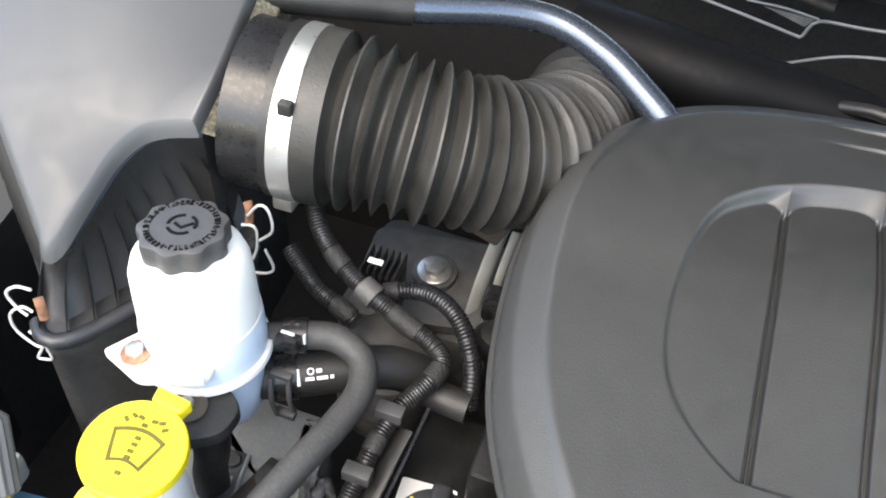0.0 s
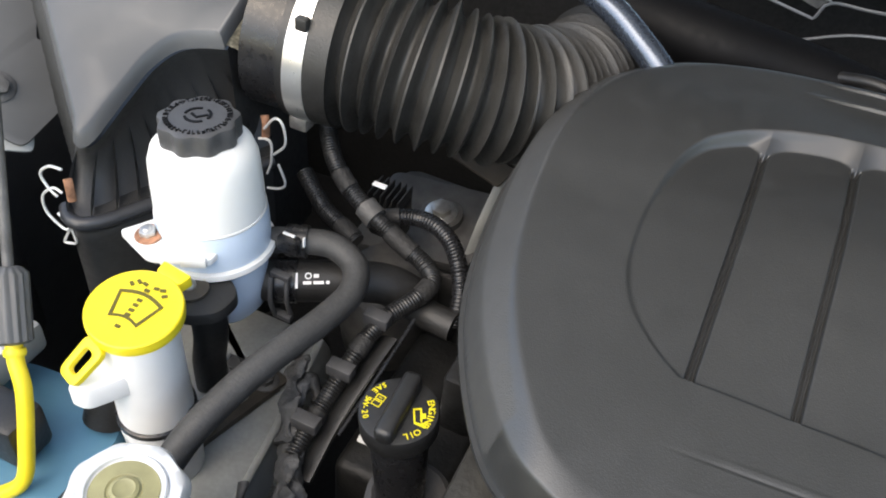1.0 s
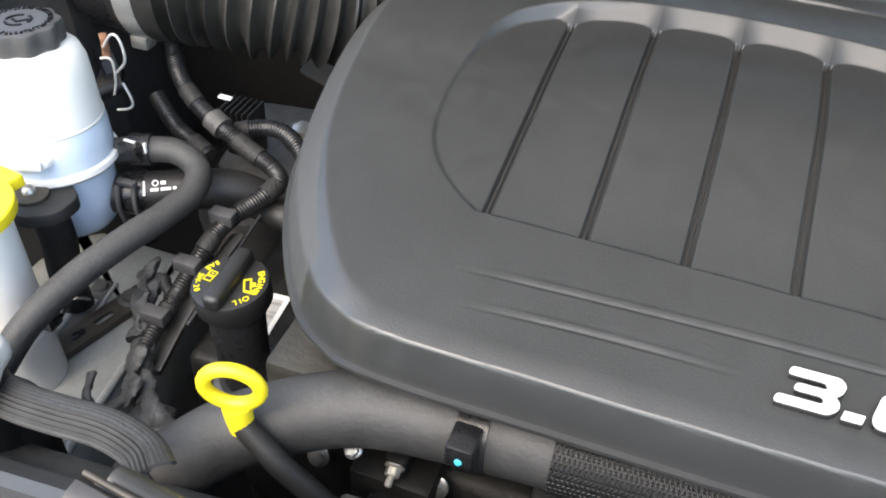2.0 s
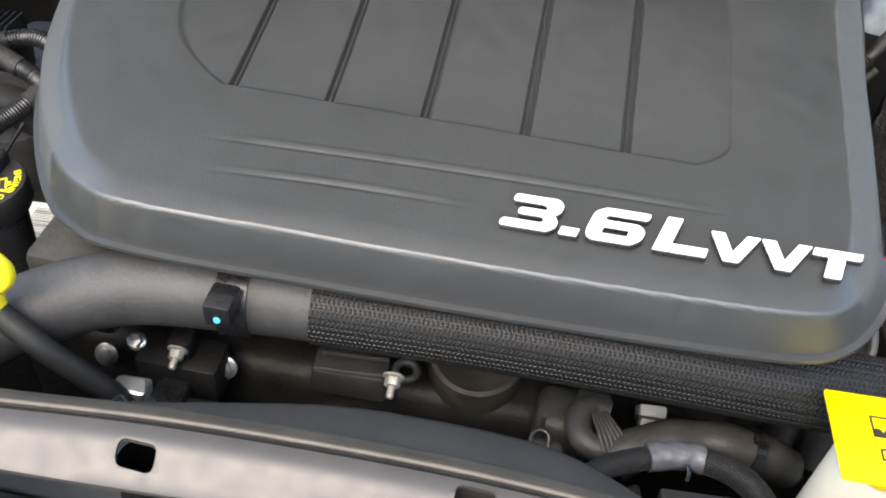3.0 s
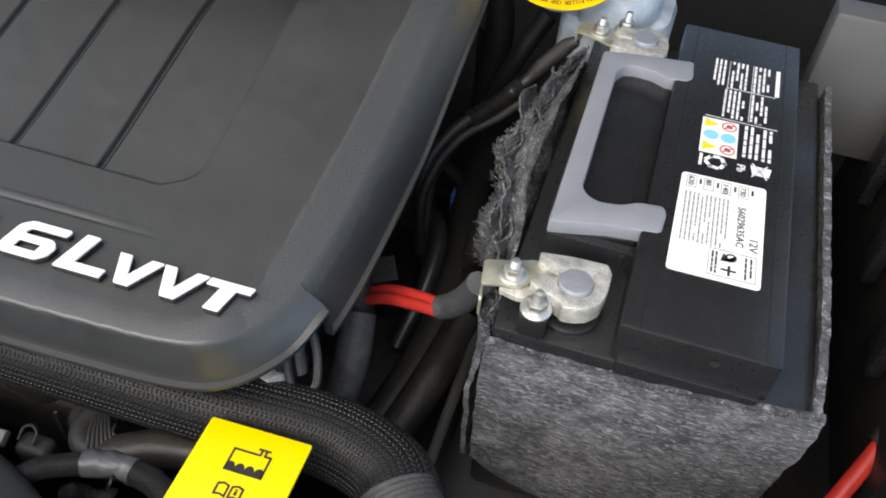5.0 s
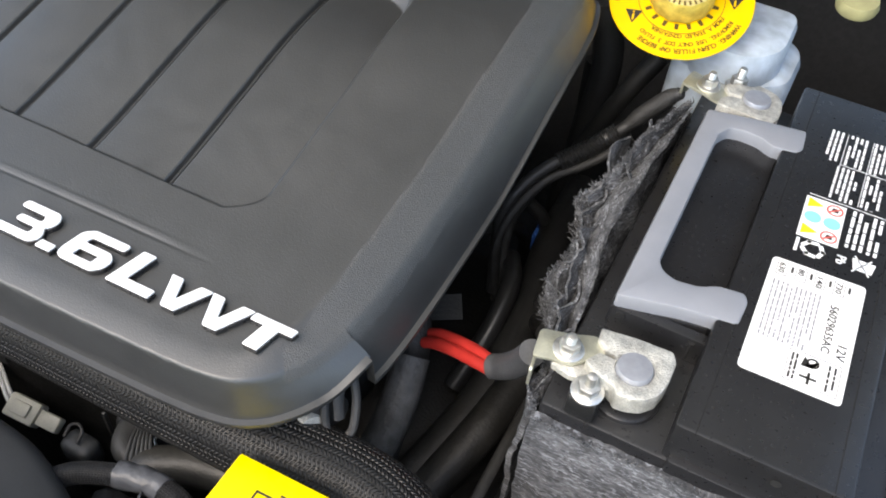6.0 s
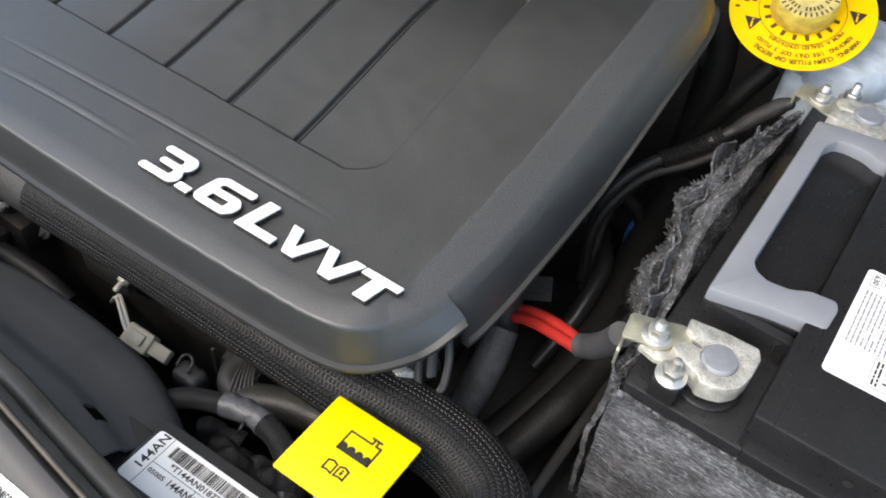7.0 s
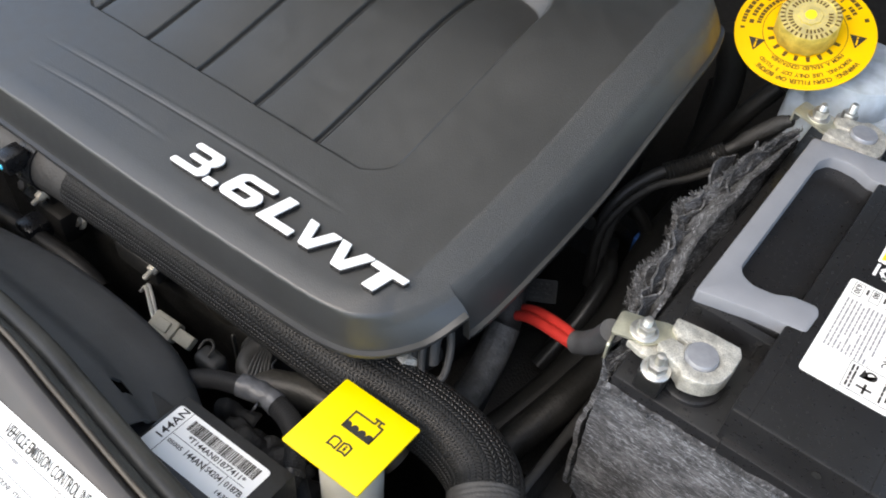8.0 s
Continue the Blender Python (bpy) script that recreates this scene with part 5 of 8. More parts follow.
def felt_sheet(name, rows, thick, label, rough=0.0012, seed=1):
    """A thick felt sheet through rows of points, frayed by noise."""
    bm = bmesh.new()
    grid = [[Vector(q) for q in catmull(r, 0.0028)] for r in rows]
    n = min(len(g) for g in grid)
    grid = [[g[int(k * (len(g) - 1) / (n - 1))] for k in range(n)] for g in grid]
    cols = [catmull([grid[i][k] for i in range(len(grid))], 0.005) for k in range(n)]
    mm = min(len(c) for c in cols)
    cols = [[c[int(k * (len(c) - 1) / (mm - 1))] for k in range(mm)] for c in cols]
    vs = []
    for c in cols:
        row = []
        for p in c:
            q = p + rough * noise.noise_vector(p * 60 + Vector((seed, 0, 0))) + rough * 0.8 * noise.noise_vector(p * 210)
            row.append(bm.verts.new(q))
        vs.append(row)
    for a, b in zip(vs, vs[1:]):
        for k in range(mm - 1):
            bm.faces.new((a[k], a[k + 1], b[k + 1], b[k]))
    bmesh.ops.recalc_face_normals(bm, faces=bm.faces)
    bm.normal_update()
    back = [[bm.verts.new(v.co - v.normal * thick) for v in row] for row in vs]
    n1, n2 = len(vs), mm
    for i in range(n1 - 1):
        for k in range(n2 - 1):
            bm.faces.new((back[i][k], back[i][k + 1], back[i + 1][k + 1], back[i + 1][k]))
    ring = [(i, 0) for i in range(n1)] + [(n1 - 1, k) for k in range(1, n2)] + [(i, n2 - 1) for i in range(n1 - 2, -1, -1)] + [(0, k) for k in range(n2 - 2, 0, -1)]
    for (i, k), (p, q) in zip(ring, ring[1:] + ring[:1]):
        bm.faces.new((vs[i][k], vs[p][q], back[p][q], back[i][k]))
    return bm


def fuzz(points, normal, count, length, seed):
    """Loose fibres along an edge or over a sheet."""
    rng = random.Random(seed)
    bm = bmesh.new()
    for _ in range(count):
        i = rng.randrange(len(points) - 1)
        p = Vector(points[i]).lerp(Vector(points[i + 1]), rng.random())
        d = (Vector(normal) + Vector((rng.uniform(-1, 1), rng.uniform(-1, 1), rng.uniform(-1, 1)))).normalized()
        e = p + d * length * rng.uniform(0.4, 1)
        sweep([p, p.lerp(e, 0.5) + Vector((rng.uniform(-1, 1), rng.uniform(-1, 1), rng.uniform(-1, 1))) * length * 0.2, e], 0.00025, 3, 1, smooth=False, caps=False, bm=bm)
    return bm


def battery_wrap():
    ob = thing("battery_wrap", (0.41, 0.06, -0.19), "frayed grey felt insulating wrap round the battery", "felt wrap")
    y = BY0 - 0.0065
    top = [(0.3195, y - 0.001, -0.024), (0.36, y, -0.0245), (0.42, y - 0.001, -0.021), (0.47, y, -0.016), (0.504, y + 0.001, -0.010)]
    rows = [top,
            [(0.319, y - 0.003, -0.06), (0.37, y - 0.005, -0.06), (0.43, y - 0.005, -0.055), (0.47, y - 0.003, -0.05), (0.503, y - 0.001, -0.046)],
            [(0.320, y - 0.002, -0.11), (0.37, y - 0.004, -0.115), (0.42, y - 0.006, -0.11), (0.46, y - 0.004, -0.10), (0.493, y - 0.002, -0.092)],
            [(0.322, y - 0.001, -0.150), (0.36, y - 0.002, -0.168), (0.42, y - 0.003, -0.172), (0.462, y - 0.002, -0.162), (0.482, y - 0.001, -0.145)]]
    front = part("front_sheet", felt_sheet("front", rows, 0.005, ""), "felt", ob)
    part("fuzz", fuzz(top, (0, -0.6, 0.6), 420, 0.0035, 4), "felt", front)["kind"] = "stuff"
    right = [[(0.5035, 0.060, -0.012), (0.5065, 0.12, -0.010), (0.5085, 0.25, -0.012), (0.510, 0.385, -0.014)],
             [(0.5035, 0.060, -0.06), (0.508, 0.12, -0.06), (0.5095, 0.25, -0.06), (0.510, 0.385, -0.06)],
             [(0.498, 0.060, -0.13), (0.507, 0.12, -0.15), (0.508, 0.25, -0.16), (0.508, 0.385, -0.16)]]
    part("side_sheet", felt_sheet("right", right, 0.005, "", 0.0008, 2), "felt", ob)
    # the loose, folded side towards the engine
    edge = [(0.3190, 0.0590, -0.022), (0.3140, 0.075, -0.026), (0.3160, 0.090, -0.024), (0.3075, 0.115, -0.022), (0.3020, 0.135, -0.024), (0.2880, 0.155, -0.032), (0.2960, 0.180, -0.020), (0.2930, 0.205, -0.018),
            (0.2790, 0.228, -0.026), (0.2950, 0.250, -0.012), (0.3020, 0.290, -0.006), (0.3130, 0.325, -0.004), (0.3200, 0.350, -0.008)]
    side = [edge,
            [(0.3180 - 0.004 * (i % 2), 0.060 + 0.0242 * i, -0.045) for i in range(13)],
            [(0.3170 - 0.003 * ((i + 1) % 2), 0.060 + 0.0242 * i, -0.10) for i in range(13)],
            [(0.3180, 0.060 + 0.0242 * i, -0.16) for i in range(13)]]
    s = part("loose_side", felt_sheet("side", side, 0.0035, "", 0.0020, 5), "felt", ob, "loose frayed felt side")
    part("fuzz", fuzz(edge, (-0.5, 0, 0.6), 900, 0.0055, 9), "felt", s)["kind"] = "stuff"
    for i, (x0, y0, dy, zz) in enumerate(((0.296, 0.150, 0.09, -0.020), (0.301, 0.140, 0.08, -0.017), (0.306, 0.118, 0.06, -0.018), (0.3145, 0.066, 0.04, -0.020), (0.3165, 0.064, 0.05, -0.019), (0.288, 0.225, 0.07, -0.014), (0.299, 0.160, 0.05, -0.013), (0.310, 0.100, 0.05, -0.015), (0.292, 0.190, 0.06, -0.017), (0.303, 0.250, 0.06, -0.008))):
        ply = [[(x0 + 0.004 * math.sin(9 * t + i), y0 + dy * t, zz + 0.004 * math.sin(5 * t + i)) for t in (0, 0.25, 0.5, 0.75, 1)],
               [(x0 + 0.005 + 0.003 * math.sin(7 * t + i), y0 + dy * t, zz - 0.014) for t in (0, 0.25, 0.5, 0.75, 1)],
               [(min(0.318, x0 + 0.012), y0 + dy * t, zz - 0.032) for t in (0, 0.25, 0.5, 0.75, 1)]]
        f = part("frayed_ply", felt_sheet("ply", ply, 0.0014, "", 0.0020, 20 + i), "felt", s)
    # long matted strands combed along the torn edge
    rng = random.Random(41)
    bm = bmesh.new()
    line = catmull(edge, 0.004)
    for _ in range(800):
        i = rng.randrange(len(line) - 8)
        down = rng.uniform(-0.030, 0.002)
        p, q = line[i] + Vector((rng.uniform(-0.003, 0.006), 0, down)), line[i + rng.randrange(3, 7)] + Vector((rng.uniform(-0.003, 0.006), 0, down + rng.uniform(-0.012, 0.004)))
        mid = p.lerp(q, 0.5) + Vector((rng.uniform(-0.0015, 0.001), rng.uniform(-0.001, 0.001), rng.uniform(-0.001, 0.002)))
        sweep([p, mid, q], 0.0003, 3, 1, smooth=False, caps=False, bm=bm)
    part("torn_fringe", bm, "felt", s)["kind"] = "stuff"
    # flat flap against the case
    flap = [[(0.3195, 0.09, -0.020), (0.3195, 0.13, -0.016), (0.3120, 0.19, -0.010), (0.3150, 0.26, -0.006), (0.3215, 0.34, -0.006)],
            [(0.3185, 0.09, -0.05), (0.3120, 0.13, -0.04), (0.2990, 0.19, -0.030), (0.2990, 0.25, -0.030), (0.3150, 0.34, -0.03)],
            [(0.3185, 0.09, -0.08), (0.3150, 0.13, -0.08), (0.3130, 0.19, -0.09), (0.3120, 0.25, -0.09), (0.3170, 0.34, -0.08)]]
    part("flap", felt_sheet("flap", flap, 0.002, "", 0.0018, 31), "felt", ob)


battery_wrap()


def right_side():
    tray = thing("battery_tray", (0.41, 0.20, -0.21), "black plastic battery tray under the battery", "tray")
    part("base", block((0.295, 0.015, -0.215), (0.53, 0.42, -0.194), None, 0.004), "black", tray)
    part("front_lip", block((0.295, 0.012, -0.225), (0.53, 0.024, -0.175), None, 0.003), "black", tray)
    part("side_lip", block((0.293, 0.015, -0.215), (0.302, 0.42, -0.150), None, 0.003), "black", tray)
    # positive cable: two red leads into a black boot
    cab = thing("positive_cable", (0.29, 0.10, -0.06), "twin red battery cable in a black boot", "cable")
    for o in (0.0, 0.0082):
        part("lead", sweep([(0.208, 0.130 - o, -0.118), (0.226, 0.126 - o, -0.096), (0.244, 0.118 - o, -0.080), (0.268, 0.107 - o * 0.9, -0.066), (0.285, 0.0975 - o * 0.45, -0.0590)], 0.0041, 14, 0.004), "red", cab)
    part("boot", sweep([(0.281, 0.0955, -0.057), (0.288, 0.0945, -0.051), (0.297, 0.090, -0.036), (0.303, 0.086, -0.020), (0.306, 0.083, -0.010)], lambda s, L: 0.0085 - 0.0015 * abs(s / L - 0.4), 18, 0.003), "cap_grey", cab, "grey-black shrink boot")
    # negative cable at the far post
    neg = thing("negative_cable", (0.26, 0.33, -0.06), "black battery cable in corrugated sleeve", "cable")
    part("cable", sweep([(0.308, 0.357, -0.008), (0.296, 0.352, -0.020), (0.279, 0.340, -0.040), (0.261, 0.325, -0.058), (0.236, 0.299, -0.070), (0.220, 0.273, -0.088), (0.215, 0.262, -0.12), (0.222, 0.250, -0.18)], 0.0050, 14, 0.004), "rubber", neg)
    part("sleeve", sweep([(0.274, 0.336, -0.045), (0.257, 0.321, -0.060), (0.241, 0.304, -0.068)], lambda s, L: 0.0072 + 0.0006 * math.sin(s * 2 * math.pi / 0.0028), 16, 0.0007), "conduit", neg)
    part("boot", sweep([(0.310, 0.3565, -0.007), (0.304, 0.356, -0.011), (0.292, 0.350, -0.024), (0.277, 0.3385, -0.042)], lambda s, L: 0.0066 * min(1, 0.55 + 0.45 * s / 0.010) * (1 if s < L - 0.014 else 0.62 + 0.38 * (L - s) / 0.014), 16, 0.003), "tape", neg)
    # brake fluid reservoir
    br = thing("brake_reservoir", (0.305, 0.43, -0.06), "white brake fluid reservoir with a yellow warning collar", "reservoir")
    body = rounded([(-0.060, -0.030), (0.005, -0.032), (0.034, -0.015), (0.036, 0.045), (0.012, 0.065), (-0.060, 0.055)], 0.018, 6)
    axis = Vector((0.04, -0.44, 1)).normalized()
    cen = Vector((0.280, 0.4153, 0.0325))
    part("tank", slab(body, 0.042, Matrix.Translation((0.345, 0.438, -0.057)), 0.010), "tank", br)
    part("tank_shoulder", slab(rounded([(-0.045, -0.045), (0.0, -0.046), (0.022, -0.02), (0.022, 0.045), (-0.045, 0.045)], 0.016, 6), 0.030, Matrix.Translation((0.345, 0.445, -0.018)), 0.009), "tank", br)

    def shrunk(name, bm, mat, parent, label=""):
        bmesh.ops.transform(bm, matrix=Matrix.Translation(cen) @ Matrix.Scale(0.826, 4) @ Matrix.Translation(-cen), verts=bm.verts)
        return part(name, bm, mat, parent, label)

    shrunk("neck", lathe([(0.028, -0.055), (0.026, -0.003)], cen, axis), "tank", br)
    disc = shrunk("collar", lathe([(0.0655, -0.0008), (0.0660, 0.0), (0.0655, 0.0008), (0.022, 0.0010), (0.022, -0.0008)], cen, axis, 72), "amber", br, "round amber warning collar")
    cap = shrunk("cap", lathe([(0.0285, 0.002), (0.0300, 0.004, 1), (0.0292, 0.0245, 1), (0.0280, 0.0270, 0.5), (0.0235, 0.0277, 0), (0.0225, 0.0263, 0), (0.012, 0.0263, 0)], cen, axis, 72, lobes=12, depth=0.04), "amber_cap", br, "grimy yellow screw cap")
    m = frame_at(cen, (0.97, 0.24, 0), axis)
    shrunk("cap_centre", slab([(0.0115 * math.cos(math.pi / 4 * k + 0.3), 0.0115 * math.sin(math.pi / 4 * k + 0.3)) for k in range(8)], 0.0025, m @ Matrix.Translation((0, 0, 0.0255)), 0.0006), "amber_cap", cap)
    shrunk("cap_button", lathe([(0.0055, 0.0278), (0.005, 0.0291), (0.002, 0.0295)], cen, axis, 20), "yellow", cap)
    k = m @ Matrix.Translation((0, 0, 0.0012))
    shrunk("print", ring_text("WARNING: CLEAN FILLER CAP BEFORE", 0.0066, 0.0560, k, -24, 3.15), "brown_ink", disc, "printed warning")
    shrunk("print", ring_text("REMOVING. USE ONLY DOT 3 FLUID", 0.0058, 0.0488, k, -23, 3.54), "brown_ink", disc, "printed warning")
    shrunk("print", ring_text("FROM A SEALED CONTAINER.", 0.0056, 0.0402, k, -23, 4.35), "brown_ink", disc, "printed warning")
    rng = random.Random(5)
    marks = bmesh.new()
    for r0, a0, a1 in ((0.0605, 28, 190), (0.0530, 34, 185), (0.0460, 36, 180)):
        a = a0
        while a < a1:
            w = rng.uniform(2.0, 5.0)
            if rng.random() < 0.85:
                pts = [((r0 - 0.0042) * math.cos(radians(b)), (r0 - 0.0042) * math.sin(radians(b))) for b in (a, a + w)] + [(r0 * math.cos(radians(b)), r0 * math.sin(radians(b))) for b in (a + w, a)]
                slab(pts, 0.0002, k, 0, marks)
            a += w + 1.2
    shrunk("print", marks, "brown_ink", disc)
    for a in (213, 4):
        tri = bmesh.new()
        t = k @ pose(0, 0, 0, 0, 0, a) @ Matrix.Translation((0.0480, 0, 0)) @ pose(0, 0, 0, 0, 0, -a + 90)
        slab([(-0.0080, -0.0060), (0.0080, -0.0060), (0, 0.0085)], 0.0002, t @ pose(0, 0, 0, 0, 0, 90), 0, tri)
        shrunk("warning_triangle", tri, "ink", disc)
        shrunk("mark", bars([(-0.0008, -0.0015, 0.0008, 0.0050), (-0.0008, -0.0045, 0.0008, -0.0028)], t @ pose(0, 0, 0, 0, 0, 90) @ Matrix.Translation((0, 0, 0.0003))), "amber", disc)
    join_ring = lathe([(0.0395, 0.0), (0.0395, 0.0002), (0.0389, 0.0002), (0.0389, 0.0)], k.translation, axis, 60, caps=False)
    shrunk("print", join_ring, "brown_ink", disc)
    teeth = bmesh.new()
    for i in range(9):
        a = 190 + 20 * i
        slab([(0.029, -0.0020), (0.0350, -0.0016), (0.0350, 0.0016), (0.029, 0.0020)], 0.0002, k @ pose(0, 0, 0, 0, 0, a), 0, teeth)
    shrunk("print", teeth, "brown_ink", disc)
    rng = random.Random(6)
    capmarks = bmesh.new()
    for r0 in (0.0275, 0.0205):
        for i in range(34):
            if rng.random() < 0.85:
                slab([(r0 - 0.0042, -0.0009), (r0, -0.0009), (r0, 0.0009), (r0 - 0.0042, 0.0009)], 0.00025, m @ Matrix.Translation((0, 0, 0.0276 if r0 > 0.025 else 0.0263)) @ pose(0, 0, 0, 0, 0, i * 360 / 34), 0, capmarks)
    shrunk("lettering", capmarks, "brown_ink", cap, "raised worn lettering")
    # pale panel and black fuse box behind the battery
    solo("bulkhead_plate", block((0.498, 0.42, -0.10), (0.62, 0.45, 0.03), None, 0.004), "primer", "pale grey body panel behind the battery", "body panel")
    fb = thing("fuse_box", (0.62, 0.25, -0.12), "black plastic fuse box beside the battery", "fuse box")
    part("body", block((0.575, 0.10, -0.20), (0.75, 0.50, -0.045), None, 0.01), "black", fb)
    part("lid", block((0.568, 0.12, -0.05), (0.755, 0.49, -0.020), None, 0.008), "black", fb)
    for y in (0.18, 0.27, 0.36):
        part("latch", block((0.558, y - 0.014, -0.09), (0.569, y + 0.014, -0.035), None, 0.003), "gloss", fb)
    # red lead beyond the battery
    far = thing("red_cable", (0.55, 0.12, -0.14), "red cable with a black end beside the battery", "cable")
    part("lead", sweep([(0.545, 0.075, -0.150), (0.560, 0.10, -0.135), (0.580, 0.135, -0.115)], 0.006, 14, 0.004), "red", far)
    part("sleeve", sweep([(0.524, 0.055, -0.18), (0.533, 0.062, -0.165), (0.546, 0.077, -0.149)], 0.010, 16, 0.004), "rubber", far)
    part("cap", sweep([(0.579, 0.134, -0.116), (0.590, 0.155, -0.100), (0.60, 0.175, -0.09)], 0.0085, 16, 0.004), "rubber", far)


right_side()


# ---------------------------------------------------------------- the reservoir side of the bay
def ridged(r, deep, pitch):
    return lambda s, total: r + deep * (abs(math.sin(math.pi * s / pitch)) ** 0.6 - 0.5)


def steering_reservoir():
    ob = thing("power_steering_reservoir", (-0.52, 0.095, -0.12), "white plastic power steering reservoir with bluish fluid and black cap", "reservoir")
    top, axis = Vector((-0.5265, 0.0980, 0.0480)), Vector((-0.045, 0.035, 1)).normalized()
    part("body", lathe([(0.020, -0.015), (0.0285, -0.016), (0.0348, -0.022), (0.0378, -0.031), (0.0387, -0.048), (0.0395, -0.074)], top, axis, 48), "white", ob)
    part("fluid_level", lathe([(0.0394, -0.0735), (0.0408, -0.080), (0.0412, -0.096), (0.0408, -0.106)], top, axis, 48), "fluid", ob, "bluish translucent lower half")
    part("flange", lathe([(0.0408, -0.104), (0.0440, -0.105), (0.0445, -0.109), (0.0420, -0.112), (0.0365, -0.113)], top, axis, 48), "white", ob)
    part("base", lathe([(0.0372, -0.112), (0.0365, -0.140), (0.0340, -0.160), (0.0290, -0.167), (0.015, -0.170)], top, axis, 48), "fluid", ob)
    part("seam", lathe([(0.0398, -0.0728), (0.0403, -0.074), (0.0398, -0.0752)], top, axis, 48), "white", ob)
    cap = part("cap", lathe([(0.0258, -0.0175, 0.6), (0.0280, -0.0150, 1), (0.0284, -0.004, 1), (0.0276, -0.0008, 1), (0.0258, 0.0, 0.9), (0.0225, 0.0004, 0.1), (0.0150, 0.0006, 0), (0.004, 0.0008, 0)], top, axis, 90, lobes=9, depth=0.10), "cap_top", ob, "black scalloped screw cap")
    m = frame_at(top, (1, 0.1, 0.05), axis)
    rng = random.Random(2)
    marks = bmesh.new()
    for i in range(44):
        a = i * 360 / 44
        if i in (11, 33):
            slab([(0.0205, -0.0005), (0.0215, -0.0005), (0.0215, 0.0005), (0.0205, 0.0005)], 0.0008, m @ pose(0, 0, 0.0003, 0, 0, a), 0, marks)
            continue
        k = m @ pose(0, 0, 0.0003, 0, 0, a)
        for v in rng.sample((-0.00085, 0.0, 0.00085), rng.choice((1, 2))):
            slab([(0.0192, v - 0.00022), (0.0228, v - 0.00022), (0.0228, v + 0.00022), (0.0192, v + 0.00022)], 0.0009, k, 0, marks)
        for r in rng.sample((0.0192, 0.0208, 0.0224), rng.choice((1, 2))):
            slab([(r, -0.001), (r + 0.0005, -0.001), (r + 0.0005, 0.001), (r, 0.001)], 0.0009, k, 0, marks)
    part("lettering", marks, "rear_black", cap, "raised moulded lettering")
    sym = bmesh.new()
    for a0, a1 in ((-10, 70), (100, 190), (215, 320)):
        pts = [(0.0095 * math.cos(radians(a)), 0.0095 * math.sin(radians(a))) for a in np.linspace(a0, a1, 9)] + [(0.0076 * math.cos(radians(a)), 0.0076 * math.sin(radians(a))) for a in np.linspace(a1, a0, 9)]
        slab(pts, 0.0009, m @ Matrix.Translation((0, 0, 0.0005)), 0, sym)
    slab([(-0.005, -0.001), (0.001, -0.004), (0.007, 0.002), (0.006, 0.0035), (0.0005, -0.002), (-0.0045, 0.001)], 0.0009, m @ Matrix.Translation((0, 0, 0.0006)), 0, sym)
    part("symbol", sym, "rear_black", cap, "raised steering wheel symbol")
    plate = rounded([(-0.5690, 0.0500), (-0.5345, 0.0370), (-0.4960, 0.0550), (-0.4960, 0.085), (-0.545, 0.090)], [0.004, 0.006, 0.003, 0.003, 0.003], 4)
    part("bracket", slab(plate, 0.0050, Matrix.Translation((0, 0, -0.0405)), 0.0012), "white", ob)
    rim = bmesh.new()
    block((-0.512, 0.034, -0.0405), (-0.494, 0.0385, -0.0325), Matrix.Translation((-0.5345, 0.037, 0)) @ pose(0, 0, 0, 0, 0, 25) @ Matrix.Translation((0.5345, -0.037, 0)), 0.001, bm=rim)
    part("bracket_rib", rim, "white", ob)
    hexbolt("bolt", (-0.5475, 0.0555, -0.0350), (-0.05, -0.1, 1), 0.0062, "zinc bolt with a rusty washer on the white bracket", stud=0.003, washer_mat="rust", washer=1.6)
    return ob


steering_reservoir()


def rubber_mount():
    ob = thing("mount_bracket", (-0.505, 0.045, -0.07), "dark rubber mounting bracket below the white reservoir", "bracket")
    o = rounded([(-0.536, 0.050), (-0.528, 0.028), (-0.497, 0.022), (-0.478, 0.036), (-0.476, 0.058), (-0.492, 0.070), (-0.52, 0.072)], 0.008, 4)
    part("plate", slab(o, 0.010, Matrix.Translation((0, 0, -0.071)), 0.002), "rubber", ob)
    part("bush", lathe([(0.0125, -0.061), (0.0125, -0.0585), (0.0105, -0.0575), (0.006, -0.0575)], (-0.5075, 0.0455, 0), sides=28), "bracket", ob)
    part("rivet", lathe([(0.0052, -0.0578), (0.0050, -0.0555), (0.0035, -0.0535), (0.001, -0.0528)], (-0.5090, 0.0455, 0), sides=20), "zinc", ob)
    part("leg", sweep([(-0.500, 0.048, -0.068), (-0.496, 0.046, -0.10), (-0.505, 0.05, -0.14), (-0.515, 0.06, -0.19)], 0.013, 14, 0.006, flat=0.6), "black", ob)


rubber_mount()


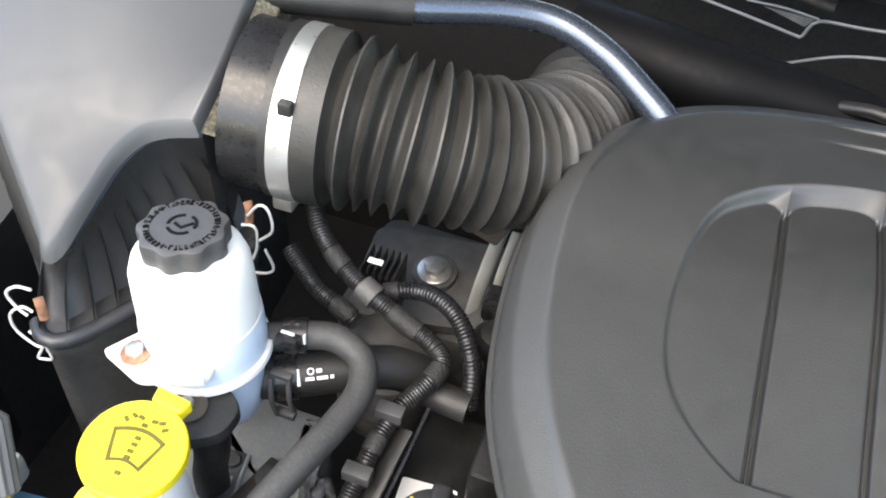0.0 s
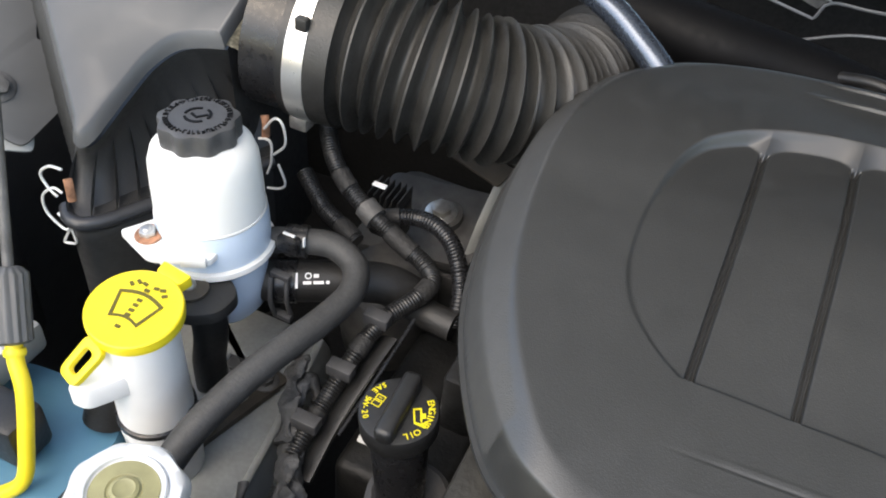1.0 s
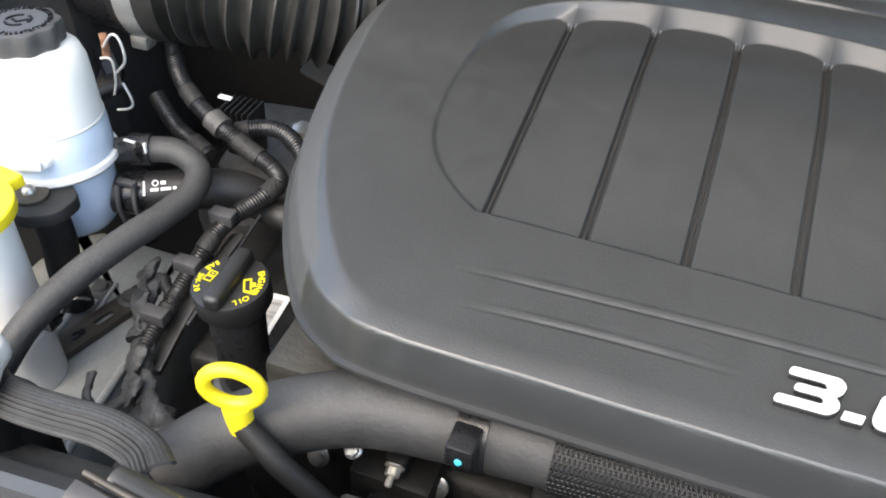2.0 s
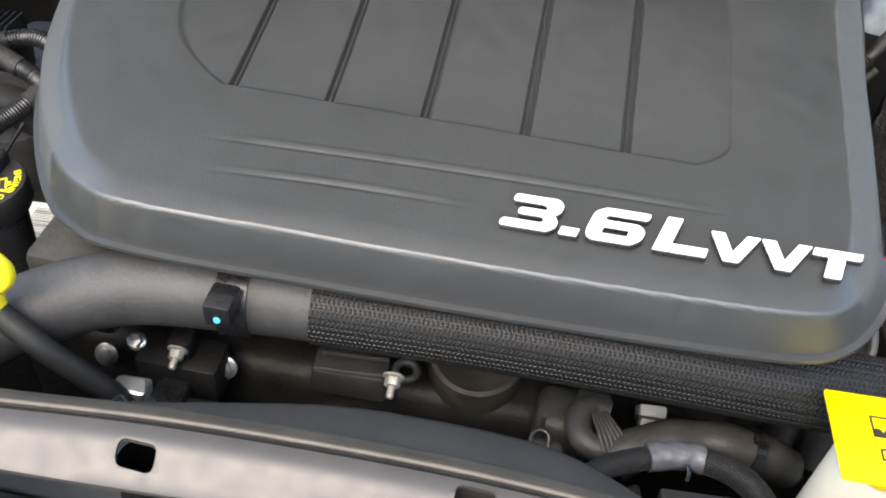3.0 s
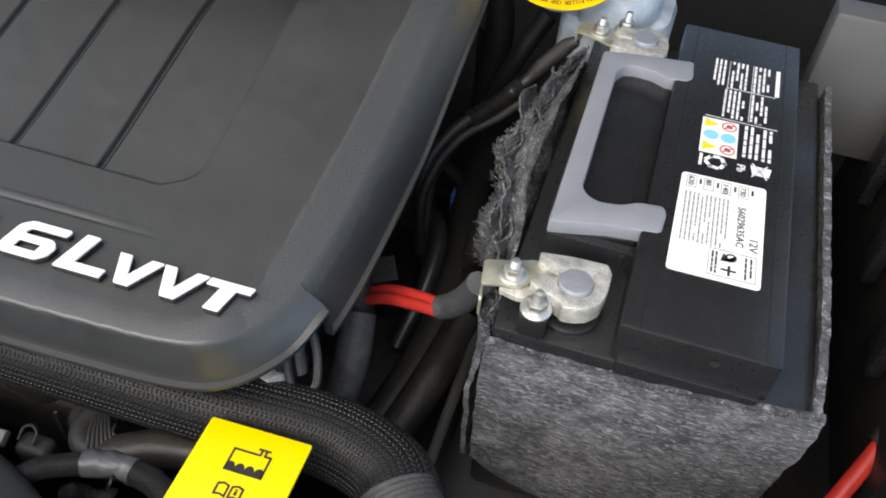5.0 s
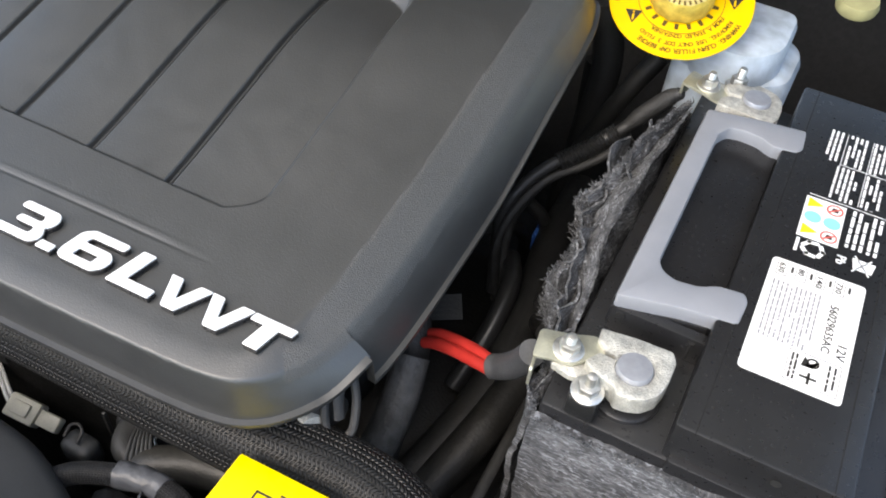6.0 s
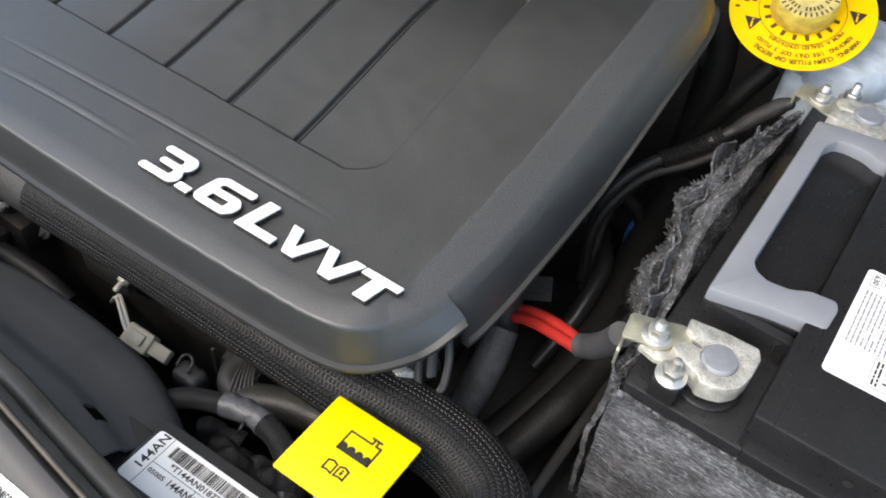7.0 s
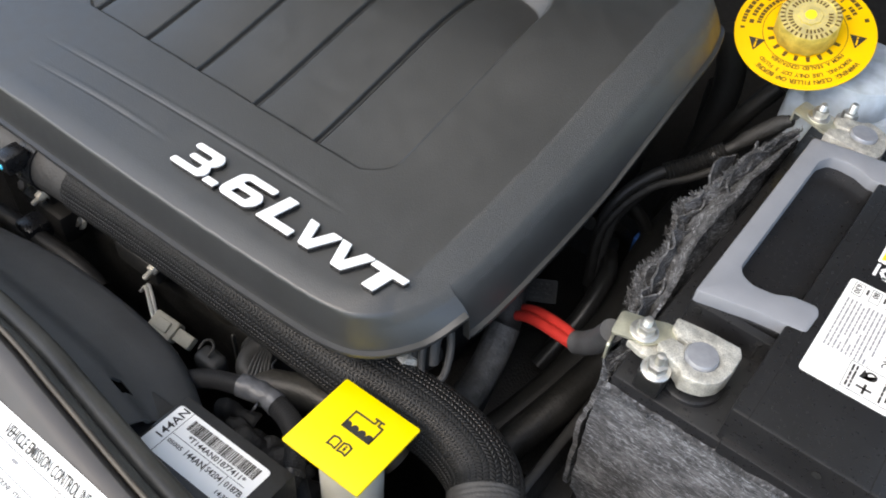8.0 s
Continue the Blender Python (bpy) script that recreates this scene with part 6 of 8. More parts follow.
def washer_filler():
    ob = thing("washer_filler", (-0.505, -0.01, -0.20), "white washer fluid filler neck with a yellow cap", "washer filler")
    at = Vector((-0.5045, -0.0105, 0))
    part("neck", lathe([(0.0270, -0.142), (0.0262, -0.134), (0.0252, -0.045), (0.0252, -0.040)], at, (0, 0, 1), 44), "white", ob)
    part("lower_tube", lathe([(0.0262, -0.30), (0.0262, -0.143), (0.0270, -0.142)], at, (0, 0, 1), 44), "white", ob)
    part("clamp_band", lathe([(0.0262, -0.1325), (0.0280, -0.131), (0.0280, -0.127), (0.0260, -0.1255)], at, (0, 0, 1), 44), "gloss", ob, "thin black clamp band")
    part("band_lock", block((-0.4795, -0.010, -0.136), (-0.4680, 0.004, -0.120), None, 0.002), "gloss", ob)
    part("tie_end", sweep([(-0.470, 0.004, -0.132), (-0.462, 0.012, -0.118), (-0.452, 0.018, -0.120)], 0.0014, 6, 0.003), "gloss", ob)
    part("spout", slab(rounded([(-0.0235, -0.062), (-0.0085, -0.062), (0.010, -0.034), (0.012, -0.01), (-0.014, -0.012)], 0.006, 4), 0.018, Matrix.Translation((-0.5045, 0.004, -0.082)), 0.005), "white", ob, "white drain lip")
    axis = Vector((0.06, -0.10, 1)).normalized()
    c = Vector((-0.5075, -0.0075, -0.0300))
    cap = part("cap", lathe([(0.0300, -0.010), (0.0310, -0.009), (0.0314, -0.004), (0.0310, -0.0005), (0.0300, 0.0003), (0.0278, 0.0), (0.016, 0.0004), (0.004, 0.0005)], c, axis, 64), "yellow", ob, "yellow flip cap with a washer symbol")
    m = frame_at(c, (1, 0, 0), axis)
    part("thumb_tab", slab(rounded([(-0.010, 0.030), (0.010, 0.030), (0.012, 0.040), (-0.012, 0.040)], 0.002, 3), 0.009, m @ pose(0, 0, -0.009, 0, 0, -6), 0.001), "yellow", cap)
    part("tether", slab(rounded([(-0.010, 0.0), (0.010, 0.0), (0.009, -0.030), (-0.009, -0.030)], 0.006, 4), 0.0045, m @ pose(-0.0060, -0.0275, -0.010, 34, 0, -22), 0.001, None, [rounded([(-0.0045, -0.006), (0.0045, -0.006), (0.004, -0.024), (-0.004, -0.024)], 0.003, 3)]), "yellow", cap)
    k = m @ pose(0, 0, 0.0005, 0, 0, 2)
    ink = bmesh.new()
    outer = [(-0.0165, 0.0080)] + [(-0.0165 + 0.033 * t, 0.0080 + 0.0045 * math.sin(math.pi * t)) for t in np.linspace(0.1, 0.9, 7)] + [(0.0165, 0.0080), (0.0105, -0.0125)] + [(0.0105 - 0.021 * t, -0.0125 + 0.003 * math.sin(math.pi * t)) for t in np.linspace(0.15, 0.85, 5)] + [(-0.0105, -0.0125)]
    inner = [(p[0] * 0.86, (p[1] + 0.001) * 0.80 - 0.0008) for p in outer]
    slab(outer, 0.0006, k, 0, ink, [inner])
    for x, y in ((0, -0.0165), (0, -0.0065), (0, -0.0025), (0, 0.0018), (0, 0.0060), (-0.0005, 0.0145), (-0.0045, 0.0185), (-0.009, 0.0185), (-0.0125, 0.0150), (0.004, 0.0185), (0.0085, 0.0190), (0.0120, 0.0155)):
        slab(rounded([(-0.0019, -0.0012), (0.0019, -0.0012), (0.0019, 0.0012), (-0.0019, 0.0012)], 0.0004, 2), 0.0006, k @ pose(x, y, 0, 0, 0, 35 * x / 0.012), 0, ink)
    part("symbol", ink, "mould_ink", cap, "moulded windscreen washer symbol")
    tank = thing("washer_tank", (-0.585, -0.05, -0.30), "blue-tinted washer fluid tank beside the filler neck", "tank")
    o = rounded([(-0.66, -0.20), (-0.535, -0.16), (-0.525, -0.02), (-0.56, 0.01), (-0.66, 0.0)], 0.03, 6)
    part("body", slab(o, 0.20, Matrix.Translation((0, 0, -0.36)), 0.02), "washer_blue", tank)
    solo("drain_hose", sweep([(-0.560, 0.040, -0.10), (-0.556, 0.020, -0.09), (-0.545, 0.0, -0.11), (-0.548, -0.02, -0.16)], 0.017, 18, 0.005), "rubber", "dark rubber hose behind the washer filler", "hose")


washer_filler()


def radiator_cap():
    ob = thing("pressure_cap", (-0.432, -0.112, -0.06), "silver radiator pressure cap with a yellow lever", "radiator cap")
    at, axis = Vector((-0.4290, -0.1115, -0.0345)), Vector((0.05, 0.02, 1)).normalized()
    part("skirt", lathe([(0.0318, -0.015, 1), (0.0340, -0.011, 1), (0.0343, -0.006, 1), (0.0322, -0.0015, 0.8), (0.0300, 0.0004, 0.2), (0.0240, 0.0010, 0), (0.0228, 0.0002, 0)], at, axis, 96, lobes=8, depth=0.08), "cast_cap", ob)
    part("ring", lathe([(0.0226, -0.0010), (0.0226, 0.0022), (0.0216, 0.0028), (0.0204, 0.0026), (0.0198, -0.0006)], at, axis, 56, caps=False), "cast_cap", ob, "raised bright inner ring")
    part("button", lathe([(0.0205, -0.0010), (0.0190, -0.0002), (0.0184, 0.0012), (0.0100, 0.0016), (0.0092, 0.0009)], at, axis, 48), "olive", ob, "brass-brown centre plate")
    part("rivet", lathe([(0.0082, 0.0008), (0.0078, 0.0026), (0.0060, 0.0033), (0.0048, 0.0026), (0.002, 0.0026)], at, axis, 32), "olive", ob)
    m = frame_at(at, (1, 0.2, 0), axis)
    part("lever", block((-0.040, -0.021, 0.0015), (0.006, -0.010, 0.0050), m @ pose(0, 0, 0, 0, 0, 24), 0.0018), "pale_lever", ob, "pale yellow lever")
    part("neck", lathe([(0.029, -0.075), (0.029, -0.014)], at, axis, 32), "black", ob)
    part("base", block((-0.492, -0.155, -0.20), (-0.405, -0.075, -0.085), None, 0.010), "black", ob)


radiator_cap()


def reservoir_hoses():
    h = thing("return_hose", (-0.44, 0.06, -0.08), "dusty black rubber return hose from the white reservoir", "hose")
    part("tube", sweep([(-0.490, 0.117, -0.062), (-0.470, 0.126, -0.061), (-0.445, 0.134, -0.061), (-0.422, 0.127, -0.066), (-0.413, 0.105, -0.070), (-0.418, 0.075, -0.072), (-0.428, 0.040, -0.073),
                        (-0.440, 0.0, -0.078), (-0.450, -0.04, -0.090), (-0.458, -0.075, -0.115)], 0.0102, 24, 0.004), "hose", h)
    c = part("clamp", sweep([(-0.478, 0.1228, -0.0612), (-0.471, 0.1255, -0.0610), (-0.463, 0.1285, -0.061)], 0.0127, 24, 0.002), "gloss", h, "black spring clamp")
    part("clamp_tab", block((-0.478, 0.1085, -0.0600), (-0.462, 0.1175, -0.0470), None, 0.0015), "gloss", c)
    part("paint_bar", block((-0.476, 0.1140, -0.0472), (-0.466, 0.1165, -0.0462), None, 0.0004), "white_ink", c)
    part("paint_bar", block((-0.4605, 0.1165, -0.0560), (-0.4590, 0.1190, -0.0470), None, 0.0004), "white_ink", c)
    g = thing("suction_hose", (-0.45, 0.12, -0.12), "thick black suction hose with a white print mark", "hose")
    part("tube", sweep([(-0.495, 0.106, -0.097), (-0.47, 0.118, -0.097), (-0.44, 0.136, -0.098), (-0.41, 0.154, -0.102), (-0.385, 0.166, -0.118)], 0.0165, 26, 0.004), "rubber", g)
    c = part("clamp", sweep([(-0.482, 0.1120, -0.097), (-0.475, 0.1155, -0.097), (-0.468, 0.1190, -0.097)], 0.0178, 26, 0.002), "gloss", g, "black spring clamp")
    for o in (-0.0055, 0.0055):
        part("clamp_ear", sweep([(-0.4715 + o, 0.1000 + o * 0.5, -0.078), (-0.4695 + o, 0.0945 + o * 0.5, -0.097), (-0.4680 + o, 0.0975 + o * 0.5, -0.116)], 0.0020, 8, 0.004), "cap_grey", c)
    part("clamp_bridge", block((-0.4765, 0.0945, -0.1195), (-0.4605, 0.1010, -0.1140), None, 0.001), "cap_grey", c)
    part("clamp_bridge", block((-0.4790, 0.0990, -0.0800), (-0.4630, 0.1050, -0.0750), None, 0.001), "cap_grey", c)
    m = frame_at((-0.4575, 0.1110, -0.0845), (0.86, 0.51, 0), (0.25, -0.55, 0.80))
    ink = bars(print_rows(0.0, 0.020, (-0.003,), 0.0024, random.Random(4), 1.0), m)
    join(ink, lathe([(0.0026, 0), (0.0026, 0.0003), (0.0017, 0.0003), (0.0017, 0)], m @ Vector((0.004, 0.0035, 0)), m.col[2].xyz, 18, caps=False))
    bars([(0.008, 0.002, 0.012, 0.0048), (-0.006, -0.006, -0.0040, 0.006)], m, 0.0002, ink)
    part("marking", ink, "white_ink", g, "white printed mark")


reservoir_hoses()


def airbox():
    ob = thing("air_filter_box", (-0.62, 0.17, -0.06), "dark grey plastic air filter box with a smooth tapered lid", "air filter box")
    nrm = Vector((0.153, -0.449, 0.88)).normalized()
    org = Vector((-0.613, 0.074, 0.018))

    def on(x, y):
        return org.z - ((x - org.x) * nrm.x + (y - org.y) * nrm.y) / nrm.z

    curve = [(-0.6235, 0.0800), (-0.6190, 0.0735), (-0.6120, 0.0725), (-0.6075, 0.0800), (-0.6060, 0.095), (-0.6045, 0.113), (-0.6010, 0.140), (-0.5920, 0.159), (-0.5780, 0.169), (-0.5610, 0.176)]
    back = [(-0.5615, 0.222), (-0.5650, 0.272), (-0.60, 0.36), (-0.79, 0.33), (-0.795, 0.225), (-0.700, 0.146)]
    top = catmull([(x, y, 0) for x, y in curve], 0.004) + [Vector((x, y, 0)) for x, y in back]
    n = len(top)
    bm = bmesh.new()
    loops = []
    for inset, drop in ((0.0040, 0.0), (0.0025, -0.0010), (0.0010, -0.0040), (0.0, -0.008), (-0.0006, -0.012)):
        loop = []
        for i, p in enumerate(top):
            d = (top[(i + 1) % n] - top[i - 1]).normalized()
            q = p - Vector((d.y, -d.x, 0)) * inset
            loop.append(bm.verts.new((q.x, q.y, on(q.x, q.y) + drop)))
        loops.append(loop)
    for a, b in zip(loops, loops[1:]):
        for k in range(n):
            bm.faces.new((a[k], a[(k + 1) % n], b[(k + 1) % n], b[k]))
    bmesh.ops.triangle_fill(bm, use_beauty=True, edges=[bm.edges.get((loops[0][k - 1], loops[0][k])) for k in range(n)])
    part("lid", bm, "lid_grey", ob, "smooth satin grey lid", smooth=60)
    # wall below the lid, a shelf round its foot, and upright fins on the shelf
    rim = [(-0.6330, 0.0640), (-0.6250, 0.0560), (-0.6120, 0.0540), (-0.5980, 0.0680), (-0.5850, 0.0950), (-0.5650, 0.1320), (-0.5460, 0.1660), (-0.5340, 0.1900)]
    up = catmull([(x + 0.001, y + 0.003, on(x, y) - 0.014) for x, y in curve], 0.004)
    low = catmull([(x, y, -0.052) for x, y in rim], 0.004)
    k1 = 44
    tops = [up[int(i * (len(up) - 1) / (k1 - 1))] for i in range(k1)]
    outs = [low[int(i * (len(low) - 1) / (k1 - 1))] for i in range(k1)]
    feet = [p + Vector((-0.0135, 0.0175, 0)) * (0.35 + 0.65 * min(1, i / 12)) for i, p in enumerate(outs)]

    def on_wall(i, t):
        return tops[i].lerp(feet[i], t) + Vector((-0.012, 0.015, 0)) * math.sin(math.pi * t) ** 0.8
    bm = bmesh.new()
    rows = [[bm.verts.new(on_wall(i, t)) for i in range(k1)] for t in np.linspace(0, 1, 9)]
    rows.append([bm.verts.new(p) for p in outs])
    for a, b in zip(rows, rows[1:]):
        for i in range(k1 - 1):
            bm.faces.new((a[i], a[i + 1], b[i + 1], b[i]))
    part("wall", bm, "box_wall", ob)
    # fins take the paler lid grey to stand in for edges catching light
    for i in (3, 8, 12, 16, 20, 24, 28, 32, 36, 40):
        rib = bmesh.new()
        inner = [on_wall(i, t) for t in np.linspace(0.34, 0.99, 9)]
        outer = [p.lerp(outs[i] + Vector((0, 0, 0.002 + 0.12 * (0.99 - t) * 0.6)), 0.03 + 0.95 * ((t - 0.34) / 0.65) ** 1.6) for p, t in zip(inner, np.linspace(0.34, 0.99, 9))]
        va = [rib.verts.new(p) for p in inner]
        vb = [rib.verts.new(p) for p in outer]
        for q in range(8):
            rib.faces.new((va[q], va[q + 1], vb[q + 1], vb[q]))
        bmesh.ops.solidify(rib, geom=rib.faces[:], thickness=0.0016)
        part("fin", rib, "lid_grey", ob)
    part("flange", sweep([(x - 0.001, y + 0.001, -0.054) for x, y in rim], 0.0055, 12, 0.005), "airbox", ob)
    bm = bmesh.new()
    rows = []
    for z, o in ((-0.056, 0.001), (-0.070, 0.001), (-0.074, 0.004), (-0.14, 0.005), (-0.24, 0.012)):
        rows.append([bm.verts.new((p.x - o * 0.7, p.y + o * 0.7, z)) for p in low])
    for a, b in zip(rows, rows[1:]):
        for i in range(len(a) - 1):
            bm.faces.new((a[i], a[i + 1], b[i + 1], b[i]))
    part("tub", bm, "box_wall", ob)
    part("shelf", slab([(p.x, p.y) for p in low] + [(-0.575, 0.25), (-0.60, 0.34), (-0.79, 0.33), (-0.79, 0.22), (-0.66, 0.10)], 0.004, Matrix.Translation((0, 0, -0.062)), 0), "black", ob)
    bm = bmesh.new()
    ends = [(tops[-1].x, tops[-1].y), (-0.5625, 0.200), (-0.5640, 0.235), (-0.5680, 0.285)]
    rows = [[bm.verts.new((x + 0.010 * t, y, (on(x, y) - 0.014) * (1 - t) - 0.19 * t)) for x, y in ends] for t in (0, 0.3, 0.6, 1)]
    for a, b in zip(rows, rows[1:]):
        for i in range(len(ends) - 1):
            bm.faces.new((a[i], a[i + 1], b[i + 1], b[i]))
    part("end_wall", bm, "box_wall", ob)
    # fine slats on the outer side
    for i in range(22):
        part("slat", block((-0.0016, -0.003, 0), (0.0016, 0.003, 0.13), Matrix.Translation((-0.632 - 0.0068 * i, 0.082 + 0.0054 * i, -0.088 + 0.0032 * i)) @ pose(0, 0, 0, -20, 0, 38), 0.0006), "black", ob)
    # foam strip along the lid's edge
    bm = bmesh.new()
    e = [(-0.5605, 0.178), (-0.5600, 0.2), (-0.5610, 0.222), (-0.5640, 0.272), (-0.575, 0.31)]
    a = [bm.verts.new((x, y, on(x, y) - 0.010)) for x, y in e]
    b = [bm.verts.new((x + 0.013, y + 0.008, on(x, y) - 0.018)) for x, y in e]
    c = [bm.verts.new((x + 0.015, y + 0.009, on(x, y) - 0.05)) for x, y in e]
    for s, t in ((a, b), (b, c)):
        for i in range(len(e) - 1):
            bm.faces.new((s[i], s[i + 1], t[i + 1], t[i]))
    part("foam_strip", bm, "foam", ob, "speckled gold-grey foam edge")
    # spring clips
    for y, plate, wires in (
        (0.055, (-0.618, -0.030), (((-0.618, -0.006), (-0.630, -0.008), (-0.640, -0.018), (-0.635, -0.029), (-0.628, -0.034)),
                                   ((-0.624, -0.030), (-0.630, -0.028), (-0.637, -0.032), (-0.645, -0.042), (-0.644, -0.056), (-0.630, -0.066), (-0.6235, -0.060), (-0.633, -0.052)),
                                   ((-0.624, -0.062), (-0.629, -0.071), (-0.634, -0.081), (-0.628, -0.080), (-0.622, -0.077), (-0.623, -0.068), (-0.625, -0.061)))),
        (0.175, (-0.531, -0.014), (((-0.530, -0.010), (-0.520, 0.0025), (-0.513, -0.0005), (-0.511, -0.018), (-0.5215, -0.031)),
                                   ((-0.536, -0.022), (-0.529, -0.020), (-0.5245, -0.023), (-0.525, -0.040), (-0.529, -0.053)),
                                   ((-0.519, -0.041), (-0.513, -0.057), (-0.518, -0.0645), (-0.530, -0.0685)))),
    ):
        w = thing("spring_clip", (plate[0], y, plate[1]), "bent steel wire spring clip on the air filter box", "clip", "air box clips")
        for j, path in enumerate(wires):
            part("wire", sweep([(x, y + 0.0012 * j + 0.05 * (z - plate[1]), z) for x, z in path], 0.0011, 8, 0.002), "wire", w)
        part("pivot", sweep([(plate[0], y + 0.004, plate[1] + 0.014), (plate[0] + 0.002, y + 0.002, plate[1] + 0.008), (plate[0], y + 0.003, plate[1] - 0.006)], 0.0032, 10, 0.002, flat=0.5), "rust", w, "rusty pivot strip")


airbox()


def intake_duct():
    ob = thing("intake_duct", (-0.44, 0.26, 0.0), "ribbed black rubber intake bellows with a bright steel clamp", "intake duct")
    path = [(-0.520, 0.240, 0.040), (-0.495, 0.243, 0.040), (-0.464, 0.247, 0.038), (-0.422, 0.255, 0.031), (-0.385, 0.271, 0.022), (-0.356, 0.299, 0.013), (-0.338, 0.343, 0.004), (-0.330, 0.41, -0.004)]
    part("sensor_tube", sweep([(-0.556, 0.2345, 0.044), (-0.53, 0.238, 0.042), (-0.508, 0.2415, 0.0405)], lambda s, L: 0.0615 if s < L - 0.012 else 0.0600, 48, 0.004), "gloss", ob, "smooth black sensor tube")
    part("tube_lip", sweep([(-0.528, 0.2390, 0.0415), (-0.520, 0.2402, 0.041)], 0.0640, 48, 0.002), "black", ob)
    part("clamp", sweep([(-0.5190, 0.2404, 0.0408), (-0.513, 0.2410, 0.0405), (-0.5050, 0.2420, 0.0402)], 0.0648, 56, 0.002), "steel", ob, "bright stainless band clamp")
    part("clamp_screw", block((-0.524, 0.200, -0.022), (-0.508, 0.214, -0.010), None, 0.002), "zinc", ob)
    part("cuff", sweep([(-0.506, 0.2418, 0.0402), (-0.497, 0.2428, 0.040), (-0.488, 0.244, 0.0396)], lambda s, L: 0.0640 - 0.02 * max(0, s - 0.012), 56, 0.002), "bellows", ob)
    part("cuff_tab", block((-0.507, 0.187, 0.076), (-0.497, 0.1945, 0.086), None, 0.0015), "bellows", ob)
    edges, s = [], 0.0
    while s < 0.30:
        edges.append(s)
        s += 0.0135 if s < 0.09 else 0.0105 if s < 0.16 else 0.0085

    def rib(s, L):
        i = max(k for k, e in enumerate(edges) if e <= s + 1e-9)
        e1 = edges[i + 1] if i + 1 < len(edges) else edges[i] + 0.0085
        t = (s - edges[i]) / (e1 - edges[i])
        r = 0.0640 - 0.0115 * min(1, s / 0.20)
        return r - 0.0118 * math.sin(abs(2 * t - 1) * math.pi / 2) ** 1.1 + (0.0018 if i % 4 == 1 else 0.0)

    part("bellows", sweep(path[1:], rib, 64, 0.0012), "bellows", ob, "dusty ribbed rubber bellows")
    p = thing("vent_pipe", (-0.38, 0.35, 0.06), "blue-grey metal vent pipe above the intake bellows", "pipe")
    part("tube", sweep([(-0.52, 0.308, 0.094), (-0.469, 0.332, 0.090), (-0.404, 0.366, 0.086), (-0.362, 0.374, 0.081), (-0.322, 0.361, 0.072), (-0.290, 0.346, 0.058), (-0.268, 0.335, 0.046), (-0.250, 0.328, 0.030)], 0.0115, 24, 0.004), "pipe", p)
    part("sleeve", sweep([(-0.60, 0.28, 0.10), (-0.54, 0.300, 0.097), (-0.468, 0.3325, 0.0900)], 0.0135, 20, 0.005), "rubber", p)
    m = frame_at((-0.53, 0.300, 0.1145), (0.95, 0.33, -0.02), (0, -0.3, 1))
    part("marking", bars([(0.0, 0, 0.010, 0.004), (0.013, 0, 0.024, 0.004), (0.032, 0, 0.040, 0.004)], m), "white_ink", p)


intake_duct()


def prop_rod():
    ob = thing("hood_prop_rod", (-0.575, -0.05, -0.07), "grey steel hood prop rod with a ribbed grip and yellow end", "prop rod")
    a, b = Vector((-0.5870, -0.0340, -0.0500)), Vector((-0.6000, -0.0150, -0.0330))
    up = Vector((-0.073, 0.102, 0.142)).normalized()
    lo = Vector((-0.5800, -0.045, -0.062))
    part("rod", sweep([lo, lo + up * 0.1, lo + up * 0.60], 0.0036, 14, 0.03), "alu", ob)
    part("grip", lathe([(0.0095, 0.0), (0.0125, 0.002), (0.0125, 0.046), (0.0085, 0.050), (0.006, 0.051)], lo + up * -0.004, up, 60, lobes=14, depth=0.10), "primer", ob, "ribbed grey rubber grip")
    part("end", sweep([lo + up * 0.004, lo - up * 0.014, lo - up * 0.03 + Vector((0.004, 0, -0.004)), lo + Vector((0.022, -0.030, -0.055)), lo + Vector((0.026, -0.046, -0.085)), lo + Vector((0.010, -0.058, -0.10))], 0.0055, 16, 0.004), "yellow", ob, "bright yellow painted rod end")
    part("collar", lathe([(0.0068, 0), (0.0075, 0.002), (0.0068, 0.005)], lo - up * 0.012, up, 18), "yellow", ob)
    clip = thing("rod_clip", (-0.60, -0.055, -0.12), "dark plastic clip holding the prop rod", "clip")
    part("body", block((-0.605, -0.085, -0.155), (-0.563, -0.052, -0.112), None, 0.006), "black", clip)


prop_rod()


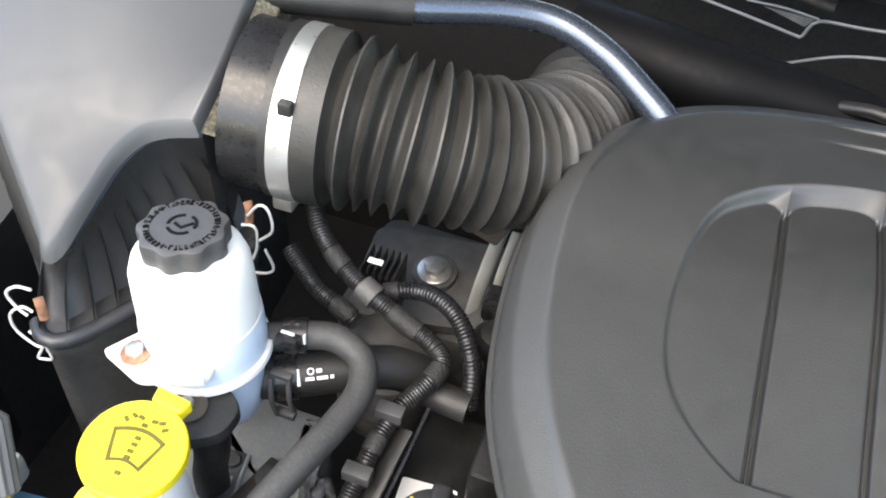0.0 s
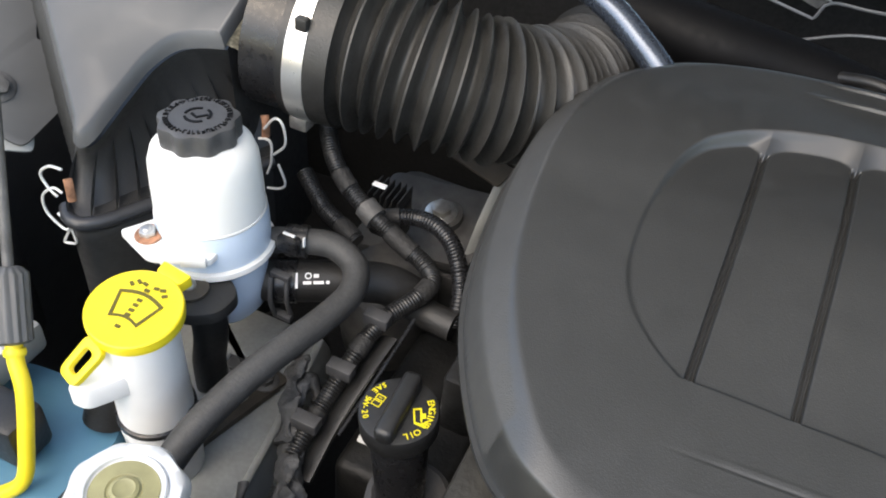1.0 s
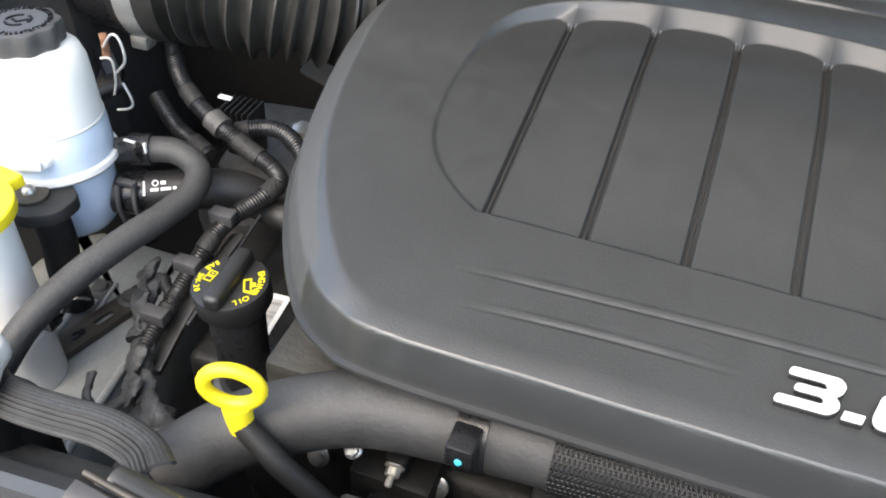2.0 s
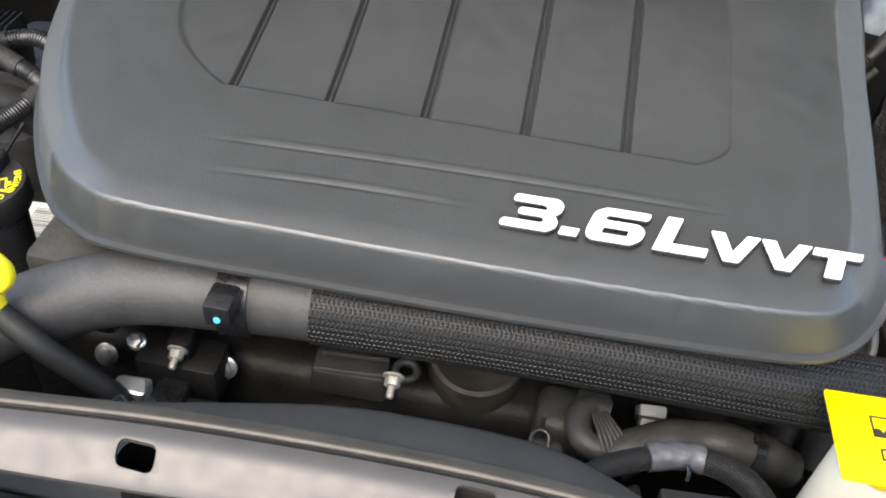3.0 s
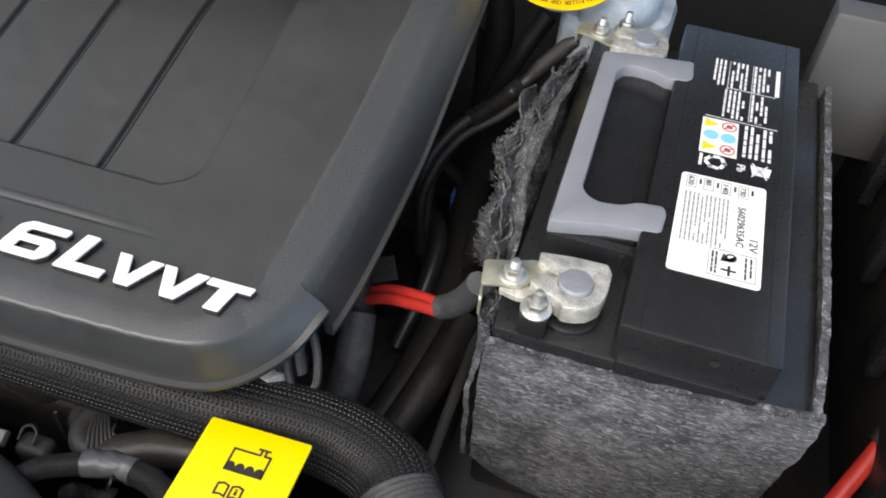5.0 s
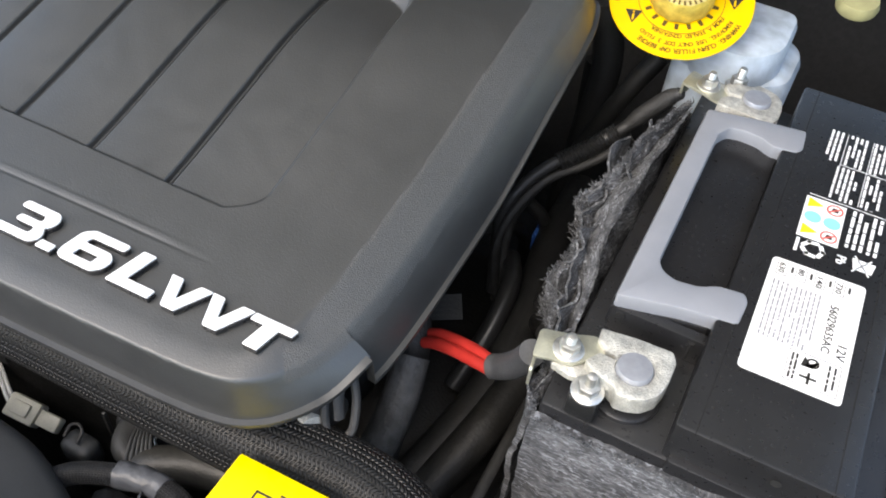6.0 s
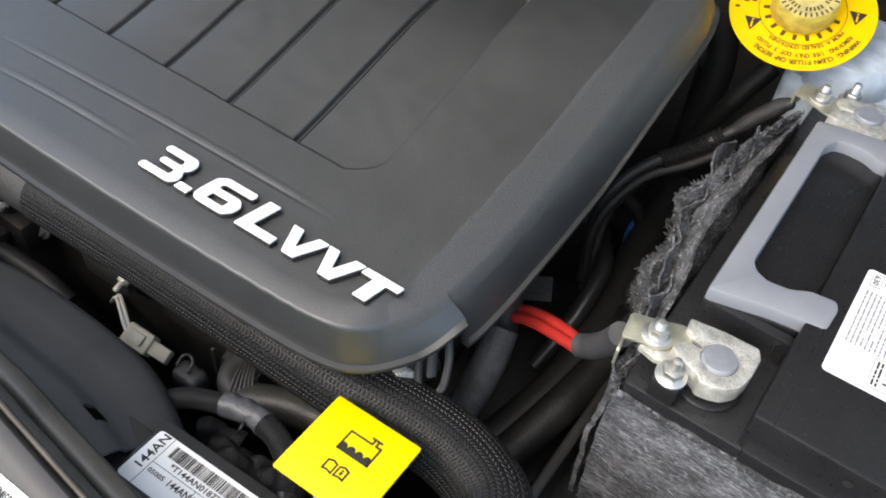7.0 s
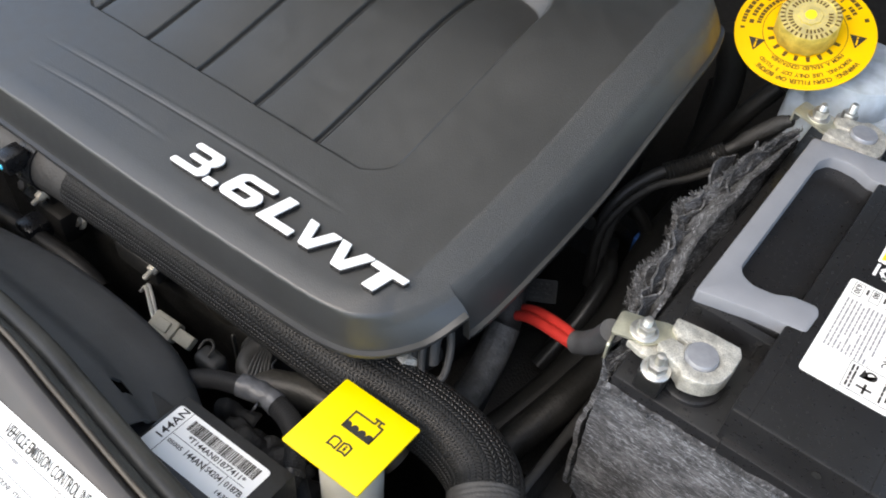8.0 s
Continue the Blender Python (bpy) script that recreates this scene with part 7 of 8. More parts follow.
def left_wing():
    w = thing("inner_wing", (-0.78, 0.15, -0.05), "grey painted inner wing panel with a bolt", "body panel")
    m = frame_at((-0.760, 0.150, -0.012), (0.62, -0.70, -0.30), (0.62, -0.28, 0.72))
    part("panel", slab(rounded([(-0.20, -0.03), (0.045, -0.045), (0.075, 0.010), (0.02, 0.055), (-0.20, 0.12)], 0.008, 3), 0.003, m, 0.001, None, [rounded([(-0.035, 0.020), (-0.020, 0.020), (-0.020, 0.032), (-0.035, 0.032)], 0.002, 2)]), "primer", w)
    part("flange", slab(rounded([(0.02, -0.15), (0.07, -0.15), (0.075, 0.02), (0.045, 0.02)], 0.006, 3), 0.003, m @ pose(0, 0, -0.012, 8, 0, 0), 0.001), "rail", w)
    hexbolt("bolt", m @ Vector((0.025, -0.008, 0.003)), m.col[2].xyz, 0.0085, "dull steel bolt in the inner wing", mat="alu")
    hexbolt("bolt", (-0.628, -0.030, -0.105), (0.1, -0.1, 1), 0.0105, "zinc bolt beside the prop rod", washer=1.6)
    solo("wing_bracket", block((-0.70, -0.11, -0.135), (-0.612, 0.0, -0.107), None, 0.005), "rail", "grey bracket under the prop rod", "bracket")
    solo("headlight_back", block((-0.84, -0.12, -0.22), (-0.68, 0.06, -0.06), None, 0.02), "black", "black back of the headlight housing", "headlight")


left_wing()


# ---------------------------------------------------------------- engine and what lies under it all
def conduit(name, pts, r, label, pitch=0.0024, mat="conduit", sides=16, bands=()):
    """A corrugated conduit with bands of tape at the given shares of its length."""
    ob = thing(name, pts[0], label, "cable conduit")
    part("tube", sweep(pts, ridged(r, 0.0011, pitch), sides, 0.0006), mat, ob)
    line = catmull(pts, 0.002)
    for at, wide in bands:
        i = int(at * (len(line) - 1))
        n = max(2, int(wide / 0.002))
        part("tape_band", sweep([tuple(q) for q in line[max(0, i - n):i + n + 1:max(1, n // 2)]], r + 0.0012, sides, 0.002), "tape", ob, "black cloth tape band")
    return ob


def crumple(bm, big=0.003, small=0.0012, seed=0):
    """Crumples a mesh like torn and wrinkled tape."""
    for v in bm.verts:
        v.co += big * noise.noise_vector(v.co * 110 + Vector((seed, 0, 0))) + small * noise.noise_vector(v.co * 400)
    return bm


def engine_block():
    e = thing("engine", (-0.05, 0.2, -0.3), "dark cast engine with black plastic valve covers", "engine")
    part("block", block((-0.36, 0.03, -0.50), (0.105, 0.42, -0.21), None, 0.02), "shaded_black", e)
    part("valve_cover", block((-0.345, 0.008, -0.30), (0.060, 0.12, -0.180), None, 0.018, 3), "shaded_black", e, "black plastic valve cover")
    part("intake_manifold", block((-0.30, 0.07, -0.15), (0.20, 0.38, -0.065), None, 0.015), "shaded_black", e)
    part("cover_end", block((-0.380, 0.02, -0.22), (-0.295, 0.17, -0.1515), None, 0.008, 3), "shaded_black", e)
    part("step", block((-0.328, 0.085, -0.155), (-0.30, 0.15, -0.095), None, 0.006), "shaded_black", e)
    part("side_plate", block((-0.285, -0.020, -0.14), (-0.235, 0.06, -0.074), None, 0.006), "cast", e, "brown cast plate under the cover")
    x = -0.20
    c = part("ignition_coil", block((x - 0.03, -0.020, -0.195), (x + 0.03, 0.012, -0.160), None, 0.006), "shaded_black", e, "black ignition coil")
    part("plug", block((x - 0.012, -0.042, -0.192), (x + 0.012, -0.018, -0.172), None, 0.004), "gloss", c)
    part("coil_rail", block((-0.108, -0.004, -0.175), (-0.056, 0.020, -0.150), pose(0, 0, 0, 0, 0, 2), 0.004, 2), "dusty_plastic", e, "dusty grey plastic coil rail")
    part("rail_edge", sweep([(-0.106, -0.004, -0.1515), (-0.080, -0.003, -0.1505), (-0.058, -0.001, -0.1505)], 0.0022, 8, 0.004), "dusty_plastic", e)
    part("rail_edge", sweep([(-0.104, 0.009, -0.1500), (-0.080, 0.0105, -0.1495), (-0.058, 0.0125, -0.1495)], 0.0018, 8, 0.004), "dusty_plastic", e)
    part("stud_eye", sweep([(-0.045 + 0.0075 * math.cos(a), 0.006 + 0.0075 * math.sin(a), -0.149) for a in np.linspace(0, 2 * math.pi, 13)], 0.0028, 10, 0.002), "dusty_plastic", e)
    part("cam_boss", lathe([(0.034, -0.05), (0.036, -0.006), (0.034, -0.001), (0.031, 0.0005), (0.028, -0.002), (0.001, -0.002)], (0.000, 0.036, -0.150), (0, -0.25, 1), 44), "cast", e, "dusty brown round casting")
    part("bell_housing", block((0.10, 0.09, -0.50), (0.30, 0.36, -0.25), None, 0.03), "shaded_black", e)
    hexbolt("bolt", (-0.232, -0.004, -0.160), (0, -0.55, 0.8), 0.0052, "bright bolt on the valve cover edge", mat="steel", washer=1.25, stud=-0.0, height=1.2)
    hexbolt("bolt", (-0.198, -0.012, -0.150), (0.02, -0.93, -0.30), 0.0054, "bright flange nut with its stud on the ignition coil", mat="tinned", washer=1.3, stud=0.008, height=1.1)
    part("coil_boss", block((-0.206, -0.012, -0.175), (-0.190, 0.004, -0.144), None, 0.003), "shaded_black", e)
    hexbolt("bolt", (-0.0515, -0.004, -0.1445), (0.02, -0.93, -0.30), 0.0056, "bright flange nut with its stud on the coil rail", mat="tinned", washer=1.3, stud=0.009, height=1.1)
    for at in ((-0.262, 0.0, -0.188), (-0.172, 0.0, -0.176)):
        hexbolt("bolt", at, (0, -0.9, 0.5), 0.0058, "zinc stud nut on the valve cover", washer=1.5)
    # filler
    f = thing("oil_filler", (-0.315, 0.008, -0.15), "black oil filler neck and cap with yellow print", "oil filler")
    top, axis = Vector((-0.3335, 0.0265, -0.0655)), Vector((-0.06, -0.04, 1)).normalized()
    part("neck", sweep([(-0.318, 0.012, -0.170), (-0.325, 0.018, -0.125), (-0.332, 0.0255, -0.082)], lambda s, L: 0.0168 + 0.004 * (s / L) ** 2, 30, 0.006), "gloss", f)
    part("base_ring", lathe([(0.030, -0.160), (0.031, -0.150), (0.030, -0.142), (0.026, -0.140), (0.022, -0.143), (0.018, -0.146)], (-0.3165, 0.0165, 0), sides=36), "cap_grey", f)
    part("tab", slab(rounded([(-0.016, 0.020), (0.016, 0.020), (0.012, 0.038), (-0.012, 0.038)], 0.006, 3), 0.005, Matrix.Translation((-0.3, -0.0, -0.146)) @ pose(0, 0, 0, 0, 0, -60), 0.001), "black", f)
    cap = part("cap", lathe([(0.0240, -0.020), (0.0262, -0.016), (0.0266, -0.003), (0.0258, -0.0005), (0.0240, 0.0), (0.006, 0.0002)], top, axis, 56), "black", f, "black oil cap with a raised grip bar")
    m = frame_at(top, (0.80, 0.60, 0), axis) @ pose(0, 0, 0, 0, 0, -18)
    g = block((-0.0065, -0.0266, -0.004), (0.0065, 0.0266, 0.0095), m @ pose(0, 0, 0, 0, 0, -16), 0.004, 3)
    part("grip", g, "black", cap)
    part("print", ring_text("ENGINE OIL", 0.0062, 0.0192, m @ Matrix.Translation((0, 0, 0.0004)), 22, 10.2), "yellow_ink", cap, "yellow printed words")
    part("print", ring_text("SAE 5W-20", 0.0056, 0.0236, m @ Matrix.Translation((0, 0, 0.0004)), 124, 9.6, outward=False), "yellow_ink", cap, "yellow printed grade")
    ic = bmesh.new()
    k = m @ Matrix.Translation((0.0128, -0.004, 0.0004)) @ pose(0, 0, 0, 0, 0, -80) @ Matrix.Diagonal((1.25, 1.15, 1, 1))
    can = [(-0.0050, 0.0025), (-0.0015, 0.0025), (-0.0015, 0.0045), (0.0015, 0.0045), (0.0015, 0.0025), (0.0035, 0.0020), (0.0070, 0.0045), (0.0075, 0.0035), (0.0042, -0.0025), (-0.0050, -0.0025)]
    slab(can, 0.0003, k, 0, ic, [[(-0.0040, 0.0015), (0.0025, 0.0012), (0.0048, 0.0022), (0.0034, -0.0015), (-0.0040, -0.0015)]])
    part("symbol", ic, "yellow_ink", cap, "yellow oil can symbol")
    ic = bmesh.new()
    k = m @ Matrix.Translation((-0.0140, 0.0055, 0.0004)) @ pose(0, 0, 0, 0, 0, 65)
    for x in (-0.0047, 0.0003):
        bars([(x, -0.0030, x + 0.0006, 0.0030), (x + 0.0038, -0.0030, x + 0.0044, 0.0030), (x, 0.0026, x + 0.0044, 0.0032), (x, -0.0032, x + 0.0044, -0.0026)], k, 0.0003, ic)
    bars([(0.0022, -0.0012, 0.0028, 0.0012)], k, 0.0003, ic)
    part("symbol", ic, "yellow_ink", cap, "yellow handbook symbol")
    lab = thing("engine_label", (-0.352, 0.07, -0.151), "white barcode label on the valve cover", "label")
    mm = frame_at((-0.373, 0.044, -0.1508), (1, 0.07, 0), (0, 0, 1))
    part("paper", slab(rounded([(0, 0), (0.042, 0), (0.042, 0.056), (0, 0.056)], 0.002, 2), 0.0004, mm), "paper", lab)
    rng = random.Random(12)
    part("print", bars([(0.020, 0.006 + 0.0018 * i, 0.038, 0.006 + 0.0018 * i + rng.choice((0.0005, 0.0009))) for i in range(25)], mm @ Matrix.Translation((0, 0, 0.0005))), "ink", lab)
    # dipstick
    d = thing("oil_dipstick", (-0.26, -0.055, -0.12), "oil dipstick with a yellow pull ring", "dipstick")
    c = Vector((-0.2690, -0.0720, -0.0330))
    ax = Vector((0.25, -0.95, -0.05)).normalized()
    mr = frame_at(c, (1, 0.1, 0), ax)
    ringp = [mr @ Vector((0.0158 * math.cos(a), 0.0150 * math.sin(a), 0)) for a in np.linspace(0, 2 * math.pi, 25)[:-1]]
    bm = bmesh.new()
    line = ringp + ringp[:2]
    sweep(line, 0.0042, 14, 1, smooth=False, caps=False, bm=bm)
    part("ring", bm, "yellow", d, "yellow pull ring")
    part("ring_stem", sweep([c + Vector((0.001, 0, -0.016)), c + Vector((0.002, -0.001, -0.022)), c + Vector((0.004, -0.002, -0.032))], lambda s, L: 0.0085 - 0.0012 * s / L, 18, 0.003), "yellow", d)
    part("tube", sweep([c + Vector((0.004, -0.002, -0.028)), (-0.240, -0.080, -0.078), (-0.219, -0.078, -0.102), (-0.204, -0.073, -0.130), (-0.198, -0.060, -0.20)], 0.0072, 14, 0.005), "gap_black", d)
    return e


engine_block()


def left_low():
    fr = thing("frame_rail", (-0.52, -0.05, -0.295), "pale grey painted frame rail below the hoses", "frame rail")
    part("box_section", slab(rounded([(-0.585, -0.26), (-0.405, -0.26), (-0.430, -0.05), (-0.445, 0.06), (-0.46, 0.16), (-0.60, 0.16)], 0.01, 3), 0.10, Matrix.Translation((0, 0, -0.295)), 0.02), "rail", fr)
    part("seam", sweep([(-0.412, -0.25, -0.2), (-0.437, -0.05, -0.2), (-0.452, 0.06, -0.2), (-0.467, 0.15, -0.2)], 0.0035, 10, 0.01), "rail", fr)
    st = thing("rail_bracket", (-0.508, 0.06, -0.195), "grey channel bracket bolted to the frame rail", "bracket")
    outline = rounded([(-0.5235, 0.0965), (-0.5045, 0.0975), (-0.4900, 0.010), (-0.5090, 0.004)], 0.003, 3)
    slot = rounded([(-0.5135, 0.0755), (-0.5070, 0.0760), (-0.5045, 0.0600), (-0.5110, 0.0590)], 0.003, 4)
    part("plate", slab(outline, 0.0025, Matrix.Translation((0, 0, -0.1955)), 0.0006, None, [slot]), "primer", st)
    for (ax, ay), (bx, by) in (((-0.5235, 0.095), (-0.5090, 0.006)), ((-0.5045, 0.096), (-0.4900, 0.012))):
        part("side_fold", sweep([(ax, ay, -0.1925), ((ax + bx) / 2, (ay + by) / 2, -0.1925), (bx, by, -0.1925)], 0.0016, 8, 0.01), "rail", st)
    bt = thing("bolt", (-0.5125, 0.0865, -0.193), "dull round-headed bolt on the grey rail bracket", "bolt")
    part("washer", lathe([(0.0090, 0.0), (0.0090, 0.0012), (0.0080, 0.0018), (0.0066, 0.0016)], (-0.5125, 0.0865, -0.1932), (0, 0, 1), 28), "primer", bt)
    part("head", lathe([(0.0062, 0.0012), (0.0061, 0.0040), (0.0052, 0.0050), (0.002, 0.0052)], (-0.5125, 0.0865, -0.1932), (0, 0, 1), 24), "alu", bt)
    p = thing("rail_plate", (-0.49, 0.05, -0.19), "brown steel strap plate bolted to the frame rail", "plate")
    m = frame_at((-0.4900, 0.0480, -0.1935), (0.28, 0.96, 0), (0, 0, 1))
    part("strap", slab(rounded([(-0.050, -0.012), (0.052, -0.012), (0.052, 0.012), (-0.050, 0.012)], 0.002, 2), 0.003, m, 0.0006, None, [rounded([(0.000, -0.003), (0.018, -0.003), (0.018, 0.003), (0.0, 0.003)], 0.0028, 3)]), "bracket", p)
    part("edge", slab([(-0.050, -0.0135), (0.040, -0.0135), (0.040, -0.012), (-0.050, -0.012)], 0.006, m), "bracket", p)
    part("slot", block((-0.022, -0.003, 0.0030), (-0.010, 0.003, 0.0045), m, 0.0008), "gloss", p)
    hexbolt("bolt", m @ Vector((0.037, 0, 0.003)), (0, 0, 1), 0.0072, "dull steel bolt in the strap plate", mat="alu")
    # engine mount casting with its bolt
    c = thing("engine_mount", (-0.42, 0.29, -0.16), "cast aluminium engine mount with a large bolt", "engine mount")
    mc = frame_at((-0.42, 0.290, -0.152), (0.95, 0.20, 0.0), (0.0, -0.15, 1))
    part("casting", slab(rounded([(-0.075, -0.045), (0.060, -0.050), (0.075, 0.045), (-0.060, 0.055)], 0.012, 4), 0.010, mc, 0.004), "alu", c)
    part("boss", lathe([(0.021, 0.0), (0.020, 0.012), (0.017, 0.013)], mc @ Vector((0.0, 0.005, 0.004)), mc.col[2].xyz, 30), "alu", c)
    part("body", block((-0.50, 0.24, -0.32), (-0.35, 0.38, -0.160), None, 0.02), "alu", c)
    hexbolt("bolt", mc @ Vector((0.0, 0.005, 0.016)), mc.col[2].xyz, 0.0100, "large steel flange bolt on the engine mount", mat="zinc", washer=1.55)
    b = thing("lift_bracket", (-0.365, 0.30, -0.11), "grey steel lifting bracket beside the engine cover", "bracket")
    part("strip", sweep([(-0.378, 0.262, -0.158), (-0.376, 0.285, -0.125), (-0.372, 0.308, -0.095), (-0.368, 0.325, -0.075)], 0.0085, 8, 0.006, flat=0.3), "rail", b)
    part("strip", sweep([(-0.362, 0.268, -0.150), (-0.362, 0.29, -0.12), (-0.358, 0.315, -0.085)], 0.006, 8, 0.006, flat=0.3), "rail", b)
    part("ear", slab(rounded([(-0.03, -0.010), (0.03, -0.012), (0.03, 0.012), (-0.03, 0.010)], 0.004, 3), 0.003, frame_at((-0.395, 0.305, -0.075), (1, -0.25, -0.05), (0, -0.3, 1))), "bracket", b)
    s = thing("sensor", (-0.35, 0.23, -0.11), "black sensor with a round connector", "sensor")
    part("body", lathe([(0.016, 0), (0.017, 0.012), (0.013, 0.020), (0.008, 0.022)], (-0.350, 0.225, -0.130), (0.2, -0.1, 1), 24), "black", s)
    part("plug", block((-0.365, 0.236, -0.118), (-0.340, 0.262, -0.095), None, 0.005), "gloss", s)
    # pump casting under the hoses
    q = thing("pump_body", (-0.41, 0.18, -0.15), "dusty dark cast pump under the wiring", "pump")
    part("body", lathe([(0.045, -0.10), (0.045, -0.02), (0.035, 0.0), (0.02, 0.005)], (-0.425, 0.190, -0.135), (0.1, -0.3, 1), 28), "alu", q)
    part("port", sweep([(-0.395, 0.158, -0.115), (-0.370, 0.150, -0.112), (-0.345, 0.148, -0.112)], 0.012, 18, 0.005), "rubber", q)
    part("rib_block", block((-0.462, 0.222, -0.125), (-0.430, 0.245, -0.085), pose(0, 0, 0), 0.004), "black", q)
    for i in range(6):
        part("fin", block((-0.461 + 0.0056 * i, 0.218, -0.115), (-0.4595 + 0.0056 * i, 0.246, -0.075), None, 0.0006), "black", q)
    conduit("wiring_conduit", [(-0.515, 0.245, -0.03), (-0.500, 0.223, -0.038), (-0.485, 0.208, -0.048), (-0.464, 0.197, -0.060), (-0.438, 0.187, -0.068), (-0.410, 0.180, -0.078), (-0.386, 0.174, -0.085), (-0.373, 0.163, -0.088), (-0.376, 0.145, -0.091), (-0.388, 0.122, -0.096)],
            0.0070, "black corrugated wiring conduit with a grey clip", bands=((0.30, 0.008), (0.62, 0.012), (0.86, 0.006)))
    conduit("wiring_conduit", [(-0.388, 0.122, -0.096), (-0.394, 0.100, -0.101), (-0.398, 0.075, -0.112), (-0.402, 0.045, -0.128), (-0.404, 0.010, -0.142), (-0.400, -0.02, -0.158)], 0.0065, "black corrugated wiring conduit along the valve cover", bands=((0.22, 0.006), (0.62, 0.009)))
    conduit("wiring_conduit", [(-0.520, 0.215, -0.075), (-0.505, 0.205, -0.082), (-0.488, 0.196, -0.090), (-0.466, 0.188, -0.094), (-0.450, 0.182, -0.098)], 0.0070, "black corrugated wiring conduit behind the reservoir hose", bands=((0.85, 0.008),))
    conduit("wiring_conduit", [(-0.440, 0.205, -0.085), (-0.415, 0.212, -0.078), (-0.392, 0.208, -0.074), (-0.370, 0.195, -0.078), (-0.352, 0.172, -0.092), (-0.345, 0.150, -0.115)], 0.0068, "shiny black corrugated conduit running to the engine cover", 0.0030, "gloss", bands=((0.08, 0.006),))
    solo("conduit_clip", sweep([(-0.448, 0.1905, -0.0645), (-0.441, 0.188, -0.067), (-0.435, 0.186, -0.069)], 0.0100, 18, 0.002), "alu", "grey clip round the wiring conduit", "clip")
    solo("paint_mark", block((-0.450, 0.205, -0.054), (-0.438, 0.210, -0.052), pose(0, 0, 0), 0.0006), "white_ink", "white paint mark on the black bracket", "mark")
    t = thing("harness_tray", (-0.40, 0.04, -0.15), "black plastic harness tray holding the conduit", "tray")
    part("channel", sweep([(-0.384, 0.112, -0.112), (-0.389, 0.075, -0.124), (-0.393, 0.040, -0.140), (-0.393, 0.0, -0.156)], 0.014, 10, 0.006, flat=0.35), "black", t)
    part("rail", sweep([(-0.369, 0.125, -0.094), (-0.374, 0.075, -0.112), (-0.380, 0.030, -0.130)], 0.0016, 8, 0.006), "gloss", t)
    for at in ((-0.3925, 0.110, -0.0905), (-0.3985, 0.066, -0.1060), (-0.4035, 0.026, -0.1240)):
        part("strap", block((at[0] - 0.0100, at[1] - 0.0055, at[2] - 0.006), (at[0] + 0.0100, at[1] + 0.0055, at[2] + 0.0045), None, 0.0012), "cap_grey", t)
    k = thing("taped_harness", (-0.40, 0.0, -0.15), "taped black wiring harness with a torn connector end", "wiring harness")
    part("trunk", crumple(sweep([(-0.428, 0.062, -0.128), (-0.423, 0.038, -0.136), (-0.408, 0.012, -0.146), (-0.392, -0.015, -0.152), (-0.370, -0.036, -0.152), (-0.345, -0.050, -0.16)], lambda s, L: 0.0105 + 0.0015 * math.sin(s * 160) + 0.0035 * s / L, 20, 0.002, flat=0.6), 0.0026, 0.0012, 1), "worn_tape", k)
    part("torn_wrap", crumple(sweep([(-0.436, 0.070, -0.122), (-0.430, 0.050, -0.124), (-0.421, 0.030, -0.130), (-0.414, 0.012, -0.138)], lambda s, L: 0.0085 + 0.003 * math.sin(s * 210), 18, 0.0018, flat=0.35), 0.0035, 0.0014, 2), "worn_tape", k, "torn grey wrap")
    part("torn_wrap", crumple(sweep([(-0.404, 0.004, -0.136), (-0.396, -0.018, -0.142), (-0.384, -0.036, -0.144)], lambda s, L: 0.0095 + 0.003 * math.sin(s * 230), 18, 0.0018, flat=0.3), 0.0034, 0.0014, 3), "worn_tape", k, "torn grey wrap")
    part("branch", crumple(sweep([(-0.430, 0.056, -0.128), (-0.419, 0.060, -0.125), (-0.410, 0.050, -0.133)], 0.0045, 12, 0.002), 0.002, 0.0008, 4), "tape", k)
    part("tail", crumple(sweep([(-0.392, -0.022, -0.152), (-0.402, -0.046, -0.150), (-0.413, -0.044, -0.140), (-0.419, -0.030, -0.136)], lambda s, L: 0.0070 - 0.003 * s / L, 12, 0.002, flat=0.6), 0.0025, 0.001, 5), "worn_tape", k)
    part("plug", crumple(block((-0.384, -0.050, -0.166), (-0.352, -0.026, -0.146), None, 0.004), 0.002, 0.0, 6), "black", k)


left_low()


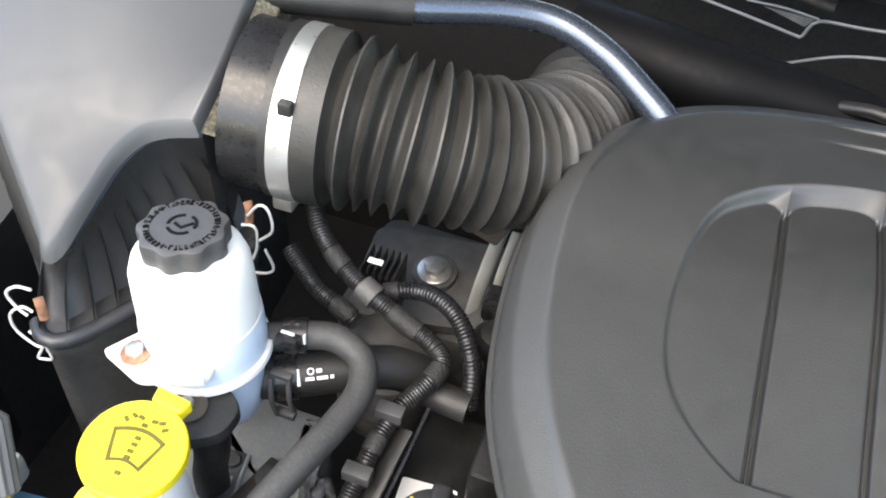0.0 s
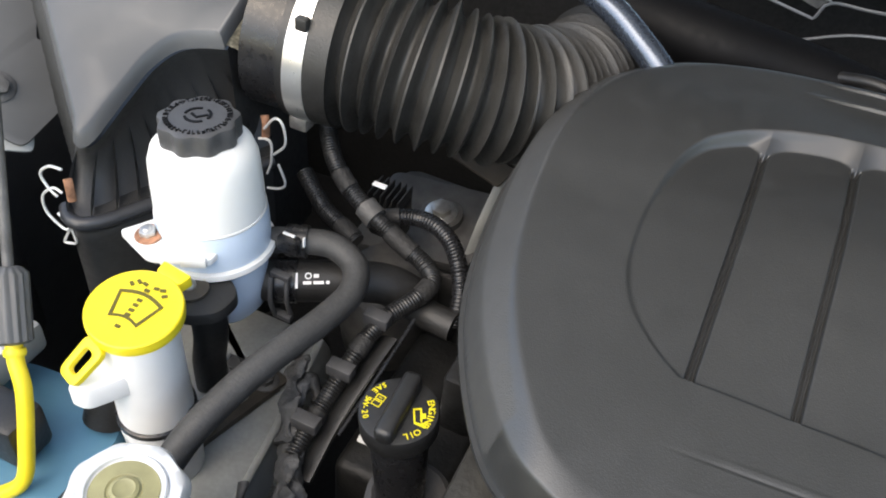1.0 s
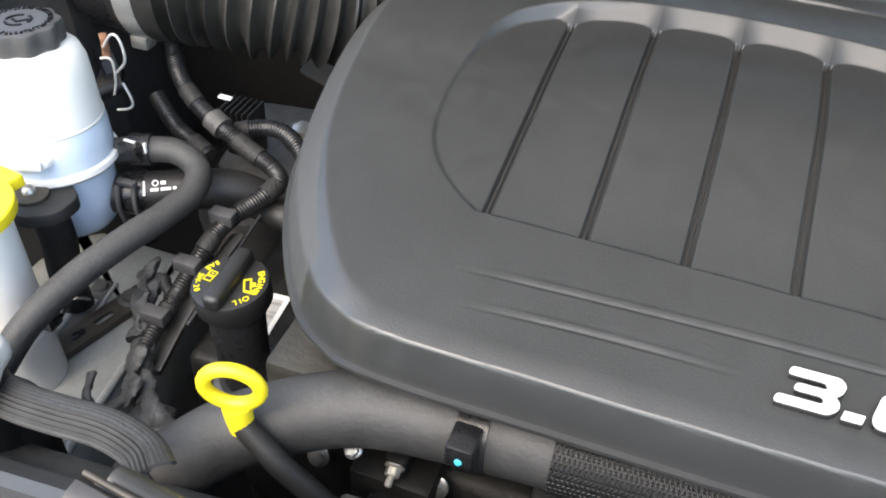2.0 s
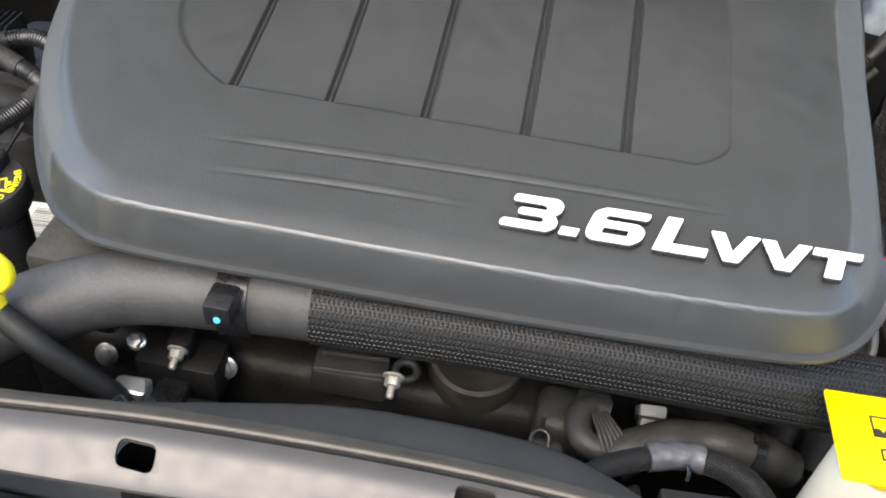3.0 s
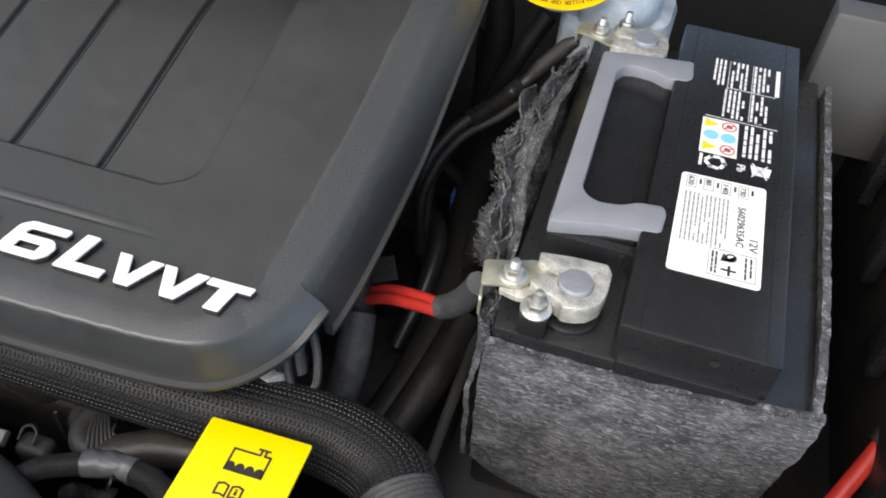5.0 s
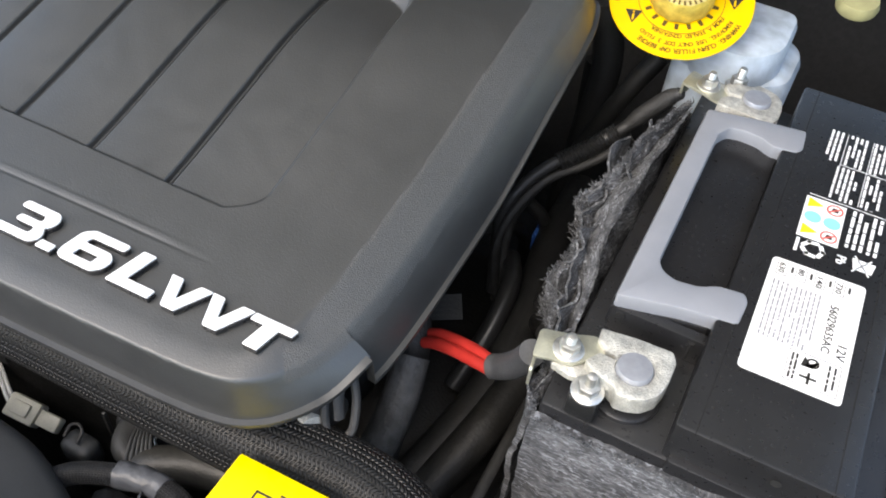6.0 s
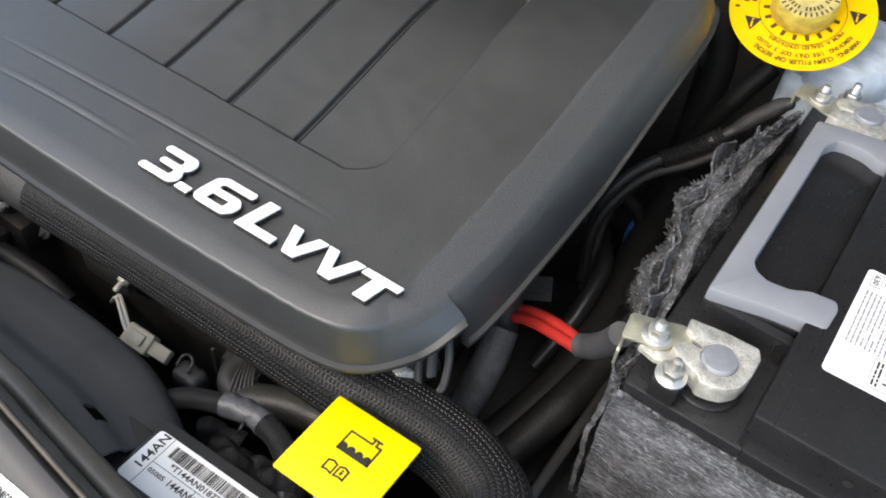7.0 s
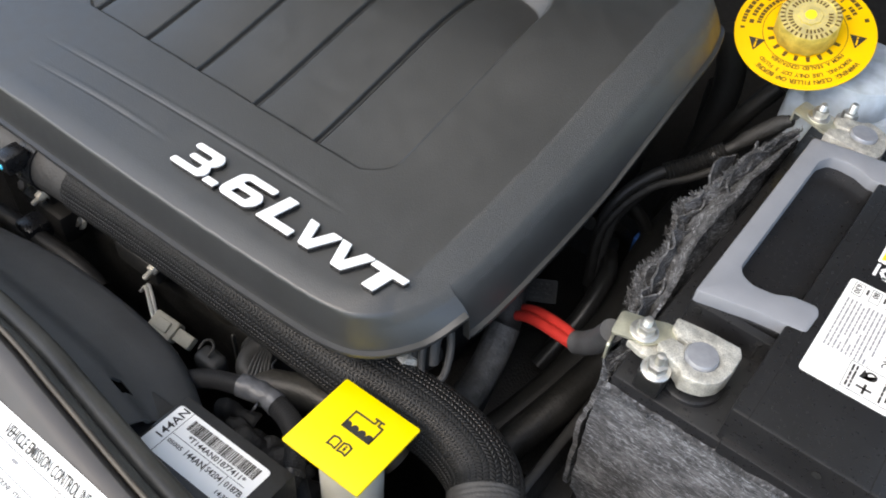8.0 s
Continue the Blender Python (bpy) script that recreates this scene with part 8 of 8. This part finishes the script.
def front_low():
    h = thing("front_harness", (0.14, -0.05, -0.12), "grey braided wiring harness with a taped joint", "wiring harness")
    part("sleeve", sweep([(0.066, -0.078, -0.118), (0.084, -0.064, -0.112), (0.100, -0.0565, -0.110), (0.112, -0.0525, -0.109)], 0.0070, 16, 0.003), "braid_fine", h)
    tape = sweep([(0.108, -0.0535, -0.109), (0.122, -0.0495, -0.108), (0.134, -0.0480, -0.108), (0.140, -0.0485, -0.108)], 0.0084, 18, 0.002)
    for v in tape.verts:
        v.co += 0.0011 * noise.noise_vector(v.co * 150)
    part("tape", tape, "grey_tape", h, "shiny grey tape round the harness")
    part("sleeve", sweep([(0.138, -0.0483, -0.108), (0.154, -0.051, -0.109), (0.168, -0.0585, -0.111), (0.178, -0.071, -0.115), (0.186, -0.086, -0.122), (0.191, -0.104, -0.136)], 0.0080, 18, 0.003), "braid_fine", h)
    part("tie", sweep([(0.1795, -0.0735, -0.1158), (0.1815, -0.077, -0.1172)], 0.0092, 18, 0.002), "gloss", h)
    part("tie_tail", sweep([(0.130, -0.0565, -0.1045), (0.131, -0.0605, -0.1055), (0.1305, -0.064, -0.109)], 0.0012, 6, 0.002), "gloss", h)
    t = thing("thermostat_housing", (0.09, 0.0, -0.16), "dusty grey plastic thermostat housing with a hooked arm", "housing")
    part("housing", block((0.046, -0.010, -0.21), (0.086, 0.03, -0.158), None, 0.010, 3), "dusty_plastic", t)
    part("arm", sweep([(0.090, 0.004, -0.150), (0.080, 0.004, -0.147), (0.0735, -0.004, -0.146), (0.073, -0.016, -0.147), (0.080, -0.026, -0.147), (0.094, -0.027, -0.147), (0.110, -0.024, -0.150)], lambda s, L: 0.0095 - 0.0015 * s / L, 18, 0.003), "dusty_plastic", t)
    part("pad", block((0.069, 0.000, -0.154), (0.092, 0.014, -0.1395), None, 0.004, 3), "dusty_plastic", t)
    for i in range(6):
        part("fin", sweep([(0.0795 + 0.0016 * i, -0.009 + 0.0006 * i, -0.1365), (0.0835 + 0.0026 * i, -0.021 + 0.0006 * i, -0.1360), (0.0885 + 0.0034 * i, -0.034 + 0.0010 * i, -0.1400)], 0.0013, 8, 0.004), "dusty_plastic", t)
    part("wire_hook", sweep([(0.0895, -0.005, -0.148), (0.0915, -0.011, -0.147), (0.0965, -0.0135, -0.148), (0.104, -0.0125, -0.150)], 0.0009, 8, 0.002), "wire", t)
    u = thing("water_hose", (0.14, -0.01, -0.15), "dusty black rubber water hose behind the harness", "hose")
    part("tube", sweep([(0.096, -0.031, -0.152), (0.110, -0.0225, -0.146), (0.128, -0.014, -0.1445), (0.147, -0.009, -0.1445), (0.167, -0.0065, -0.1455), (0.190, -0.006, -0.150), (0.212, -0.004, -0.162)], lambda s, L: 0.0138 + 0.0006 * math.sin(s * 190), 24, 0.003), "bellows", u)
    part("clamp", sweep([(0.181, -0.0063, -0.1482), (0.188, -0.006, -0.1495)], 0.0156, 24, 0.002), "gloss", u)
    part("clamp_ear", block((0.181, -0.010, -0.136), (0.189, -0.004, -0.130), None, 0.001), "gloss", u)
    q = thing("sensor_plug", (0.134, 0.05, -0.21), "pale plastic sensor plug beside the water hose", "sensor")
    mq = frame_at((0.134, 0.047, -0.203), (1, 0.06, 0), (0, -0.55, 0.83))
    part("body", block((-0.0085, -0.012, -0.02), (0.0085, 0.000, 0.0), mq, 0.002), "white", q)
    part("cap", block((-0.0100, 0.001, -0.02), (0.0100, 0.010, 0.002), mq, 0.002), "white", q)
    part("seam", block((-0.0105, -0.0008, -0.02), (0.0105, 0.0014, 0.0010), mq, 0.0005), "grey_tape", q)
    k = thing("loop_clip", (0.047, -0.035, -0.14), "small grey clip with an open loop beside the shroud", "clip")
    part("loop", sweep([(0.0425, -0.040, -0.140), (0.043, -0.033, -0.1355), (0.048, -0.0305, -0.134), (0.053, -0.033, -0.1355), (0.0535, -0.040, -0.140)], 0.0012, 8, 0.002), "black", k)
    part("foot", block((0.040, -0.046, -0.166), (0.064, -0.029, -0.142), None, 0.005, 3), "dusty_plastic", k)
    part("pin", block((0.0485, -0.014, -0.175), (0.0515, -0.011, -0.143), None, 0.001), "dusty_plastic", k)
    c = thing("cream_connector", (-0.05, -0.02, -0.22), "cream plastic connector with two white leads", "connector")
    mc = frame_at((-0.040, -0.016, -0.208), (1, 0.05, 0.0), (0, -0.4, 0.9)) @ Matrix.Scale(1.02, 4)
    part("body", block((-0.016, -0.009, -0.006), (0.012, 0.009, 0.006), mc, 0.002), "cream", c)
    part("latch", block((-0.010, -0.005, 0.006), (0.006, 0.005, 0.0085), mc, 0.001), "cream", c)
    part("socket", block((0.011, -0.006, -0.005), (0.030, 0.006, 0.003), mc, 0.0015), "cream", c)
    for d in (0.0, 0.004):
        part("lead", sweep([mc @ Vector((-0.014, d - 0.002, 0)), (-0.064, -0.014 + d, -0.208), (-0.078, -0.006 + d, -0.208), (-0.096, 0.003 + d, -0.214), (-0.112, 0.006 + d, -0.235)], 0.0016, 8, 0.003), "white", c)
    x = thing("crossing_hose", (0.25, -0.09, -0.12), "dusty dark hose at the foot of the coolant filler", "hose")
    part("tube", sweep([(0.205, -0.097, -0.122), (0.228, -0.093, -0.120), (0.254, -0.089, -0.120), (0.28, -0.085, -0.120), (0.305, -0.082, -0.124)], 0.011, 20, 0.004), "bellows", x)
    solo("ground_strap", sweep([(0.186, -0.074, -0.122), (0.196, -0.082, -0.118), (0.208, -0.088, -0.117), (0.222, -0.094, -0.120)], 0.0060, 16, 0.003, flat=0.6), "braid_fine", "grey braided ground strap beside the coolant filler", "strap")
    solo("wiring_loom", sweep([(-0.24, -0.04, -0.18), (-0.2, -0.035, -0.185), (-0.14, -0.03, -0.19), (-0.11, -0.03, -0.20)], 0.009, 12, 0.005), "rubber", "dark taped wiring loom under the radiator hose", "wiring")
    f = thing("foil_wrap", (-0.2, -0.06, -0.13), "crumpled silver foil on the dipstick bracket", "foil")
    bm = block((-0.2135, -0.070, -0.133), (-0.192, -0.056, -0.122), None, 0.003, 3)
    for v in bm.verts:
        v.co += 0.003 * noise.noise_vector(v.co * 190)
    part("sheet", bm, "steel", f)
    for i in range(6):
        x = 0.086 + 0.015 * i
        y, z = -0.062 - 0.005 * (i % 3), -0.150 - 0.005 * (i % 2)
        bm = sweep([(x, y, z), (x + 0.012, y + 0.006, z + 0.004 * (i % 3 - 1)), (x + 0.026, y + 0.010, z - 0.012)], lambda s, L: 0.008 + 0.002 * math.sin(s * 260), 16, 0.0018, flat=0.6)
        for v in bm.verts:
            v.co += 0.0022 * noise.noise_vector(v.co * 120 + Vector((i, 0, 0)))
        solo("loose_tape", bm, "tape", "wrinkled dark cloth tape on the loom", "tape")
    ra = thing("radiator", (0.0, -0.17, -0.3), "black radiator core behind the front panel", "radiator")
    part("core", block((-0.42, -0.20, -0.50), (0.33, -0.155, -0.10), None, 0.004), "black", ra)
    part("tank", block((-0.43, -0.19, -0.5), (-0.40, -0.13, -0.085), None, 0.008), "black", ra)
    # pipes in the corner by the battery tray
    a = thing("cooler_pipe", (0.39, -0.02, -0.15), "thin metal cooler pipe with a black fitting", "pipe")
    part("pipe", sweep([(0.352, -0.006, -0.127), (0.366, -0.024, -0.123), (0.381, -0.043, -0.120)], 0.0018, 10, 0.004), "alu", a)
    part("fitting", sweep([(0.380, -0.041, -0.121), (0.383, -0.050, -0.138), (0.385, -0.058, -0.156)], 0.0085, 16, 0.003), "gloss", a)
    part("stud", sweep([(0.386, -0.050, -0.155), (0.387, -0.075, -0.175)], 0.010, 16, 0.005), "black", a)
    part("tag", block((0.382, -0.0655, -0.1585), (0.387, -0.0615, -0.1515), None, 0.001), "yellow", a)
    for x, y in ((0.36, -0.04), (0.415, -0.02), (0.44, 0.0), (0.465, 0.01)):
        solo("support_rib", block((x - 0.004, y - 0.012, -0.34), (x + 0.004, y + 0.03, -0.17), None, 0.002), "black", "black plastic rib below the battery tray", "rib")
    solo("lower_duct", block((0.24, -0.13, -0.40), (0.52, 0.0, -0.235), None, 0.02), "black", "black plastic air duct below the hose", "duct")
    solo("side_hook", sweep([(0.475, 0.03, -0.16), (0.500, 0.022, -0.150), (0.535, 0.018, -0.155), (0.56, 0.03, -0.17)], 0.010, 12, 0.005, flat=0.5), "black", "black plastic hook below the battery wrap", "hook")


front_low()


def gap_right():
    """The dark gap between engine cover and battery."""
    for pts, r, mat, lab in (
        ([(0.208, 0.075, -0.26), (0.214, 0.083, -0.19), (0.218, 0.098, -0.14), (0.214, 0.120, -0.105), (0.195, 0.15, -0.09)], 0.013, "tape", "thick taped cable bundle beside the engine cover"),
        ([(0.228, 0.05, -0.22), (0.250, 0.105, -0.195), (0.262, 0.165, -0.180), (0.258, 0.24, -0.175), (0.245, 0.33, -0.18), (0.24, 0.42, -0.19)], 0.016, "gap_black", "thick dark cable duct beside the battery"),
        ([(0.205, 0.26, -0.12), (0.214, 0.30, -0.15), (0.215, 0.34, -0.20), (0.21, 0.36, -0.26)], 0.006, "gap_black", "black cable behind the engine cover"),
        ([(0.27, 0.46, -0.05), (0.25, 0.44, -0.09), (0.225, 0.43, -0.16), (0.215, 0.42, -0.24)], 0.009, "gap_black", "black hose below the brake reservoir"),
        ([(0.21, 0.47, -0.02), (0.225, 0.465, -0.08), (0.222, 0.45, -0.16)], 0.014, "gap_black", "black vacuum hose at the firewall"),
        ([(0.285, 0.20, -0.14), (0.262, 0.24, -0.18), (0.235, 0.27, -0.22)], 0.007, "conduit", "black cable in the battery gap"),
    ):
        solo("taped_cable" if mat == "tape" else "cable", sweep(pts, r, 16, 0.005), mat, lab, "cable")
    for dy, dz, r in ((-0.010, -0.006, 0.0036), (0.012, -0.014, 0.0044)):
        solo("cable", sweep([(0.283, 0.340 + dy, -0.044 + dz), (0.262, 0.325 + dy, -0.062 + dz), (0.238, 0.302 + dy, -0.073 + dz), (0.224, 0.276 + dy, -0.092 + dz), (0.219, 0.262 + dy, -0.13), (0.226, 0.25, -0.19)], r, 14, 0.005), "tape", "thin black cable beside the negative battery cable", "cable")
    for pts, r, mat, lab in (
        ([(0.222, 0.052, -0.15), (0.226, 0.066, -0.130), (0.226, 0.085, -0.112), (0.222, 0.104, -0.098)], 0.0125, "worn_tape", "worn taped cable end beside the engine cover"),
        ([(0.247, 0.030, -0.21), (0.262, 0.075, -0.185), (0.276, 0.12, -0.165), (0.285, 0.17, -0.155)], 0.0145, "shaded_black", "dusty corrugated hose below the positive cable"),
        ([(0.232, 0.16, -0.20), (0.242, 0.20, -0.165), (0.240, 0.24, -0.15), (0.226, 0.275, -0.16)], 0.008, "conduit", "black cable loop in the battery gap"),
    ):
        solo("cable", sweep(pts, r, 18, 0.004), mat, lab, "cable")
    g = thing("gearbox_casting", (0.24, 0.15, -0.24), "dusty brown gearbox casting under the cables", "gearbox")
    part("dome", lathe([(0.075, -0.06), (0.072, -0.02), (0.055, 0.0), (0.02, 0.010)], (0.225, 0.150, -0.235), (0.1, -0.2, 1), 32), "tape", g)
    part("breather", lathe([(0.008, 0), (0.008, 0.018), (0.005, 0.020)], (0.250, 0.130, -0.228), (0, 0, 1), 16), "black", g)
    hexbolt("bolt", (0.285, 0.255, -0.150), (0, -0.2, 1), 0.0085, "dull bolt on a dark bracket in the gap", mat="alu")
    solo("gap_bracket", block((0.262, 0.235, -0.175), (0.312, 0.285, -0.151), None, 0.004), "black", "black bracket in the battery gap", "bracket")
    c = thing("blue_connector", (0.21, 0.40, -0.235), "blue electrical connector on a dark cable", "connector")
    part("body", block((0.224, 0.330, -0.205), (0.246, 0.352, -0.180), pose(0, 0, 0), 0.003), "blue", c)
    part("lead", sweep([(0.235, 0.341, -0.185), (0.228, 0.335, -0.16), (0.205, 0.33, -0.14)], 0.006, 10, 0.005), "gap_black", c)
    w = thing("marked_hose", (0.212, 0.47, -0.17), "black hose with a white stripe", "hose")
    part("tube", sweep([(0.207, 0.500, -0.10), (0.209, 0.495, -0.18), (0.205, 0.47, -0.26)], 0.011, 14, 0.005), "gap_black", w)
    part("stripe", block((0.2065, 0.4835, -0.205), (0.2090, 0.4855, -0.140), None, 0.0005), "white_ink", w)
    tag = thing("gearbox_tag", (0.215, 0.20, -0.16), "faded grey label on a cable in the gap", "label")
    m = frame_at((0.196, 0.175, -0.155), (0.8, 0.5, 0), (0.2, -0.5, 0.85))
    part("paper", slab([(0, 0), (0.03, 0), (0.03, 0.02), (0, 0.02)], 0.0004, m), "gap_black", tag)
    part("print", bars(print_rows(0.002, 0.028, (0.003, 0.007, 0.011, 0.015), 0.0018, random.Random(1), 0.9), m @ Matrix.Translation((0, 0, 0.0005))), "tape", tag)


gap_right()


def rear():
    d = thing("rear_duct", (-0.2, 0.46, 0.0), "long dark plastic duct behind the engine cover", "duct")
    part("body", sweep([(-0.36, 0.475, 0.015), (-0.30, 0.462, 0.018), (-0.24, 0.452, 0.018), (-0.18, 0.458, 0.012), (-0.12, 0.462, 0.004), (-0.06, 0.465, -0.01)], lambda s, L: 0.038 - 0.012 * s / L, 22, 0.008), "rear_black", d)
    part("hook", sweep([(-0.135, 0.446, 0.026), (-0.11, 0.436, 0.034), (-0.085, 0.43, 0.032), (-0.065, 0.432, 0.020)], 0.006, 12, 0.004), "black", d)
    part("clip", block((-0.12, 0.426, 0.012), (-0.10, 0.434, 0.020), None, 0.002), "zinc", d)
    b = thing("wiper_linkage", (-0.2, 0.60, 0.05), "grey trim strips and a wire below the windscreen", "trim")
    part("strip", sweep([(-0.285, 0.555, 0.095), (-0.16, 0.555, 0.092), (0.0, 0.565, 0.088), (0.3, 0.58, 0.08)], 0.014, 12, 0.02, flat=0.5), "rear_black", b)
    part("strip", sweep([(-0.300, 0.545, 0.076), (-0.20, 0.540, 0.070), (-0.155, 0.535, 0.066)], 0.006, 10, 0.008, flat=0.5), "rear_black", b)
    part("edge", sweep([(-0.32, 0.560, 0.044), (-0.24, 0.560, 0.032), (-0.204, 0.560, 0.026), (-0.174, 0.560, 0.0207), (-0.168, 0.560, 0.0215), (-0.159, 0.560, 0.0385), (-0.12, 0.560, 0.041), (-0.05, 0.562, 0.046)], 0.0015, 8, 0.004), "glassy", b)
    part("edge", sweep([(-0.225, 0.562, 0.043), (-0.19, 0.562, 0.043), (-0.159, 0.562, 0.0395)], 0.0012, 8, 0.006), "glassy", b)
    part("plate", slab([(-0.209, 0.0395), (-0.162, 0.0375), (-0.1685, 0.0285)], 0.002, Matrix.Translation((0, 0.566, 0)) @ Matrix.Rotation(math.pi / 2, 4, "X")), "alu", b, "pale metal plate in the trim")
    part("wire", sweep([(-0.23, 0.52, -0.006), (-0.215, 0.52, -0.002), (-0.18, 0.52, 0.012), (-0.136, 0.52, 0.031), (-0.09, 0.52, 0.039), (-0.042, 0.52, 0.043), (0.05, 0.53, 0.035)], 0.0014, 8, 0.008), "glassy", b)
    # pale block standing in for a small white highlight below the wire
    part("clip", block((-0.176, 0.518, 0.001), (-0.160, 0.522, 0.005), None, 0.001), "alu", b)
    t = thing("reservoir_cap", (0.40, 0.47, 0.02), "pale green cap behind the brake reservoir", "cap")
    part("cap", lathe([(0.016, 0.0), (0.017, 0.004), (0.015, 0.010), (0.007, 0.011)], (0.402, 0.505, 0.02), (0, -0.2, 1), 32), "olive", t)


rear()
